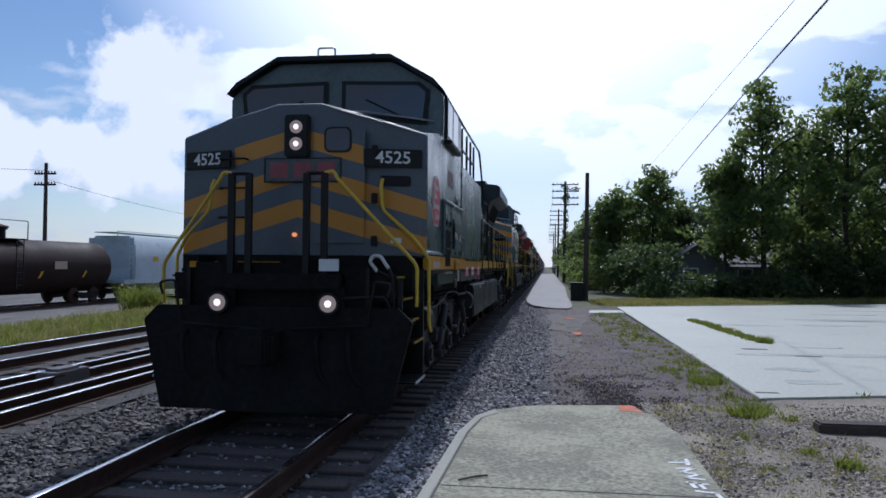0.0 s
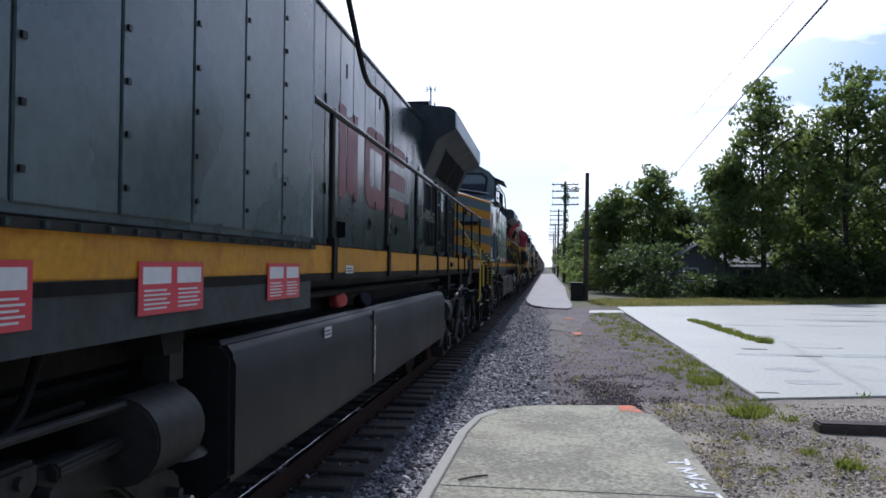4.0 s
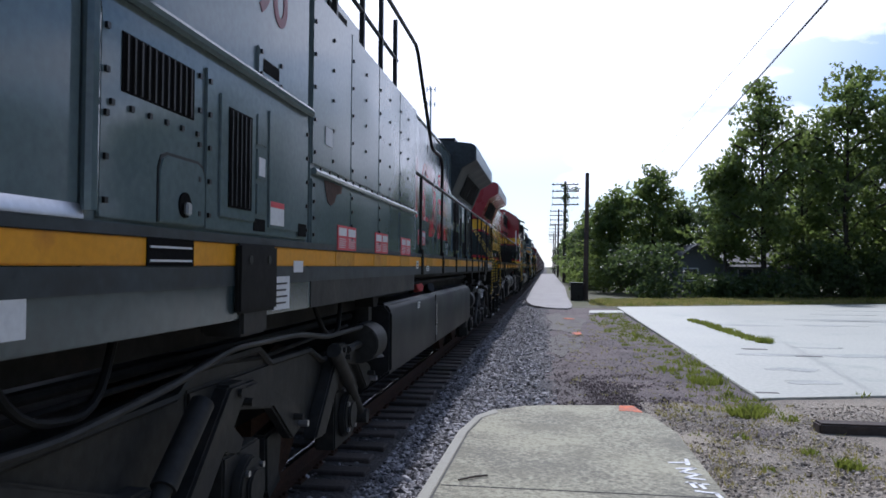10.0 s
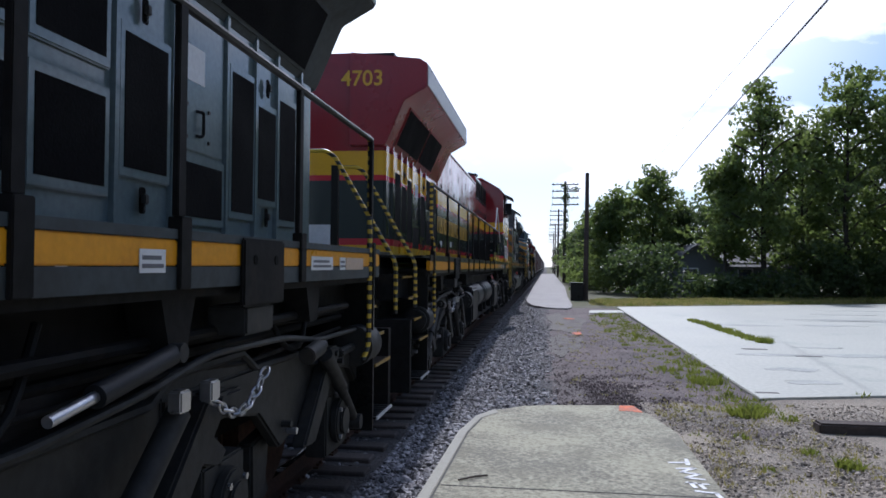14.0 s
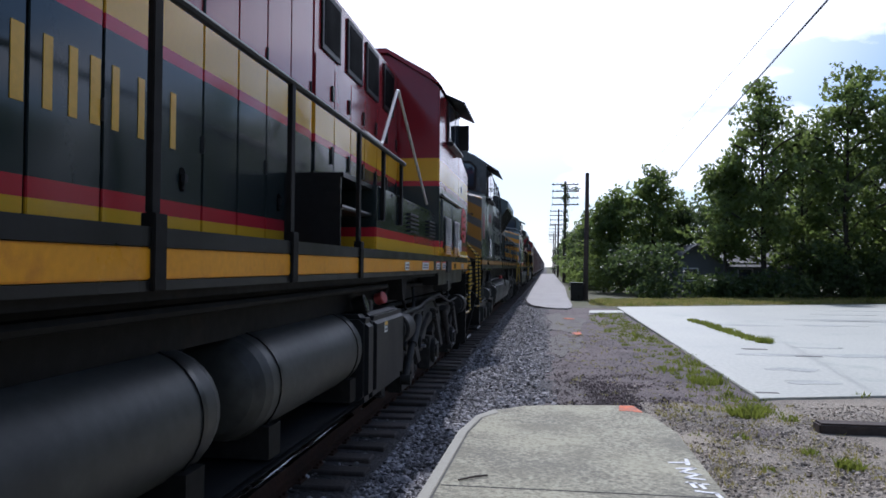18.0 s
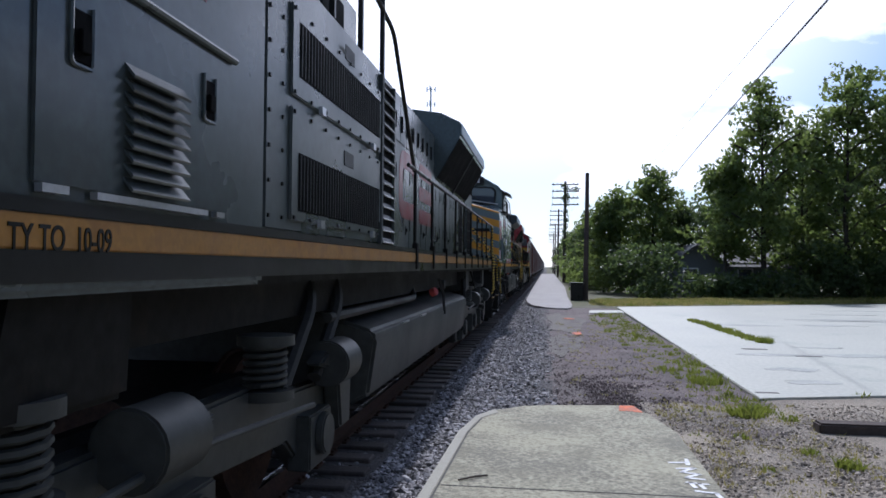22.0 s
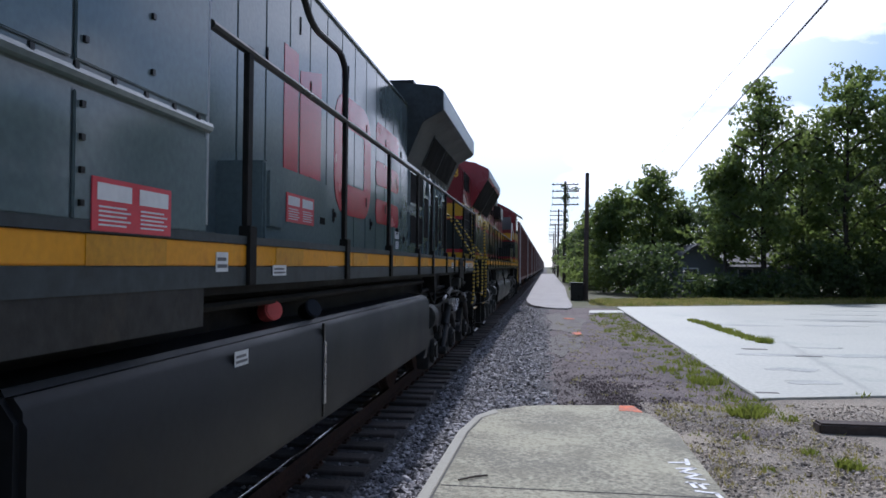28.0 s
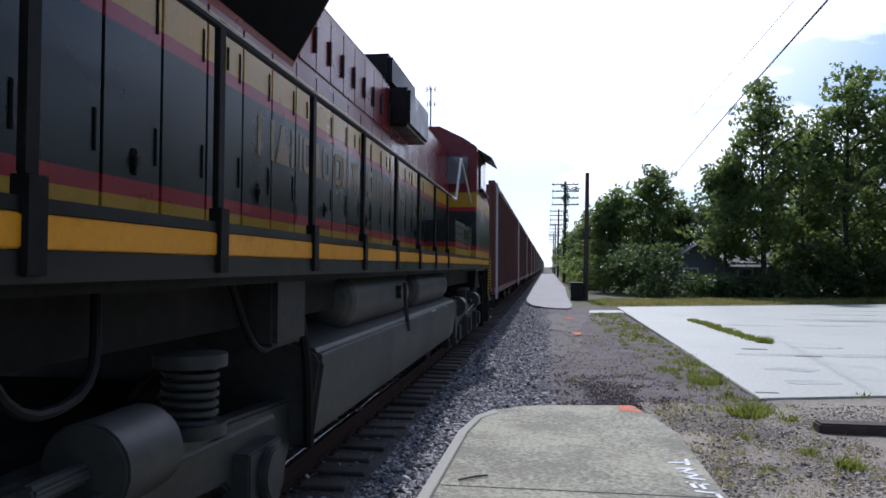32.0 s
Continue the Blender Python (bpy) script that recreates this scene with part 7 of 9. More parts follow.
        part("dark_port", [("b", x + 0.012, x + 0.015, 2.68 + e, 2.83 + e, 1.86, 1.92)], M["mesh"], sp)
        for yy, zz in (((2.88, 2.10), (3.30, 2.08)) if first else ((2.96, 1.90),)):
            lb = part("label", [("b", x + 0.022, x + 0.024, yy, yy + (0.13 if first else 0.2), zz, zz + 0.12)], M["stick"], ap)
            part("label_head", [("b", x + 0.024, x + 0.025, yy, yy + (0.13 if first else 0.2), zz + 0.09, zz + 0.12)], M["placard"], lb)
        sl = part("slot_frame", [("b", x, x + 0.014, 2.80, 3.14, 2.61, 2.77)], cab_m, r, "", 0.004)
        part("vent_slot", [("b", x + 0.014, x + 0.017, 2.86, 3.08, 2.655, 2.72)], M["mesh"], sl)
        bolts(sl, x + 0.014, [2.83, 3.11], [2.635, 2.745], M["black"])
        jx = (2.66, 3.12) if first else (2.55, 3.03)
        jb = part("jacking_block", [("b", SW, SW + 0.03, jx[0], jx[1], 1.632 if first else 1.47, 1.795)], M["sill"] if first else M["under"], r, "", 0.012)
        for yy in (jx[0] + 0.12, jx[1] - 0.12):
            part("bolt_hole", [("c", (SW + 0.03, yy, 1.72), (SW + 0.033, yy, 1.72), 0.022, 12)], M["black"], jb)
        part("jack_pad", [("b", SW - 0.2, SW + 0.01, jx[0] + 0.08, jx[1] - 0.08, 1.36, 1.50)], M["truckgrey"], r, "", 0.015)
        nt = part("info_plate", [("b", SW + 0.001, SW + 0.005, jx[1] + 0.02, jx[1] + 0.26, 1.46, 1.635)], M["stick"] if not first else M["tan"], r, "pale paper notice")
        for k in range(4):
            part("text_line", [("b", SW + 0.005, SW + 0.006, jx[1] + 0.04, jx[1] + 0.20 + 0.02 * (k % 2), 1.49 + 0.034 * k, 1.50 + 0.034 * k)], M["tank"], nt)
        if not first:
            part("hood_notice", [("b", CW + 0.014, CW + 0.017, 3.94, 4.10, 2.465, 2.58)], M["stick"], r, "pale paper notice")
            part("sill_plate", [("b", SW + 0.001, SW + 0.005, 3.36, 3.52, 1.655, 1.72)], M["stick"], r)
            part("skirt_notice", [("b", CW + 0.005, CW + 0.009, 0.98, 1.16, 1.49, 1.61)], M["stick"], r, "pale paper notice")
            part("chipped_paint", [("p", "x", [(3.92, 2.235), (4.35, 2.235), (4.33, 2.185), (4.21, 2.17), (4.16, 2.11), (4.08, 2.085), (4.00, 2.10), (3.95, 2.18)], CW + 0.014, CW + 0.0155)], M["rust"], r, "patch of chipped paint")
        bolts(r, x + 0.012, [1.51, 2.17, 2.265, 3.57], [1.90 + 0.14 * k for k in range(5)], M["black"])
    else:
        for a, b in ((2.58, 3.24), (1.50, 2.21)):
            lf = part("louvre_door", [("b", x, x + 0.02, a - 0.14, b + 0.16, 1.86, 2.60)], BELLE, r, "", 0.008)
            part("louvre_field", [("b", x + 0.018, x + 0.023, a, b, 1.855, 2.385)], M["mesh"], lf)
            for k in range(17):
                z = 1.858 + 0.031 * k
                part("louvre", [("l", [(x + 0.022, a, z + 0.021), (x + 0.022, b, z + 0.021), (x + 0.040, b, z), (x + 0.040, a, z)], [(x + 0.022, a, z + 0.026), (x + 0.022, b, z + 0.026), (x + 0.044, b, z + 0.004), (x + 0.044, a, z + 0.004)])], M["sill_new"] if k < 4 else M["grey_old"], lf)
                # steel lip puts the sky's glint on each slat into the material
                part("louvre_lip", [("t", [(x + 0.042, a, z + 0.002), (x + 0.042, b, z + 0.002)], 0.0045, 6)], M["sill_new"] if k < 4 else M["steel"], lf, "" if k < 4 else "bright steel edge")
            for yy in (a - 0.09, b + 0.10):
                part("door_port", [("c", (x + 0.018, yy, 1.97), (x + 0.028, yy, 1.97), 0.045, 14)], M["mesh"], lf)
            part("door_hinge", [("b", x + 0.02, x + 0.05, a - 0.12, a + 0.14, 1.835, 1.87), ("b", x + 0.02, x + 0.05, b - 0.14, b + 0.14, 1.835, 1.87)], M["sill"], lf, "", 0.008)
        part("info_plate", [("b", x + 0.002, x + 0.006, 0.96, 1.26, 1.93, 2.12)], M["stick"], r, "pale notice")
        part("cab_gutter", [("t", [(x + 0.03, 1.30, 2.64), (x + 0.03, 3.6, 2.64)], 0.024, 8)], BELLE, r)
        part("rust_patch", [("c", (x, 1.02, 2.96), (x + 0.003, 1.02, 2.96), 0.06, 9)], M["rust"], r, "small rust patch")
        part("jacking_block", [("b", SW, SW + 0.03, 2.54, 3.0, 1.60, 1.775)], M["truckgrey"], r, "", 0.012)
        for ya, yb in ((2.46, 2.54), (3.47, 3.63), (3.98, 4.14)):
            part("bare_sill", [("b", SW, SW + 0.003, ya, yb, 1.637, 1.759)], M["black"], r, "unpainted stretch of the band")
        part("jack_pad", [("b", SW - 0.2, SW + 0.01, 2.50, 2.82, 1.34, 1.50)], M["truckgrey"], r, "", 0.015)
    # emblem and flag
    if belle:
        octagon(r, CW + 0.002, 0.63, 2.38, 0.68, 0.60, M["placard"], M["redp"], M["redp"])
    else:
        if first:
            octagon(r, CW + 0.002, 0.78, 2.52, 0.66, 0.63, M["placard"], M["handw"], M["handw"])
        else:
            octagon(r, CW + 0.002, 0.71, 2.81, 0.68, 0.60, M["placard"], M["handw"], M["handw"])
        writing("number_decal", number, 0.33 if first else 0.42, facing_side(CW + 0.002, 2.25 if first else 2.78, 2.95 if first else 3.09), M["redfade"], r, 0.002, 1.1, "faded red number")
        if not first:
            fg = part("flag_decal", [("b", CW + 0.002, CW + 0.005, 0.20, 0.72, 1.92, 2.20)], M["white"], r, "small painted striped flag")
            part("flag_canton", [("b", CW + 0.005, CW + 0.007, 0.20, 0.44, 2.06, 2.20)], M["flagblue"], fg)
            for k in range(4):
                part("flag_stripe", [("b", CW + 0.005, CW + 0.007, 0.20 if k < 2 else 0.44, 0.72, 1.935 + 0.072 * k, 1.968 + 0.072 * k)], M["flagred"], fg)
    # full-width electrical cabinet behind the cab
    if not belle:
        part("inverter_cabinet", [("b", -HW, CW, 3.65, 7.34, 1.44, 3.40)], cab_m, r, "full-width equipment cabinet", 0.02)
        if first:
            for k in range(7):
                a = 3.67 + k * 0.52
                cp = part("cabinet_panel", [("b", CW, CW + 0.012, a + 0.008, a + 0.512, 1.86, 3.37)], cab_m, r, "", 0.004)
                bolts(cp, CW + 0.012, [a + 0.035], [1.95 + 0.18 * j for j in range(8)], M["black"])
            part("cabinet_skirt", [("b", CW, CW + 0.006, 3.70, 7.32, 1.44, 1.63)], M["grey_dark"], r)
            part("cabinet_gutter", [("b", SW, SW + 0.02, 4.30, 7.34, 1.79, 1.82)], M["black"], r)
            bolts(r, SW + 0.02, [4.35 + 0.16 * k for k in range(19)], [1.805], M["grey_old"])
            for y, z in ((3.95, 2.55), (4.42, 2.48)):
                part("label", [("b", CW + 0.012, CW + 0.015, y, y + 0.14, z, z + 0.17)], M["tan"], r)
            for y in (4.30, 5.35, 6.58):
                placard_pair(r, SW + 0.003, y, 1.515, 0.50, 0.19)
        else:
            for k in range(4):
                a = 3.67 + k * 0.915
                cp = part("cabinet_panel", [("b", CW, CW + 0.012, a + 0.01, a + 0.905, 2.31, 3.37)], cab_m, r, "", 0.004)
                bolts(cp, CW + 0.012, [a + 0.05, a + 0.45], [2.38 + 0.2 * j for j in range(5)], M["black"])
                cp = part("cabinet_panel", [("b", CW, CW + 0.012, a + 0.01, a + 0.905, 1.83, 2.22)], cab_m, r, "", 0.004)
                bolts(cp, CW + 0.012, [a + 0.04], [1.88, 1.98, 2.08, 2.18], M["black"])
            part("cabinet_gutter", [("t", [(CW + 0.014, 3.70, 2.265), (CW + 0.014, 7.33, 2.265)], 0.022, 8)], cab_m, r)
            bolts(r, CW + 0.024, [3.8 + 0.2 * k for k in range(18)], [2.285], M["black"])
            part("cabinet_skirt", [("b", CW, CW + 0.006, 3.70, 7.32, 1.44, 1.63)], M["truckgrey"], r)
            for y in (4.24, 5.38, 6.51):
                placard_pair(r, CW + 0.014, y, 1.80, 0.50, 0.17)
                part("band_patch", [("b", SW, SW + 0.003, y - 0.02, y + 0.48, 1.692, 1.788)], M["sill"], r, "dull reflective patch on the band")
            for y in (0.25, 8.15, 9.75, 11.3, 12.85):
                part("band_patch", [("b", SW, SW + 0.003, y, y + 0.45, 1.692, 1.788)], M["sill"], r, "dull reflective patch on the band")
        part("cabinet_corner", [("t", [(CW + 0.004, 7.335, 1.86), (CW + 0.004, 7.335, 3.38)], 0.008, 8)], M["steel"], r, "worn bright corner edge")
        part("upper_equipment", [("b", -HW, HW, 3.65, 7.34, 3.40, 4.22)], M["grey"], r, "", 0.03)
        for a in (4.2, 5.0, 5.9):
            part("dark_grille", [("b", HW, HW + 0.02, a, a + 0.62, 3.62, 4.1)], M["mesh"], r)
        part("lifting_eye", [("c", (1.1, 5.6, 3.62), (1.16, 5.6, 3.62), 0.06, 12), ("b", 1.08, 1.18, 5.55, 5.65, 3.45, 3.6)], M["black"], r)
        z0, z1 = 3.45, 4.12
        rr = [(1.44, 3.70, 4.00), (1.44, 3.73, 4.20), (1.45, 7.80, 4.20), (1.47, 8.88, 3.19), (1.49, 9.50, 3.19), (1.51, 9.57, 3.08), (1.51, 9.57, 2.72)]
        part("cabinet_rail", [("t", arc_pts(rr, 0.15), 0.022, 8)], M["black"], r)
        part("cabinet_rail", [("t", [(1.44, 3.70, 3.76), (1.44, 6.7, 3.74)], 0.018, 8)], M["black"], r)
        for y in (4.45, 5.25, 5.95, 6.6):
            part("cabinet_rail_post", [("b", 1.42, 1.46, y - 0.02, y + 0.02, 3.40, 4.12)], M["black"], r)
    else:
        part("upper_equipment", [("b", -HW, HW, 3.65, 7.34, 1.81, 4.24)], cab_m, r, "", 0.03)
        for a in (3.95, 4.85, 5.65, 6.52):
            gr = part("grille_frame", [("b", HW, HW + 0.02, a, a + 0.62, 3.60, 4.16)], M["tank"], r, "", 0.01)
            part("dark_grille", [("b", HW + 0.018, HW + 0.024, a + 0.06, a + 0.56, 3.66, 4.10)], M["mesh"], gr)
        for k in range(6):
            a = 3.72 + k * 0.60
            hp = part("hood_panel", [("b", HW, HW + 0.014, a + 0.01, a + 0.59, 2.50, 3.52)], cab_m, r, "", 0.005)
            part("latch", [("b", HW + 0.014, HW + 0.03, a + 0.06, a + 0.11, 2.62, 2.78)], M["black"], hp)
            part("latch", [("b", HW + 0.014, HW + 0.03, a + 0.06, a + 0.11, 3.20, 3.34)], M["black"], hp)
        bx = part("battery_box", [("b", HW, 1.46, 3.65, 7.10, 1.82, 2.40)], BELLE, r, "low battery box beside the cab", 0.012)
        for a in (3.74, 5.06):
            for k in range(5):
                part("louvre", [("b", 1.46, 1.49, a, a + 0.5, 2.06 + 0.045 * k, 2.08 + 0.045 * k)], M["tank"], bx)
        bolts(r, 1.46, [3.75 + 0.3 * k for k in range(11)], [2.36], M["black"])
        rc = part("tool_shelf", [("b", HW, 1.40, 7.10, 8.05, 2.12, 2.135)], M["black"], r, "open shelf beside the battery box")
        part("shelf_bar", [("t", [(1.40, 7.10, 2.14), (1.40, 8.05, 2.14)], 0.016, 6)], M["black"], rc)
        part("shelf_top", [("b", HW, 1.42, 7.10, 8.05, 2.36, 2.395), ("b", HW, 1.40, 8.03, 8.06, 1.83, 2.36)], M["black"], rc)
        for y in (6.07, 6.91):
            part("box_post", [("b", 1.462, 1.492, y - 0.03, y + 0.03, 2.10, 2.74)], M["under"], r, "", 0.004)
        part("box_rail", [("t", [(1.50, 6.02, 2.72), (1.51, 7.60, 2.72)], 0.021, 8)], M["tank"], r)
        part("cab_grab_rail", [("t", arc_pts([(1.5, 7.75, 2.75), (1.5, 7.1, 2.75), (1.5, 6.4, 3.40), (1.46, 4.3, 2.46)], 0.05), 0.016, 8)], M["handw"], r)
    # long hood
    HR = 19.36
    hsec = [(-HW, 1.815), (-HW, 4.02), (-0.6, 4.36), (0.6, 4.36), (HW, 4.02), (HW, 1.815)]
    part("long_hood", [("l", [(x, 7.34, z) for x, z in hsec], [(x, HR, z) for x, z in hsec])], body, r, "", 0.03)
    hood_doors(r, 7.45, 14.95, 15, 1.88, 3.94, body)
    part("rain_strip", [("b", HW, HW + 0.025, 7.4, 15.0, 3.975, 4.0)], body, r)
    if not belle:
        if first:
            big_marks(r, HW + 0.0165, 9.92, 2.35, 0.90, M["redfade"], 0.757)
        else:
            big_marks(r, HW + 0.0165, 9.82, 2.19, 1.18, M["redp"])
        if not first:
            cb = part("control_cabinet", [("b", HW, HW + 0.32, 8.66, 9.97, 1.83, 2.32)], M["grey"], r, "grey cabinet on the walkway", 0.015)
            part("cabinet_door", [("b", HW + 0.32, HW + 0.335, 8.70, 8.94, 1.92, 2.27)], M["grey"], cb, "", 0.01)
            placard_pair(cb, HW + 0.322, 9.03, 1.975, 0.58, 0.19)
            part("cabinet_slot", [("b", HW + 0.32, HW + 0.324, 9.78, 9.90, 2.0, 2.05)], M["mesh"], cb)
        else:
            part("air_scoop", [("l", [(HW + 0.016, 9.88, 1.95), (HW + 0.016, 9.88, 2.11), (HW + 0.016, 10.19, 2.07), (HW + 0.016, 10.19, 2.05)], [(HW + 0.10, 9.88, 1.96), (HW + 0.10, 9.88, 2.10), (HW + 0.03, 10.17, 2.07), (HW + 0.03, 10.17, 2.05)])], M["black"], r, "dark wedge-shaped scoop")
        if first:
            w_, xw = 0.028, HW + 0.0165
            for kind, a, b, za, zb in (("o", 13.37, 13.47, 2.46, 2.57), ("o", 13.50, 13.60, 2.46, 2.57), ("i", 13.82, 13.88, 2.40, 2.78), ("i", 14.05, 14.11, 2.40, 2.78), ("i", 14.18, 14.22, 2.45, 2.66), ("i", 14.28, 14.32, 2.45, 2.66), ("i", 14.39, 14.43, 2.45, 2.66), ("o", 14.47, 14.62, 2.45, 2.66), ("o", 14.66, 14.81, 2.45, 2.66)):
                q = w_ * min(1.0, (b - a) / 0.14)
                if kind == "o":
                    m_ = (a + b) / 2
                    sh = [("r", bent([(m_, zb - q), (b - q, zb - q), (b - q, za + q), (a + q, za + q), (a + q, zb - q), (m_, zb - q)], 0.06)[:-1], q, xw, xw + 0.003, True)]
                else:
                    sh = [("b", xw, xw + 0.003, a, b, za, zb)]
                part("lettering_shape", sh, M["inkfade"], r, "faded black lettering shape")
            part("sill_bracket_plate", [("b", SW, SW + 0.03, 14.0, 14.24, 1.68, 1.75)], M["black"], r, "", 0.008)
            part("bracket_edge", [("b", SW + 0.028, SW + 0.034, 14.0, 14.24, 1.675, 1.69)], M["steel"], r)
        plate(r, "walkway_label", 8.10, 1.64, 0.20, 0.055, M["stick"])
        for a, w, z, h in ((14.10, 0.26, 2.05, 0.095), (14.15, 0.19, 1.915, 0.10)):
            hl_ = part("hood_label", [("b", HW + 0.017, HW + 0.020, a, a + w, z, z + h)], M["stick"], r)
            for k in range(3):
                part("text_line", [("b", HW + 0.020, HW + 0.021, a + 0.02, a + w - 0.03 - 0.02 * (k % 2), z + 0.018 + 0.026 * k, z + 0.026 + 0.026 * k)], M["lineink"], hl_)
    else:
        name_bars(r, M["yelp"])
        for a, z in ((12.86, 2.08), (14.34, 2.05)):
            part("hood_label", [("b", HW + 0.017, HW + 0.021, a, a + 0.2, z, z + 0.11)], M["stick"], r)
    # radiator section
    for a, b, z0, z1 in ((15.20, 15.66, 2.62, 3.05), (15.20, 15.66, 2.03, 2.43), (15.82, 16.29, 2.62, 3.10), (15.82, 16.29, 2.04, 2.44), (16.45, 16.85, 2.15, 2.79), (17.03, 17.53, 1.96, 2.26), (17.68, 18.02, 2.03, 2.91), (18.12, 18.44, 2.15, 2.78), (18.54, 18.88, 2.03, 2.91)):
        fr = part("vent_frame", [("b", HW, HW + 0.022, a - 0.045, b + 0.045, z0 - 0.05, z1 + 0.05)], body, r, "", 0.008)
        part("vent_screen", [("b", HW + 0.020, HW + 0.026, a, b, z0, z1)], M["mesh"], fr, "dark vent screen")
    part("flat_panel", [("b", HW, HW + 0.012, 17.0, 17.56, 2.33, 3.1)], body, r, "", 0.005)
    part("panel_tag", [("b", HW + 0.012, HW + 0.015, 17.06, 17.3, 2.72, 2.92)], M["stick"], r)
    part("panel_handle", [("t", arc_pts([(HW + 0.012, 17.2, 2.42), (HW + 0.04, 17.24, 2.42), (HW + 0.04, 17.24, 2.56), (HW + 0.012, 17.2, 2.56)], 0.03), 0.01, 6)], M["black"], r)
    bolts(r, HW + 0.012, [17.08, 17.36], [2.40, 2.58], M["black"])
    for a in (16.36, 16.90, 17.58, 18.05, 18.47, 19.0):
        part("post_strip", [("b", HW, HW + 0.03, a, a + 0.035, 1.86, 3.3)], body, r)
    for y, z in ((14.62, 1.98), (16.58, 1.93), (16.58, 2.86), (18.24, 1.95), (18.24, 2.86)):
        pocket_latch(r, HW + 0.022, y, z)
    ww, y0, y1 = 1.475, 14.92, 19.45
    # wings of the grey ones take a darker grey than the hood
    wm = TOPRED if belle else M["grey_dark"]
    wsec = [(0.50, 3.18), (HW, 3.18), (0.98, 3.24), (1.19, 3.73), (ww, 3.89), (ww, 4.18), (1.38, 4.24), (0.50, 4.34)]
    for sx in (1, -1):
        wing = part("radiator_wing", [("l", [(sx * a, y0, b) for a, b in wsec], [(sx * a, y1, b) for a, b in wsec])], wm, r, "flared radiator wing", 0.012)
        # the light on the wing's edge is put into a pale colour
        part("wing_face", [("b", min(sx * ww, sx * (ww + 0.012)), max(sx * ww, sx * (ww + 0.012)), y0 + 0.02, y1 - 0.02, 3.905, 4.17)], M["hopper"] if not belle else M["stick"], wing, "wing edge, its brightness painted in pale", 0.004)
        for k in range(12):
            part("rim_bolt", [("b", min(sx * (ww + 0.01), sx * (ww + 0.02)), max(sx * (ww + 0.01), sx * (ww + 0.02)), y0 + 0.3 + 0.36 * k, y0 + 0.32 + 0.36 * k, 4.13, 4.15)], M["tank"], wing)

        def on(t, y):
            return Vector((sx * (0.98 + 0.21 * t + 0.004), y, 3.24 + 0.49 * t - 0.003))
        for a, b in ((16.08, 17.34), (17.42, 18.98)):
            fr = part("screen_frame", [("l", [on(0.0, a - 0.04), on(0.0, b + 0.04), on(1.0, b + 0.04), on(1.0, a - 0.04)], [p + Vector((sx * 0.010, 0, -0.005)) for p in (on(0.0, a - 0.04), on(0.0, b + 0.04), on(1.0, b + 0.04), on(1.0, a - 0.04))])], wm, wing)
            part("radiator_screen", [("l", [on(0.05, a), on(0.05, b), on(0.94, b), on(0.94, a)], [p + Vector((sx * 0.016, 0, -0.008)) for p in (on(0.05, a), on(0.05, b), on(0.94, b), on(0.94, a))])], M["mesh"], fr, "dark radiator screen")
    part("radiator_fan_deck", [("b", -1.0, 1.0, 15.2, HR - 0.2, 4.30, 4.40)], M["black"], r)
    part("exhaust_stack", [("b", -0.35, 0.35, 12.6, 13.6, 4.34, 4.55)], M["black"], r)
    # rear end face
    for z in (2.1, 2.45, 2.8, 3.15):
        part("rear_rung", [("t", arc_pts([(-0.55, HR, z), (-0.55, HR + 0.08, z), (-0.2, HR + 0.08, z), (-0.2, HR, z)], 0.02), 0.012, 6)], M["black"], r)
    if flip:
        writing("rear_number", number, 0.27, facing_front(0.66, L - y1 - 0.004, 4.00), M["yelp"], r, 0.003, 1.0, "yellow number")
        part("rear_plate", [("b", -0.2, 0.25, HR, HR + 0.012, 1.95, 2.2)], M["stick"], r)
    # handrails
    posts = [7.80, 9.57, 11.1, 12.65, 13.7, 15.0, 15.93, 17.38, 19.2] if not belle else [7.95, 9.5, 11.0, 12.62, 13.88, 14.85, 16.3, 17.7, 19.15]
    side_rails(r, posts, 1.60, 2.72, M["black"] if not belle else M["tank"])
    # tank
    if not belle:
        tsec = [(1.50, 1.26), (1.44, 1.34), (1.2, 1.36), (-1.2, 1.36), (-1.44, 1.34), (-1.50, 1.26), (-1.50, 0.70), (-1.05, 0.38), (1.05, 0.38), (1.50, 0.70)]
        tk = part("fuel_tank", [("l", [(x, 6.26, z) for x, z in tsec], [(x, 13.67, z) for x, z in tsec])], M["tank"], r, "long dark grey fuel tank", 0.025)
        gx = 9.14
        part("tank_seam", [("b", 1.49, 1.508, gx - 0.015, gx + 0.015, 0.72, 1.32)], M["black"], tk)
        part("sight_glass", [("b", 1.505, 1.515, gx - 0.02, gx + 0.02, 0.80, 1.20)], M["steel"], tk)
        part("fuel_cap", [("c", (1.32, 8.56, 1.42), (1.40, 8.50, 1.44), 0.058, 18)], M["redcap"], tk, "red fuel filler cap", 0.008)
        part("fuel_gauge", [("c", (1.36, 9.18, 1.38), (1.44, 9.12, 1.42), 0.062, 18)], M["black"], tk, "", 0.008)
        part("filler_neck", [("t", [(0.95, 8.56, 1.3), (1.33, 8.56, 1.425)], 0.045, 8)], M["under"], tk)
        plate(tk, "tank_label", 7.7, 1.22, 0.16, 0.07, M["stick"], 1.502)
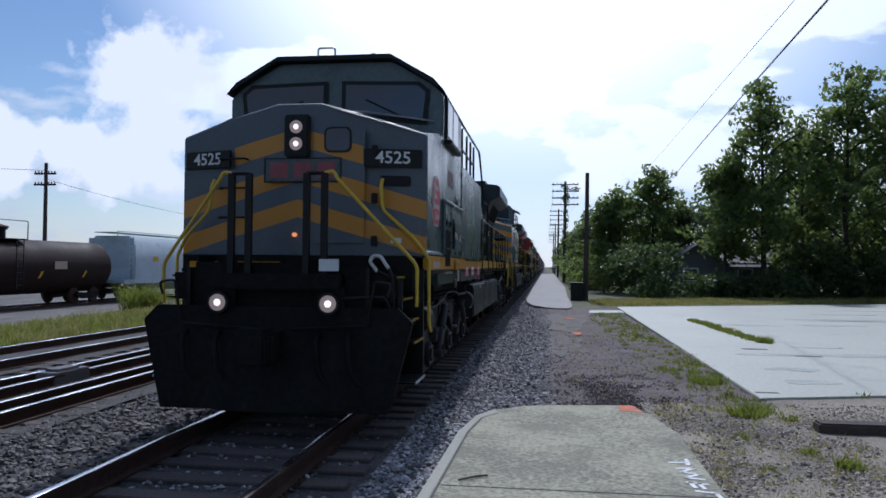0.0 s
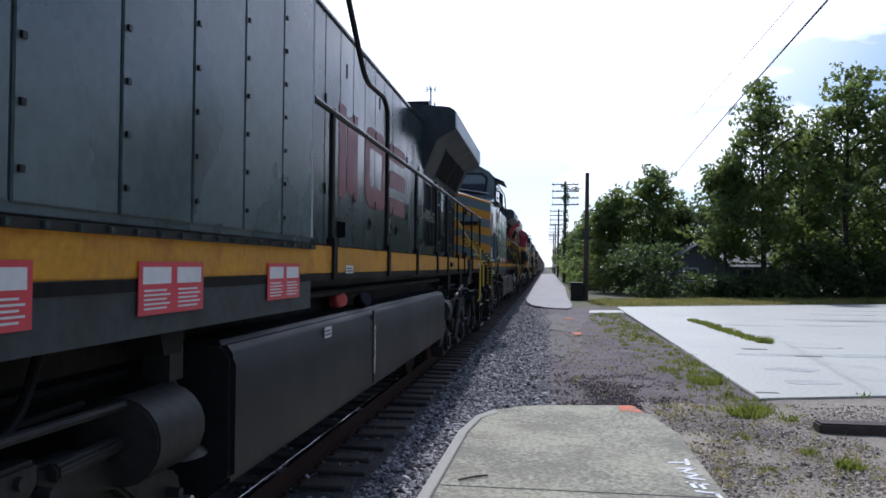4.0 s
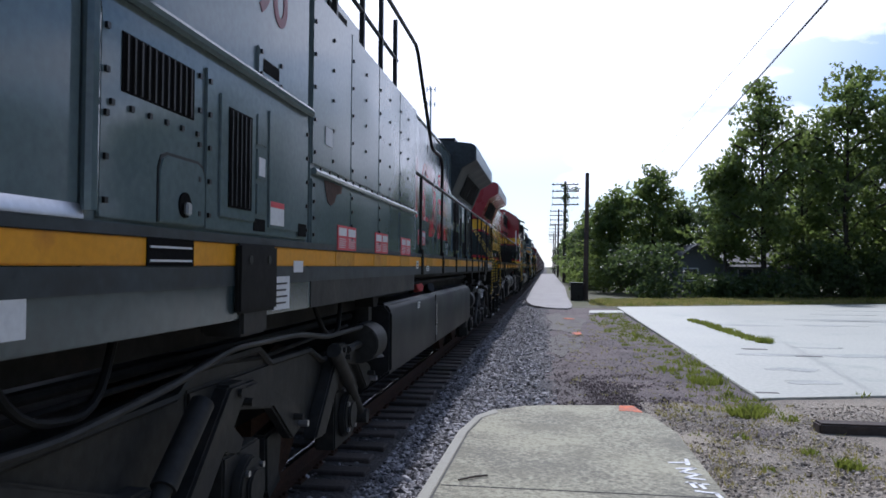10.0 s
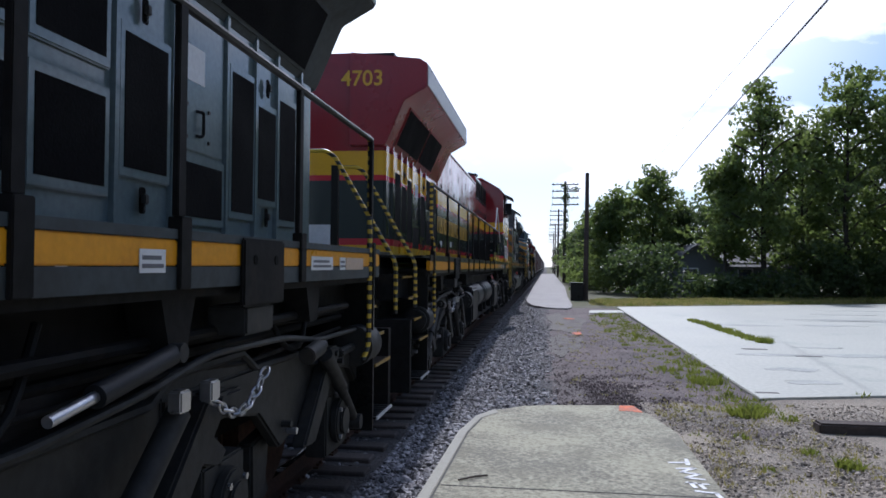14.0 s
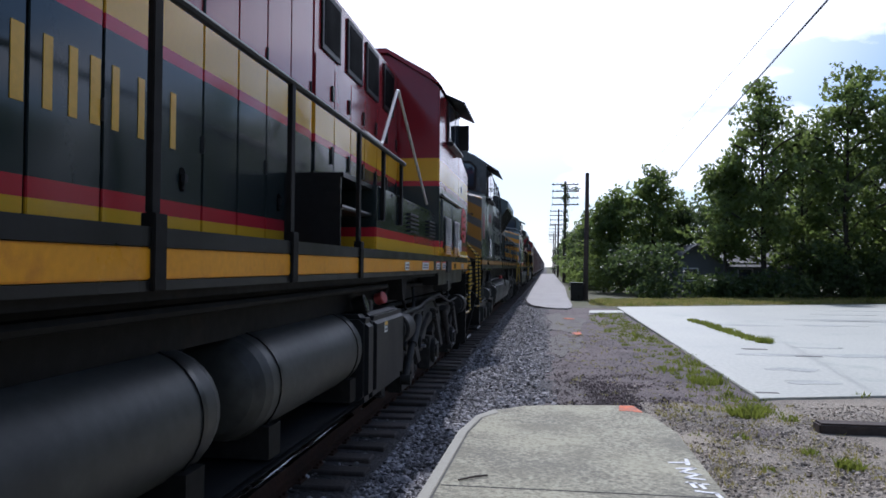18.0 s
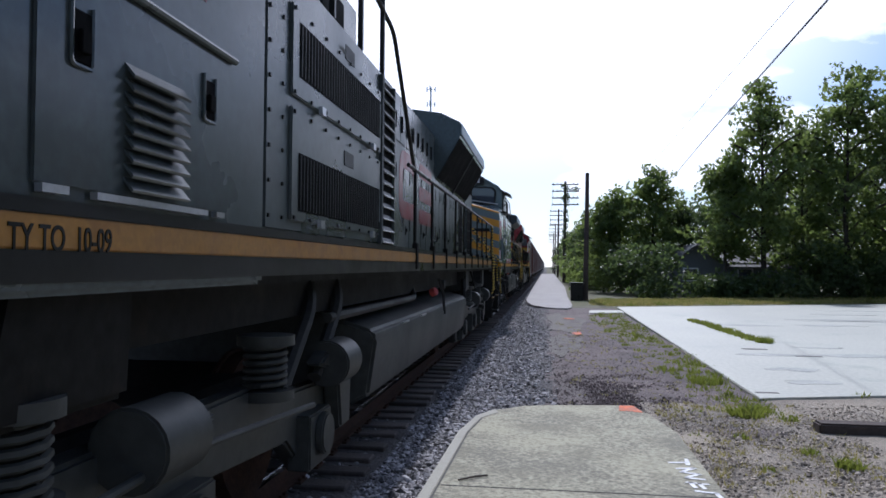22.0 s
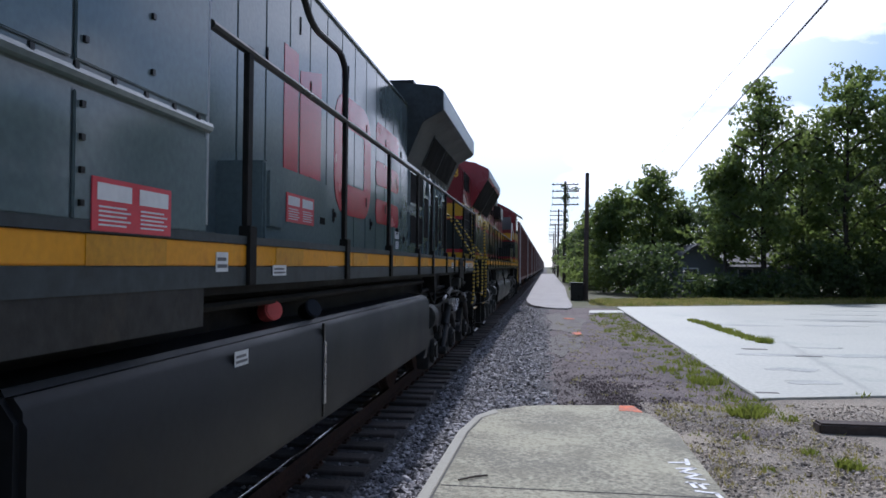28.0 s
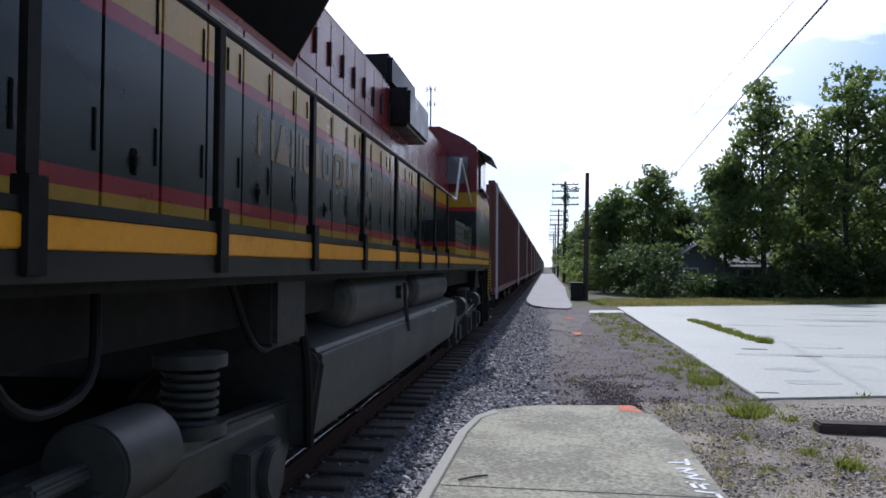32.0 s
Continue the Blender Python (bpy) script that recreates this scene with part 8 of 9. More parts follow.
        part("bell", [("c", (1.30, 5.98, 1.20), (1.30, 5.98, 1.10), 0.05, 14, 0.10), ("c", (1.30, 5.98, 1.10), (1.30, 5.98, 0.92), 0.10, 16, 0.14), ("c", (1.30, 5.98, 0.92), (1.30, 5.98, 0.88), 0.14, 16, 0.19), ("b", 1.24, 1.36, 5.92, 6.04, 1.2, 1.35)], M["truckgrey"], r, "bronze bell under the sill")
    else:
        tsec = [(1.49, 1.23), (1.43, 1.29), (-1.43, 1.29), (-1.49, 1.23), (-1.49, 0.60), (-1.30, 0.45), (1.30, 0.45), (1.49, 0.60)]
        tk = part("fuel_tank", [("l", [(x, 5.90, z) for x, z in tsec], [(x, 7.20, z) for x, z in tsec]), ("l", [(x, 7.26, z) for x, z in tsec], [(x, 7.50, z) for x, z in tsec]), ("l", [(x * 0.98, 7.50, min(z, 0.72)) for x, z in tsec if z < 1.0] , [(x * 0.98, 12.4, min(z, 0.72)) for x, z in tsec if z < 1.0])], M["tank"], r, "dark grey fuel tank", 0.04)
        part("tank_end_block", [("l", [(x, 12.4, z) for x, z in tsec], [(x, 13.5, z) for x, z in tsec])], M["tank"], r, "", 0.03)
        for a, b in ((7.35, 9.80), (10.08, 12.15)):
            cy = part("air_reservoir", reservoir(a, b, 1.16, 1.02, 0.30), M["tank_dusty"], r, "cylindrical air reservoir")
            for yy in (a + 0.35, b - 0.35):
                part("strap", [("c", (1.16, yy - 0.02, 1.02), (1.16, yy + 0.02, 1.02), 0.308, 28)], M["black"], cy)
                part("saddle", [("b", 0.9, 1.42, yy - 0.09, yy + 0.09, 0.62, 0.80)], M["under"], cy)
        part("fuel_cap", [("c", (1.28, 6.25, 1.36), (1.36, 6.28, 1.39), 0.06, 18)], M["redcap"], tk, "red fuel filler cap", 0.008)
        wl_ = part("work_light", [("c", (1.30, 7.2, 1.34), (1.40, 7.2, 1.37), 0.08, 18)], M["black"], tk)
        part("lens", [("c", (1.398, 7.2, 1.37), (1.406, 7.2, 1.372), 0.06, 18)], M["lens"], wl_)
        part("valve_box", [("b", 1.2, 1.36, 6.75, 6.87, 1.26, 1.38)], M["truckgrey"], tk, "", 0.01)
        plate(tk, "tank_label", 6.75, 1.095, 0.12, 0.095, M["stick"], 1.492)
        part("tank_label_head", [("b", 1.496, 1.498, 6.75, 6.87, 1.16, 1.19)], M["yelp"], tk)
        writing("model_stencil", "ES44AC", 0.105, facing_side(SW + 0.001, L - 1.88, 1.69), M["black"], r, 0.002, 0.85, "black stencilled model letters")
        for a, w in ((0.72, 0.12), (0.9, 0.10), (3.04, 0.32), (3.66, 0.28), (4.6, 0.45), (5.9, 0.22)):
            plate(r, "sill_label", a, 1.65, w, 0.085, M["stick"], SW + 0.004)
            if w > 0.25:
                part("label_head", [("b", SW + 0.008, SW + 0.010, a, a + w, 1.735, 1.752)], M["placard"], r)
    if not belle:
        for a, w, m in ((15.61, 0.18, "stick"), (17.56, 0.46, "stick"), (18.2, 0.14, "stick"), (18.36, 0.5, "tan"), (7.42, 0.12, "stick")) if not first else ((18.6, 0.35, "stick"), (0.5, 0.6, "tan")):
            plate(r, "sill_label", a, 1.665, w, 0.085, M[m], SW + 0.001)
    jr = part("rear_jacking_block", [("b", SW, SW + 0.025, 16.49, 17.03, 1.50, 1.82)], M["under"], r, "", 0.01)
    for yy in (16.62, 16.90):
        part("bolt_hole", [("c", (SW + 0.025, yy, 1.72), (SW + 0.028, yy, 1.72), 0.025, 12)], M["mesh"], jr)
    part("rear_jack_pad", [("b", SW - 0.2, SW, 16.58, 16.94, 1.36, 1.50)], M["truckgrey"], r, "", 0.012)
    # pipes under the sill
    for k, (xx, zz, ya, yb) in enumerate(((1.30, 1.46, 0.2, 6.0), (1.36, 1.38, 13.8, 19.0), (1.22, 1.25, 0.5, 5.8), (1.25, 1.28, 14.0, 19.2), (1.38, 1.50, 6.3, 13.8))):
        part("air_pipe", [("t", [(xx, ya, zz), (xx, yb, zz)], 0.028, 8)], M["under"], r)
    for a in (1.2, 4.4, 14.6, 17.4):
        part("hanging_hose", [("t", arc_pts([(1.3, a, 1.5), (1.36, a + 0.15, 1.2), (1.34, a + 0.6, 1.15), (1.3, a + 0.8, 1.5)], 0.2), 0.018, 8)], M["rubber"], r)
    for a in (14.3, 15.9, 17.7, 5.6):
        part("sill_bracket", [("p", "x", [(a, 1.57), (a + 0.3, 1.57), (a + 0.22, 1.34), (a + 0.08, 1.34)], 1.3, 1.46)], M["under"], r)
    ge_truck(r, 3.1, False)
    ge_truck(r, 16.75, not first)
    steps(r, 0.0, -1, grab)
    steps(r, 19.38, 1, grab)
    front_end(r, -0.85, 0.0, grab, first, 0.35 if not belle else -0.10, -0.05, 1.30, *((0.62, -0.98, 1.28, 0.53, 0.0, 1.70, 1.78, 1.03) if first else (0.43, -0.46, 2.05)), belled=belle)
    rear_end(r, 20.35, L, grab, 20.32, 19.2)
    FLIP[0] = None
    return r


def emd(name, y_nose, number, style, label, flip=False):
    """A six-axle wide-cab locomotive with a long sloping tank and a flared radiator near the rear; nose at 0, rear of the sill at 19.3."""
    L = 19.3
    FLIP[0] = L if flip else None
    r = vehicle(name, y_nose - L if flip else y_nose, label, "locomotive", "locomotives of the train")
    belle = style == "belle"
    body = BELLE_E if belle else M["grey_dusty"]
    grab = "stripe"
    nose_m = BELLE_E if belle else NOSE_C
    part("underframe", [("b", -1.25, 1.25, -1.0, L + 0.7, 1.35, 1.66), ("b", -1.48, 1.48, 0.0, L, 1.60, 1.68)], M["under"], r)
    part("walkway", [("b", -1.52, 1.52, 0.0, L + 0.5, 1.84, 1.865)], M["black"], r)
    for sx in (1, -1):
        x0, x1 = (SW - 0.05, SW) if sx > 0 else (-SW, -SW + 0.05)
        part("side_sill", [("b", x0, x1, 0.02, L, 1.735, 1.835)], M["sill_old"] if not belle else M["sill_new"], r, "yellow side sill band", 0.006)
        part("sill_lip", [("b", x0, x1, 0.0, L, 1.64, 1.732), ("b", x0, x1, 0.0, L, 1.838, 1.88)], M["black"], r)
    ring0 = [(-CW, -0.18, 1.86), (-0.6, -0.23, 1.86), (0.6, -0.23, 1.86), (CW, -0.18, 1.86), (CW, -0.18, 3.18), (0.6, -0.21, 3.42), (-0.6, -0.21, 3.42), (-CW, -0.18, 3.18)]
    ring1 = [(x, y + 0.05, z + (0.03 if z > 3 else 0)) for x, y, z in ring0]
    ring2 = [(x, 1.25, z + (0.22 if z > 3 else 0)) for x, y, z in ring0]
    part("nose", [("l", ring1, ring2)], body, r, "", 0.03)
    part("nose_front", [("l", ring0, ring1)], nose_m, r, "nose front in broad diagonal yellow stripes" if not belle else "", 0.012)
    part("headlight", [("b", -0.3, 0.3, -0.28, -0.18, 3.26, 3.48)], M["black"], r, "", 0.02)
    for sx in (-0.13, 0.13):
        part("headlight_lens", [("c", (sx, -0.29, 3.37), (sx, -0.27, 3.37), 0.09, 18)], M["lens"], r, "unlit headlight")
    if not belle:
        bp = part("brand_plate", [("b", -0.60, 0.36, -0.246, -0.222, 2.86, 3.19)], M["grey_dark"], r, "black-edged panel with dull red shapes")
        for a0, a1, b0, b1 in ((-0.60, 0.36, 3.175, 3.19), (-0.60, 0.36, 2.86, 2.875), (-0.60, -0.585, 2.875, 3.175), (0.345, 0.36, 2.875, 3.175)):
            part("plate_edge", [("b", a0, a1, -0.254, -0.245, b0, b1)], M["black"], bp)
        for k in range(3):
            for z in (2.905, 3.06):
                part("brand_shape", [("b", -0.55 + 0.30 * k, -0.31 + 0.30 * k, -0.250, -0.245, z, z + 0.085)], M["reddull"], bp)
    for z in (2.28, 2.69, 3.09):
        part("nose_grab", [("t", arc_pts([(0.07, -0.2, z + 0.05), (0.07, -0.31, z), (0.60, -0.31, z), (0.60, -0.2, z + 0.05)], 0.03), 0.013, 6)], M["black"], r)
    part("nose_grab_bar", [("t", arc_pts([(0.85, -0.20, 2.79), (0.85, -0.27, 2.84), (1.33, -0.26, 2.84), (1.33, -0.19, 2.79)], 0.03), 0.013, 6)], STRIPE, r)
    sec = [(-CW, 1.60), (-CW, 4.12), (-1.25, 4.30), (-0.75, 4.55), (0.75, 4.55), (1.25, 4.30), (CW, 4.12), (CW, 1.60)]
    part("cab", [("l", [(x, 1.04, z) for x, z in sec], [(x, 3.31, z) for x, z in sec])], body, r, "", 0.02)
    for sx in (1, -1):
        w = [(0.10, 3.62), (1.28, 3.48), (1.30, 4.02), (1.16, 4.16), (0.10, 4.20)]
        fr = part("windshield_frame", [("l", [(sx * a, 1.025, b) for a, b in w], [(sx * a, 1.0, b) for a, b in w])], M["black"], r)
        wi = [(0.16, 3.69), (1.22, 3.56), (1.24, 4.0), (1.13, 4.10), (0.16, 4.14)]
        part("windshield", [("l", [(sx * a, 1.002, b) for a, b in wi], [(sx * a, 0.992, b) for a, b in wi])], M["glassy"], fr, "dark reflecting windshield")
        part("number_board", [("b", sx * 0.55 - 0.34, sx * 0.55 + 0.34, 0.88, 1.02, 4.32, 4.54)], M["black"], r, "", 0.012)
        x = sx * CW
        for a, b in ((1.36, 1.90), (2.0, 2.72)):
            f = part("window_frame", [("b", min(x, x + sx * 0.03), max(x, x + sx * 0.03), a - 0.05, b + 0.05, 3.32, 4.02)], M["black"], r, "", 0.01)
            part("side_window", [("b", min(x + sx * 0.028, x + sx * 0.036), max(x + sx * 0.028, x + sx * 0.036), a, b, 3.38, 3.96)], M["glassy"], f, "dark cab side window")
        part("armrest", [("b", min(x, x + sx * 0.10), max(x, x + sx * 0.10), 1.28, 2.8, 3.24, 3.31)], M["tank"], r, "", 0.015)
        part("sun_visor", [("l", [(sx * 1.50, 1.20, 4.10), (sx * 1.50, 2.9, 4.10), (sx * 1.80, 2.9, 3.92), (sx * 1.80, 1.20, 3.92)], [(sx * 1.50, 1.20, 4.14), (sx * 1.50, 2.9, 4.14), (sx * 1.80, 2.9, 3.95), (sx * 1.80, 1.20, 3.95)])], M["black"], r, "dark sun visor above the cab window")
    part("horn", [("c", (0.3, 2.4, 4.75), (0.3, 2.9, 4.75), 0.08, 10, 0.03), ("c", (-0.3, 2.4, 4.75), (-0.3, 2.9, 4.75), 0.08, 10, 0.03), ("b", -0.35, 0.35, 2.7, 2.8, 4.55, 4.75)], M["black"], r)
    x = CW
    if not belle:
        octagon(r, CW + 0.002, 0.40, 2.60, 0.54, 0.58, M["redfade"], M["redfade"], M["redscuff"])
        writing("number_decal", number, 0.30, facing_side(CW + 0.002, 2.3, 2.88), M["redfade"], r, 0.002, 1.1, "faded red number")
        dr = part("cab_door_panel", [("b", x, x + 0.012, 1.55, 2.84, 1.92, 2.58)], body, r, "", 0.006)
        for k in range(9):
            z = 1.955 + 0.048 * k
            part("louvre", [("l", [(x + 0.012, 2.0, z + 0.02), (x + 0.012, 2.41, z + 0.02), (x + 0.045, 2.41, z - 0.02), (x + 0.045, 2.0, z - 0.02)], [(x + 0.012, 2.0, z + 0.032), (x + 0.012, 2.41, z + 0.032), (x + 0.05, 2.41, z - 0.012), (x + 0.05, 2.0, z - 0.012)])], body, dr)
        for yy in (1.70, 2.58):
            part("latch", [("b", x + 0.012, x + 0.018, yy, yy + 0.11, 2.30, 2.46), ("b", x + 0.018, x + 0.035, yy + 0.03, yy + 0.08, 2.33, 2.40)], M["mesh"], dr, "", 0.005)
            part("latch_frame", [("t", arc_pts([(x + 0.018, yy, 2.48), (x + 0.018, yy, 2.29), (x + 0.018, yy + 0.11, 2.29), (x + 0.018, yy + 0.11, 2.48)], 0.02), 0.008, 6)], body, dr)
        part("panel_gutter", [("t", [(x + 0.015, 1.52, 2.61), (x + 0.015, 2.90, 2.61)], 0.016, 8)], body, r)
        part("hinge_foot", [("b", x + 0.01, x + 0.035, 1.56, 1.68, 1.895, 1.92), ("b", x + 0.01, x + 0.035, 1.82, 2.60, 1.895, 1.918), ("b", x + 0.01, x + 0.035, 2.68, 2.76, 1.895, 1.918)], M["steel"], r)
        # full-width blower cabinet with two screens, louvres and a sloped end
        part("blower_cabinet", [("b", -HW, CW, 3.31, 6.51, 1.87, 3.36)], body, r, "full-width blower cabinet", 0.02)
        for z0, z1, s0, s1 in ((1.94, 2.58, 2.00, 2.33), (2.64, 3.16, 2.76, 3.07)):
            fr = part("screen_frame", [("b", x, x + 0.02, 3.66, 5.92, z0, z1)], body, r, "", 0.008)
            part("screen", [("b", x + 0.018, x + 0.024, 3.78, 5.86, s0, s1)], M["mesh"], fr, "dark air screen")
            for k in range(34):
                part("screen_slat", [("b", x + 0.024, x + 0.028, 3.80 + 0.06 * k, 3.812 + 0.06 * k, s0 + 0.01, s1 - 0.01)], M["tank"], fr)
            part("frame_plate", [("b", x + 0.02, x + 0.024, 4.75, 5.0, s1 + 0.06, s1 + 0.16)], M["tank"], fr)
            for yy in (4.15, 5.55):
                part("screen_latch", [("b", x + 0.02, x + 0.045, yy, yy + 0.08, z0 - 0.02, z0 + 0.03)], M["steel"], fr)
            bolts(fr, x + 0.02, [3.70 + 0.3 * k for k in range(8)], [z0 + 0.02, z1 - 0.03], M["black"])
        # flat black plate: the shade between the louvres is its colour
        lf = part("louvre_field", [("b", x, x + 0.004, 6.0, 6.46, 1.88, 3.30)], M["mesh"], r, "black plate for the shaded gaps between the louvres")
        for ya, yb in ((5.93, 6.0), (6.46, 6.49)):
            part("field_edge", [("b", x, x + 0.03, ya, yb, 1.88, 3.32)], M["grey_dark"] if ya < 6 else body, lf, "", 0.004)
        for k in range(14):
            z = 1.885 + 0.101 * k
            # dark slat and paler lip paint the louvre's own shading
            part("louvre", [("l", [(x + 0.004, 6.0, z + 0.050), (x + 0.004, 6.46, z + 0.050), (x + 0.026, 6.46, z + 0.012), (x + 0.026, 6.0, z + 0.012)], [(x + 0.006, 6.0, z + 0.054), (x + 0.006, 6.46, z + 0.054), (x + 0.031, 6.46, z + 0.016), (x + 0.031, 6.0, z + 0.016)])], M["grey_dark"], lf)
            part("louvre_lip", [("t", [(x + 0.028, 6.0, z + 0.010), (x + 0.028, 6.46, z + 0.010)], 0.008, 8)], body, lf)
        part("sloped_end", [("p", "x", [(6.52, 1.87), (7.27, 1.87), (6.52, 2.55)], HW, x)], body, r, "three-cornered end panel", 0.008)
        bolts(r, x, [3.36, 3.56], [1.95 + 0.18 * k for k in range(8)], M["black"])
        rr = [(1.46, 3.40, 4.12), (1.46, 6.0, 4.02), (1.48, 6.7, 3.92), (1.51, 7.75, 2.72)]
        part("cabinet_rail", [("t", arc_pts(rr, 0.15), 0.022, 8)], M["black"], r)
        for y in (3.8, 4.7, 5.5, 6.3):
            part("cabinet_rail_post", [("b", 1.44, 1.48, y - 0.02, y + 0.02, 3.4, 4.1)], M["black"], r)
        writing("stencil", "TY TO  10-09", 0.105, facing_side(SW + 0.001, 1.70, 1.765), M["black"], r, 0.002, 0.8, "black stencilled words")
    else:
        bx = part("battery_box", [("b", HW, 1.44, 3.42, 6.2, 1.88, 2.46)], BELLE_E, r, "low battery box beside the cab", 0.012)
        for k in range(4):
            part("box_strip", [("b", 1.44, 1.45, 3.5, 6.1, 2.0 + 0.12 * k, 2.015 + 0.12 * k)], M["tank"], bx)
        part("cab_grab_rail", [("t", arc_pts([(1.5, 7.3, 2.75), (1.5, 6.7, 2.75), (1.5, 6.0, 3.5), (1.5, 4.2, 2.9)], 0.05), 0.02, 8)], M["handw"], r)
        part("cab_rear_window", [("b", 0.75, 1.35, 3.42, 3.45, 3.35, 3.9)], M["lens"], r, "bright cab rear window")
    hsec = [(-HW, 1.865), (-HW, 4.0), (-0.6, 4.32), (0.6, 4.32), (HW, 4.0), (HW, 1.865)]
    h0 = 3.31
    part("long_hood", [("l", [(a, h0, z) for a, z in hsec], [(a, L + 0.5, z) for a, z in hsec])], body, r, "", 0.03)
    if belle:
        part("dynamic_housing", [("b", -1.0, 1.0, 7.6, 9.4, 3.95, 4.36)], M["tank"], r, "", 0.05)
        part("intake_box", [("b", 0.9, 1.22, 7.75, 9.3, 3.45, 3.95)], M["black"], r, "", 0.04)
    else:
        part("dynamic_housing", [("b", -1.0, 1.0, 3.6, 7.2, 3.42, 4.32)], M["grey_old"], r, "", 0.05)
        for a in (3.9, 4.9, 5.9):
            part("dark_grille", [("b", 1.0, 1.02, a, a + 0.7, 3.55, 4.15)], M["mesh"], r)
    hood_doors(r, 7.85 if not belle else 6.6, 16.6, 17 if not belle else 19, 1.91, 3.30, body, HW, 3, True)
    for k in range(11):
        a = 8.0 + k * 0.44
        part("upper_panel", [("b", HW, HW + 0.012, a, a + 0.42, 3.36, 3.94)], body, r, "", 0.004)
        part("hinge", [("c", (HW + 0.022, a + 0.05, 3.5), (HW + 0.022, a + 0.05, 3.72), 0.018, 6)], M["black"], r)
    if not belle:
        big_marks(r, HW + 0.0165, 8.38, 2.35, 0.94, M["redmid"], 0.93)
    else:
        name_bars(r, M["yelfade"], -1.2, 0.14)
    for a, b in ((16.72, 17.36), (18.40, 19.72)):
        fr = part("vent_frame", [("b", HW, HW + 0.022, a - 0.05, b + 0.05, 1.95, 3.22)], body, r, "", 0.008)
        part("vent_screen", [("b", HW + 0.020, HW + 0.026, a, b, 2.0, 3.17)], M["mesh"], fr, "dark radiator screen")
        for k in range(5):
            part("screen_bar", [("b", HW + 0.026, HW + 0.034, a, b, 2.1 + 0.24 * k, 2.108 + 0.24 * k)], M["slatbrown"], fr)
    if belle:
        hp = part("hose_post", [("b", HW, HW + 0.06, 18.20, 18.32, 1.87, 3.15)], M["black"], r, "dark upright beside the radiator screen", 0.01)
        part("hose_loop", [("t", [(HW + 0.06, 17.96 + 0.17 * math.cos(k * math.pi / 10), 2.86 + 0.21 * math.sin(k * math.pi / 10)) for k in range(21)], 0.014, 6), ("t", [(HW + 0.06, 18.13, 2.86), (HW + 0.06, 18.20, 2.5), (HW + 0.05, 18.22, 2.0)], 0.014, 6)], M["rubber"], hp, "coiled black hose")
        part("dark_door", [("b", HW, HW + 0.014, 17.50, 18.18, 1.93, 3.24)], M["black"], r, "black hood door", 0.006)
    part("top_louvres", [("b", HW + 0.004, HW + 0.02, 18.5, 19.7, 3.55, 3.95)], M["mesh"], r)
    ww = 1.42
    wm = TOPRED if belle else M["grey_old"]
    for sx in (1, -1):
        ra = [(sx * HW * 0.5, 13.0, 3.2), (sx * HW, 13.0, 3.2), (sx * ww, 13.0, 4.02), (sx * ww, 13.0, 4.24), (sx * 1.05, 13.0, 4.42), (sx * HW * 0.5, 13.0, 4.5)]
        part("radiator_flare", [("l", ra, [(a, 17.95, c) for a, b, c in ra])], wm, r, "broad flared radiator", 0.02)
        # pale colour carries the light on the flare's edge
        part("flare_face", [("b", min(sx * ww, sx * (ww + 0.012)), max(sx * ww, sx * (ww + 0.012)), 13.03, 17.92, 4.03, 4.23)], M["hopper"], r, "flare edge, its brightness painted in pale", 0.004)
        # screens in near-black, which also paints the shade under the flare
        for fa, fb in ((13.06, 15.36), (15.54, 17.90)):
            lo, hi = (HW + 0.04, 3.27), (ww - 0.03, 3.97)
            part("flare_screen", [("l", [(sx * lo[0], fa, lo[1]), (sx * lo[0], fb, lo[1]), (sx * hi[0], fb, hi[1]), (sx * hi[0], fa, hi[1])], [(sx * (lo[0] + 0.008), fa, lo[1] - 0.008), (sx * (lo[0] + 0.008), fb, lo[1] - 0.008), (sx * (hi[0] + 0.008), fb, hi[1] - 0.008), (sx * (hi[0] + 0.008), fa, hi[1] - 0.008)])], M["mesh"], r, "radiator screen under the flare, blackened for the soffit's shade")
        part("flare_rib", [("l", [(sx * HW, 15.4, 3.2), (sx * (HW + 0.02), 15.4, 3.18), (sx * (ww + 0.01), 15.4, 4.0), (sx * ww, 15.4, 4.02)], [(sx * HW, 15.5, 3.2), (sx * (HW + 0.02), 15.5, 3.18), (sx * (ww + 0.01), 15.5, 4.0), (sx * ww, 15.5, 4.02)])], M["tank"], r)
    if flip:
        writing("rear_number", number, 0.27, facing_front(0.57, -0.512, 3.91), M["yelp"], r, 0.003, 1.0, "yellow number")
        part("rear_plate", [("b", 0.40, 0.50, L + 0.5, L + 0.512, 1.99, 2.18)], M["stick"], r)
    for z in (2.1, 2.45, 2.8, 3.15, 3.5):
        part("rear_rung", [("t", arc_pts([(-0.9, L + 0.5, z), (-0.9, L + 0.6, z), (-0.55, L + 0.6, z), (-0.55, L + 0.5, z)], 0.02), 0.014, 6)], M["black"], r)
    posts = [7.80, 9.05, 10.28, 11.52, 12.78, 14.0, 15.29, 16.49, 17.71, 19.3] if not belle else [7.8, 9.05, 10.3, 11.6, 12.9, 14.2, 15.54, 16.77, 17.76, 18.74]
    side_rails(r, posts, 1.66, 2.74, M["black"] if not belle else M["tank"])
    # sloping tank with pipes or reservoirs above
    tsec = [(1.43, 1.13), (0.95, 1.29), (-0.95, 1.29), (-1.43, 1.13), (-1.47, 1.06), (-1.40, 0.56), (-1.10, 0.40), (1.10, 0.40), (1.40, 0.56), (1.47, 1.06)]
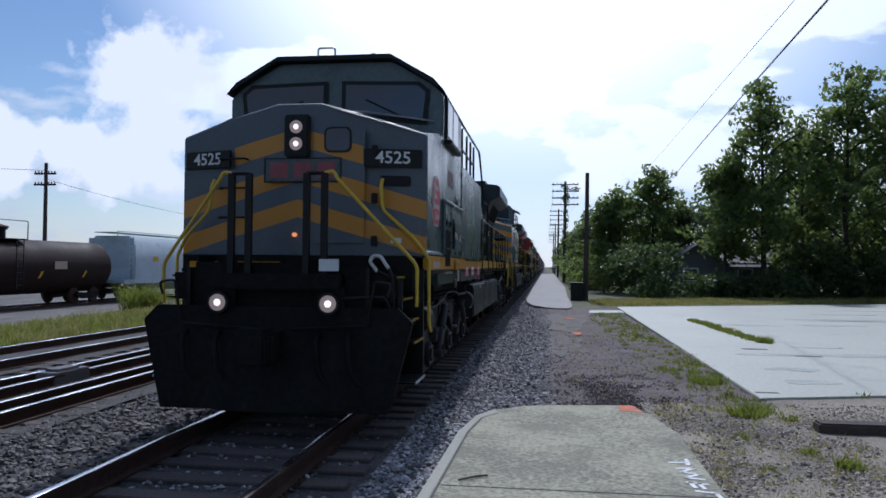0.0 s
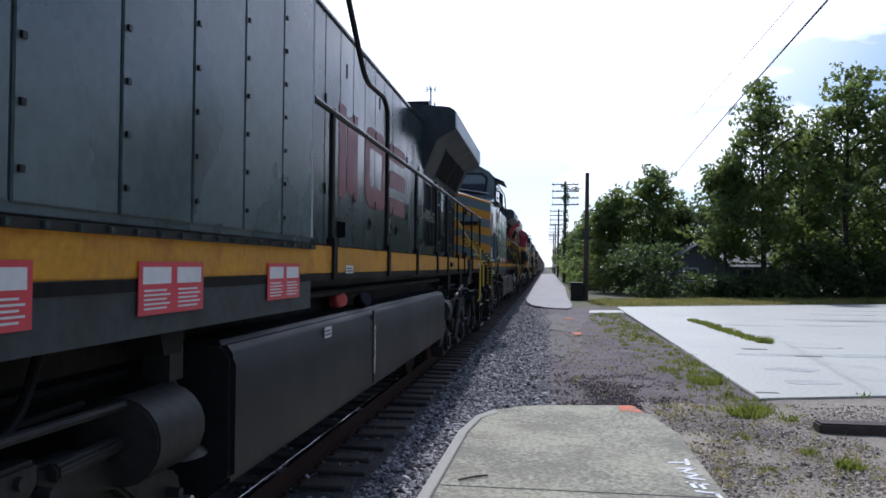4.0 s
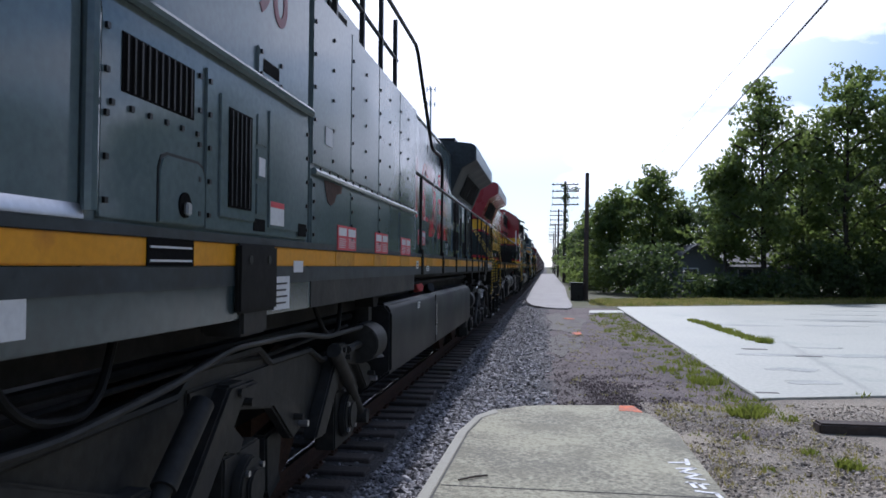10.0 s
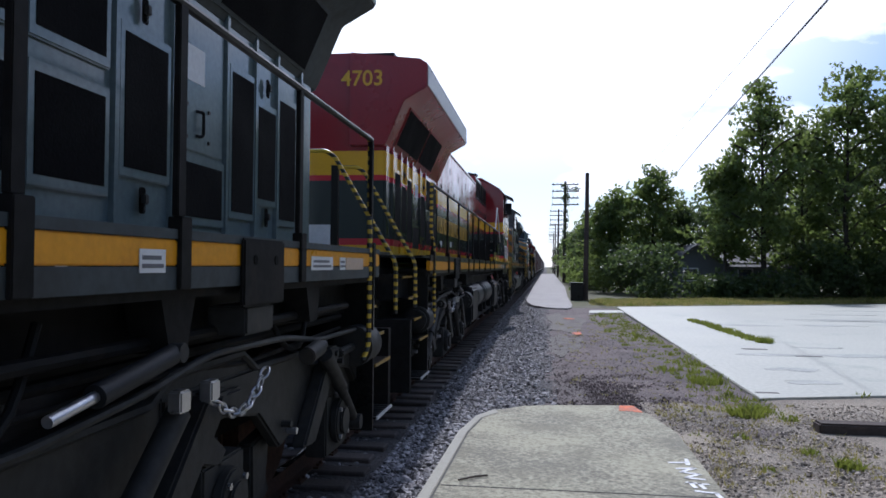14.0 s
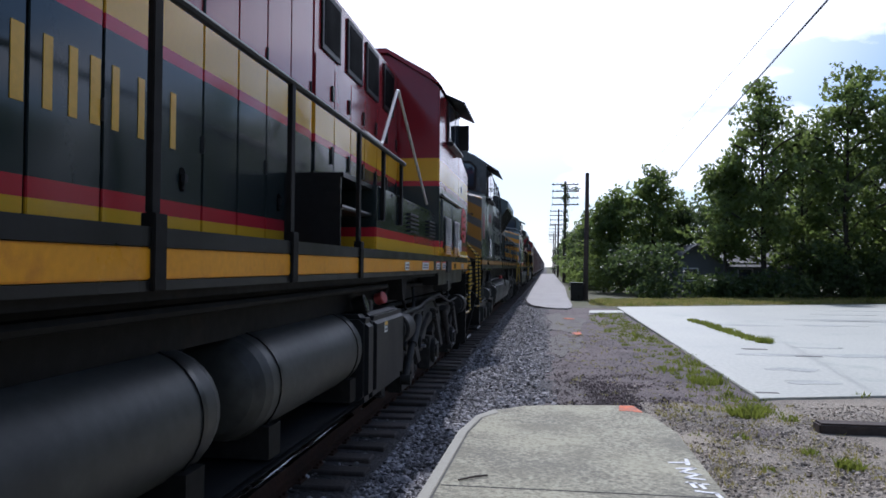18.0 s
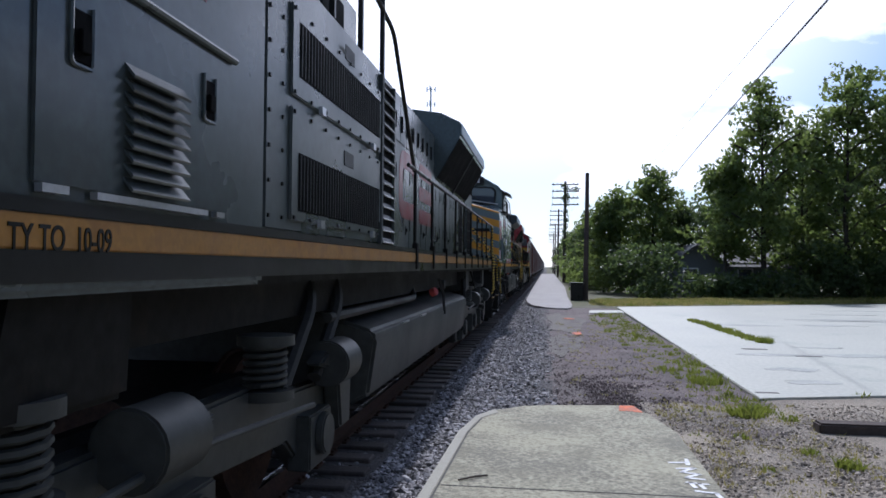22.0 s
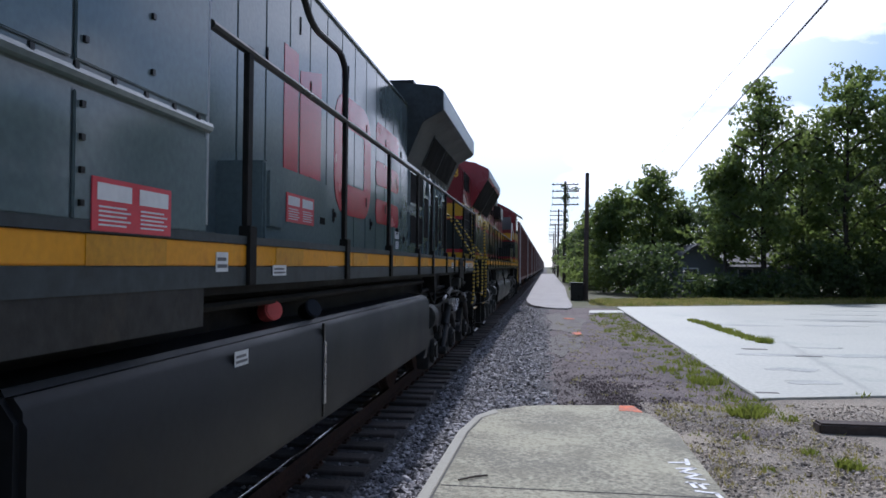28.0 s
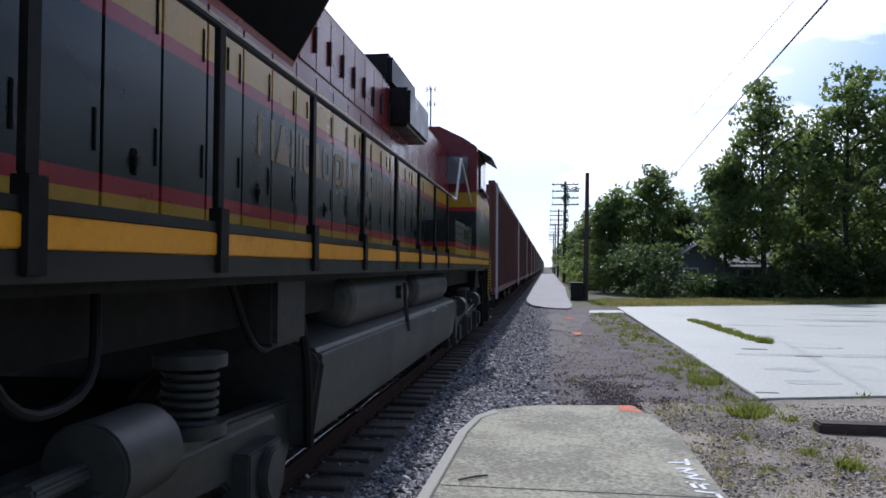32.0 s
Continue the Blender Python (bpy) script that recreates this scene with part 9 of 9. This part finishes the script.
    tk = part("fuel_tank", [("l", [(a, 6.15, z) for a, z in tsec], [(a, 13.78, z) for a, z in tsec])], M["tank_dusty"], r, "long sloping dusty grey fuel tank", 0.03)
    part("fuel_cap", [("c", (1.26, 10.68, 1.30), (1.34, 10.65, 1.33), 0.06, 18)], M["redcap"], tk, "red fuel filler cap", 0.008)
    for a in (7.4, 8.6):
        part("tank_mark", [("t", [(1.462, a, 1.105), (1.462, a + 0.34, 1.105)], 0.012, 6)], M["steel"], tk, "bright steel edge")
    part("emergency_lever", [("t", arc_pts([(1.40, 10.5, 1.50), (1.44, 10.66, 1.30), (1.47, 10.62, 1.0)], 0.08), 0.022, 6), ("c", (1.38, 10.85, 1.42), (1.44, 10.85, 1.42), 0.07, 12)], M["truckgrey"], tk, "red-tagged cut-off lever")
    if belle:
        for a, b in ((6.6, 9.6), (9.97, 12.8)):
            part("air_reservoir", reservoir(a, b, 1.12, 1.40, 0.27), M["tank_dusty"], r, "cylindrical air reservoir")
    else:
        for xx, zz in ((1.2, 1.42), (1.05, 1.52), (1.3, 1.30)):
            part("air_pipe", [("t", arc_pts([(xx, 5.2, zz), (xx, 9.0, zz), (xx - 0.1, 9.3, zz + 0.12), (xx - 0.1, 13.2, zz + 0.12)], 0.15), 0.04, 8)], M["truckgrey"], r)
        for yy in (5.0, 5.7):
            part("drop_pipe", [("t", arc_pts([(1.2, yy, 1.62), (1.3, yy - 0.2, 1.4), (1.3, yy - 0.8, 0.9)], 0.2), 0.05, 8)], M["truckgrey"], r)
        for yy in (6.12, 6.66):
            part("slanted_duct", [("p", "x", [(yy, 1.36), (yy + 0.16, 1.36), (yy + 0.62, 1.67), (yy + 0.44, 1.67)], 1.10, 1.20)], M["truckgrey"], r, "slanted air duct", 0.01)
    part("cooling_duct", [("l", [(0.9, 1.6, 1.66), (1.42, 1.6, 1.66), (1.42, 2.3, 1.66), (0.9, 2.3, 1.66)], [(0.9, 1.5, 1.2), (1.40, 1.5, 1.2), (1.40, 2.3, 1.2), (0.9, 2.3, 1.2)])], M["under"], r, "", 0.03)
    for a in (14.2, 16.1, 18.0, 0.9):
        part("hanging_hose", [("t", arc_pts([(1.3, a, 1.6), (1.38, a + 0.12, 1.25), (1.36, a + 0.5, 1.2), (1.3, a + 0.7, 1.6)], 0.2), 0.02, 8)], M["rubber"], r)
    for a in (17.6, 14.0):
        part("equipment_box", [("b", 0.9, 1.42, a, a + 0.55, 1.22, 1.66)], M["truckgrey"], r, "", 0.03)
    emd_truck(r, 2.9)
    emd_truck(r, 16.4)
    steps(r, -0.34, -1, grab)
    steps(r, 19.99, 1, grab)
    front_end(r, -1.2, 0.0, grab, False, 0.25, -0.22, 1.12, 0.53, -0.90, 2.08, 0.76, 0.25, 1.91, 1.92, lo=0.32)
    part("rear_deck", [("b", -1.49, 1.49, L - 0.3, 19.96, 1.56, 1.835)], M["under"], r)
    rear_end(r, 20.55, L + 0.4, grab, 20.67 if belle else 20.6, 20.19 if belle else 19.98, 1.12, 1.91 if belle else 1.94, 0.3)
    FLIP[0] = None
    return r


# positions of the noses along the line at the start of the clip
ge("locomotive", 8.90, "4525", "first", "weathered grey locomotive with yellow-striped nose and lit lamps")
ge("locomotive", 31.03, "4590", "second", "clean grey locomotive with yellow-striped nose and red hood shapes")
ge("locomotive", 72.78, "4703", "belle", "red, yellow and black locomotive running backwards", True)
emd("locomotive", 75.95, "4062", "grey", "dirty grey locomotive with diagonally striped nose")
ge("locomotive", 98.44, "4612", "second", "clean grey locomotive with yellow-striped nose and red hood shapes")
emd("locomotive", 140.60, "4128", "belle", "red, yellow and black locomotive with broad flared radiator, running backwards", True)


def hopper_wagon(y0):
    """A tall open hopper with ribbed brown sides."""
    r = tagged(new("hopper_wagon"), "rust-brown ribbed hopper wagon in the train", "hopper wagon", "wagons of the train")
    n = 16.2
    part("side_wall", [("b", 1.36, 1.42, 0.35, n - 0.35, 1.05, 3.92)], M["brown"], r, "ribbed brown side sheet", 0.01)
    part("side_wall", [("b", -1.42, -1.36, 0.35, n - 0.35, 1.05, 3.92)], M["brown"], r)
    part("top_chord", [("b", 1.34, 1.52, 0.25, n - 0.25, 3.90, 4.05), ("b", -1.52, -1.34, 0.25, n - 0.25, 3.90, 4.05)], M["brown"], r, "", 0.01)
    part("side_sill", [("b", 1.34, 1.52, 0.25, n - 0.25, 0.92, 1.08), ("b", -1.52, -1.34, 0.25, n - 0.25, 0.92, 1.08)], M["brown"], r)
    for k in range(13):
        y = 0.4 + k * (n - 0.9) / 12
        part("rib", [("b", 1.42, 1.52, y, y + 0.10, 1.05, 3.92)], M["brown"], r)
    for y in (0.3, n - 0.36):
        part("end_wall", [("b", -1.4, 1.4, y, y + 0.06, 1.7, 3.95)], M["brown"], r)
    part("load", [("l", [(-1.35, 0.4, 3.6), (1.35, 0.4, 3.6), (1.35, n - 0.4, 3.6), (-1.35, n - 0.4, 3.6)], [(-0.5, 1.2, 3.95), (0.5, 1.2, 3.95), (0.5, n - 1.2, 3.95), (-0.5, n - 1.2, 3.95)])], M["under"], r, "dark bulk load")
    part("centre_sill", [("b", -0.3, 0.3, -0.1, n + 0.1, 0.7, 0.95)], M["under"], r)
    for y in (5.2, 8.1, 11.0):
        part("outlet", [("l", [(-1.3, y - 1.3, 1.05), (1.3, y - 1.3, 1.05), (1.3, y + 1.3, 1.05), (-1.3, y + 1.3, 1.05)], [(-0.5, y - 0.4, 0.4), (0.5, y - 0.4, 0.4), (0.5, y + 0.4, 0.4), (-0.5, y + 0.4, 0.4)])], M["brown"], r)
    lad = part("ladder", [("t", [(1.56, 0.45, 0.8), (1.56, 0.45, 4.0)], 0.02, 6), ("t", [(1.56, 0.85, 0.8), (1.56, 0.85, 4.0)], 0.02, 6)], M["handw"], r)
    for k in range(8):
        part("rung", [("c", (1.56, 0.45, 1.0 + 0.36 * k), (1.56, 0.85, 1.0 + 0.36 * k), 0.014, 6)], M["handw"], lad)
    part("panel_mark", [("b", 1.425, 1.43, 1.4, 2.1, 1.2, 1.75), ("b", 1.425, 1.43, 11.6, 12.2, 1.2, 1.6)], M["stick"], r, "pale stencil panel")
    for y in (1.75, n - 1.75):
        freight_truck(r, y)
    r.matrix_basis = pose(XC, y0, 0)
    return r


W0 = 142.5
first_wagon = hopper_wagon(W0)
MOVERS.append((first_wagon, W0))
for k in range(1, 26):
    y = W0 + 16.75 * k
    MOVERS.append((copy_thing(first_wagon, pose(XC, y, 0)), y))


def motions():
    times = [0.5 * k for k in range(65)]
    for ob, y in MOVERS:
        walk(ob, [(t, pose(XC, y - run(t), 0)) for t in times])
    turn = [0.125 * k for k in range(256)] + [32.0]
    for ob, y, rad in WHEELS:
        walk(ob, [(t, pose(0, y, rad, math.degrees(run(t) / rad))) for t in turn])


motions()
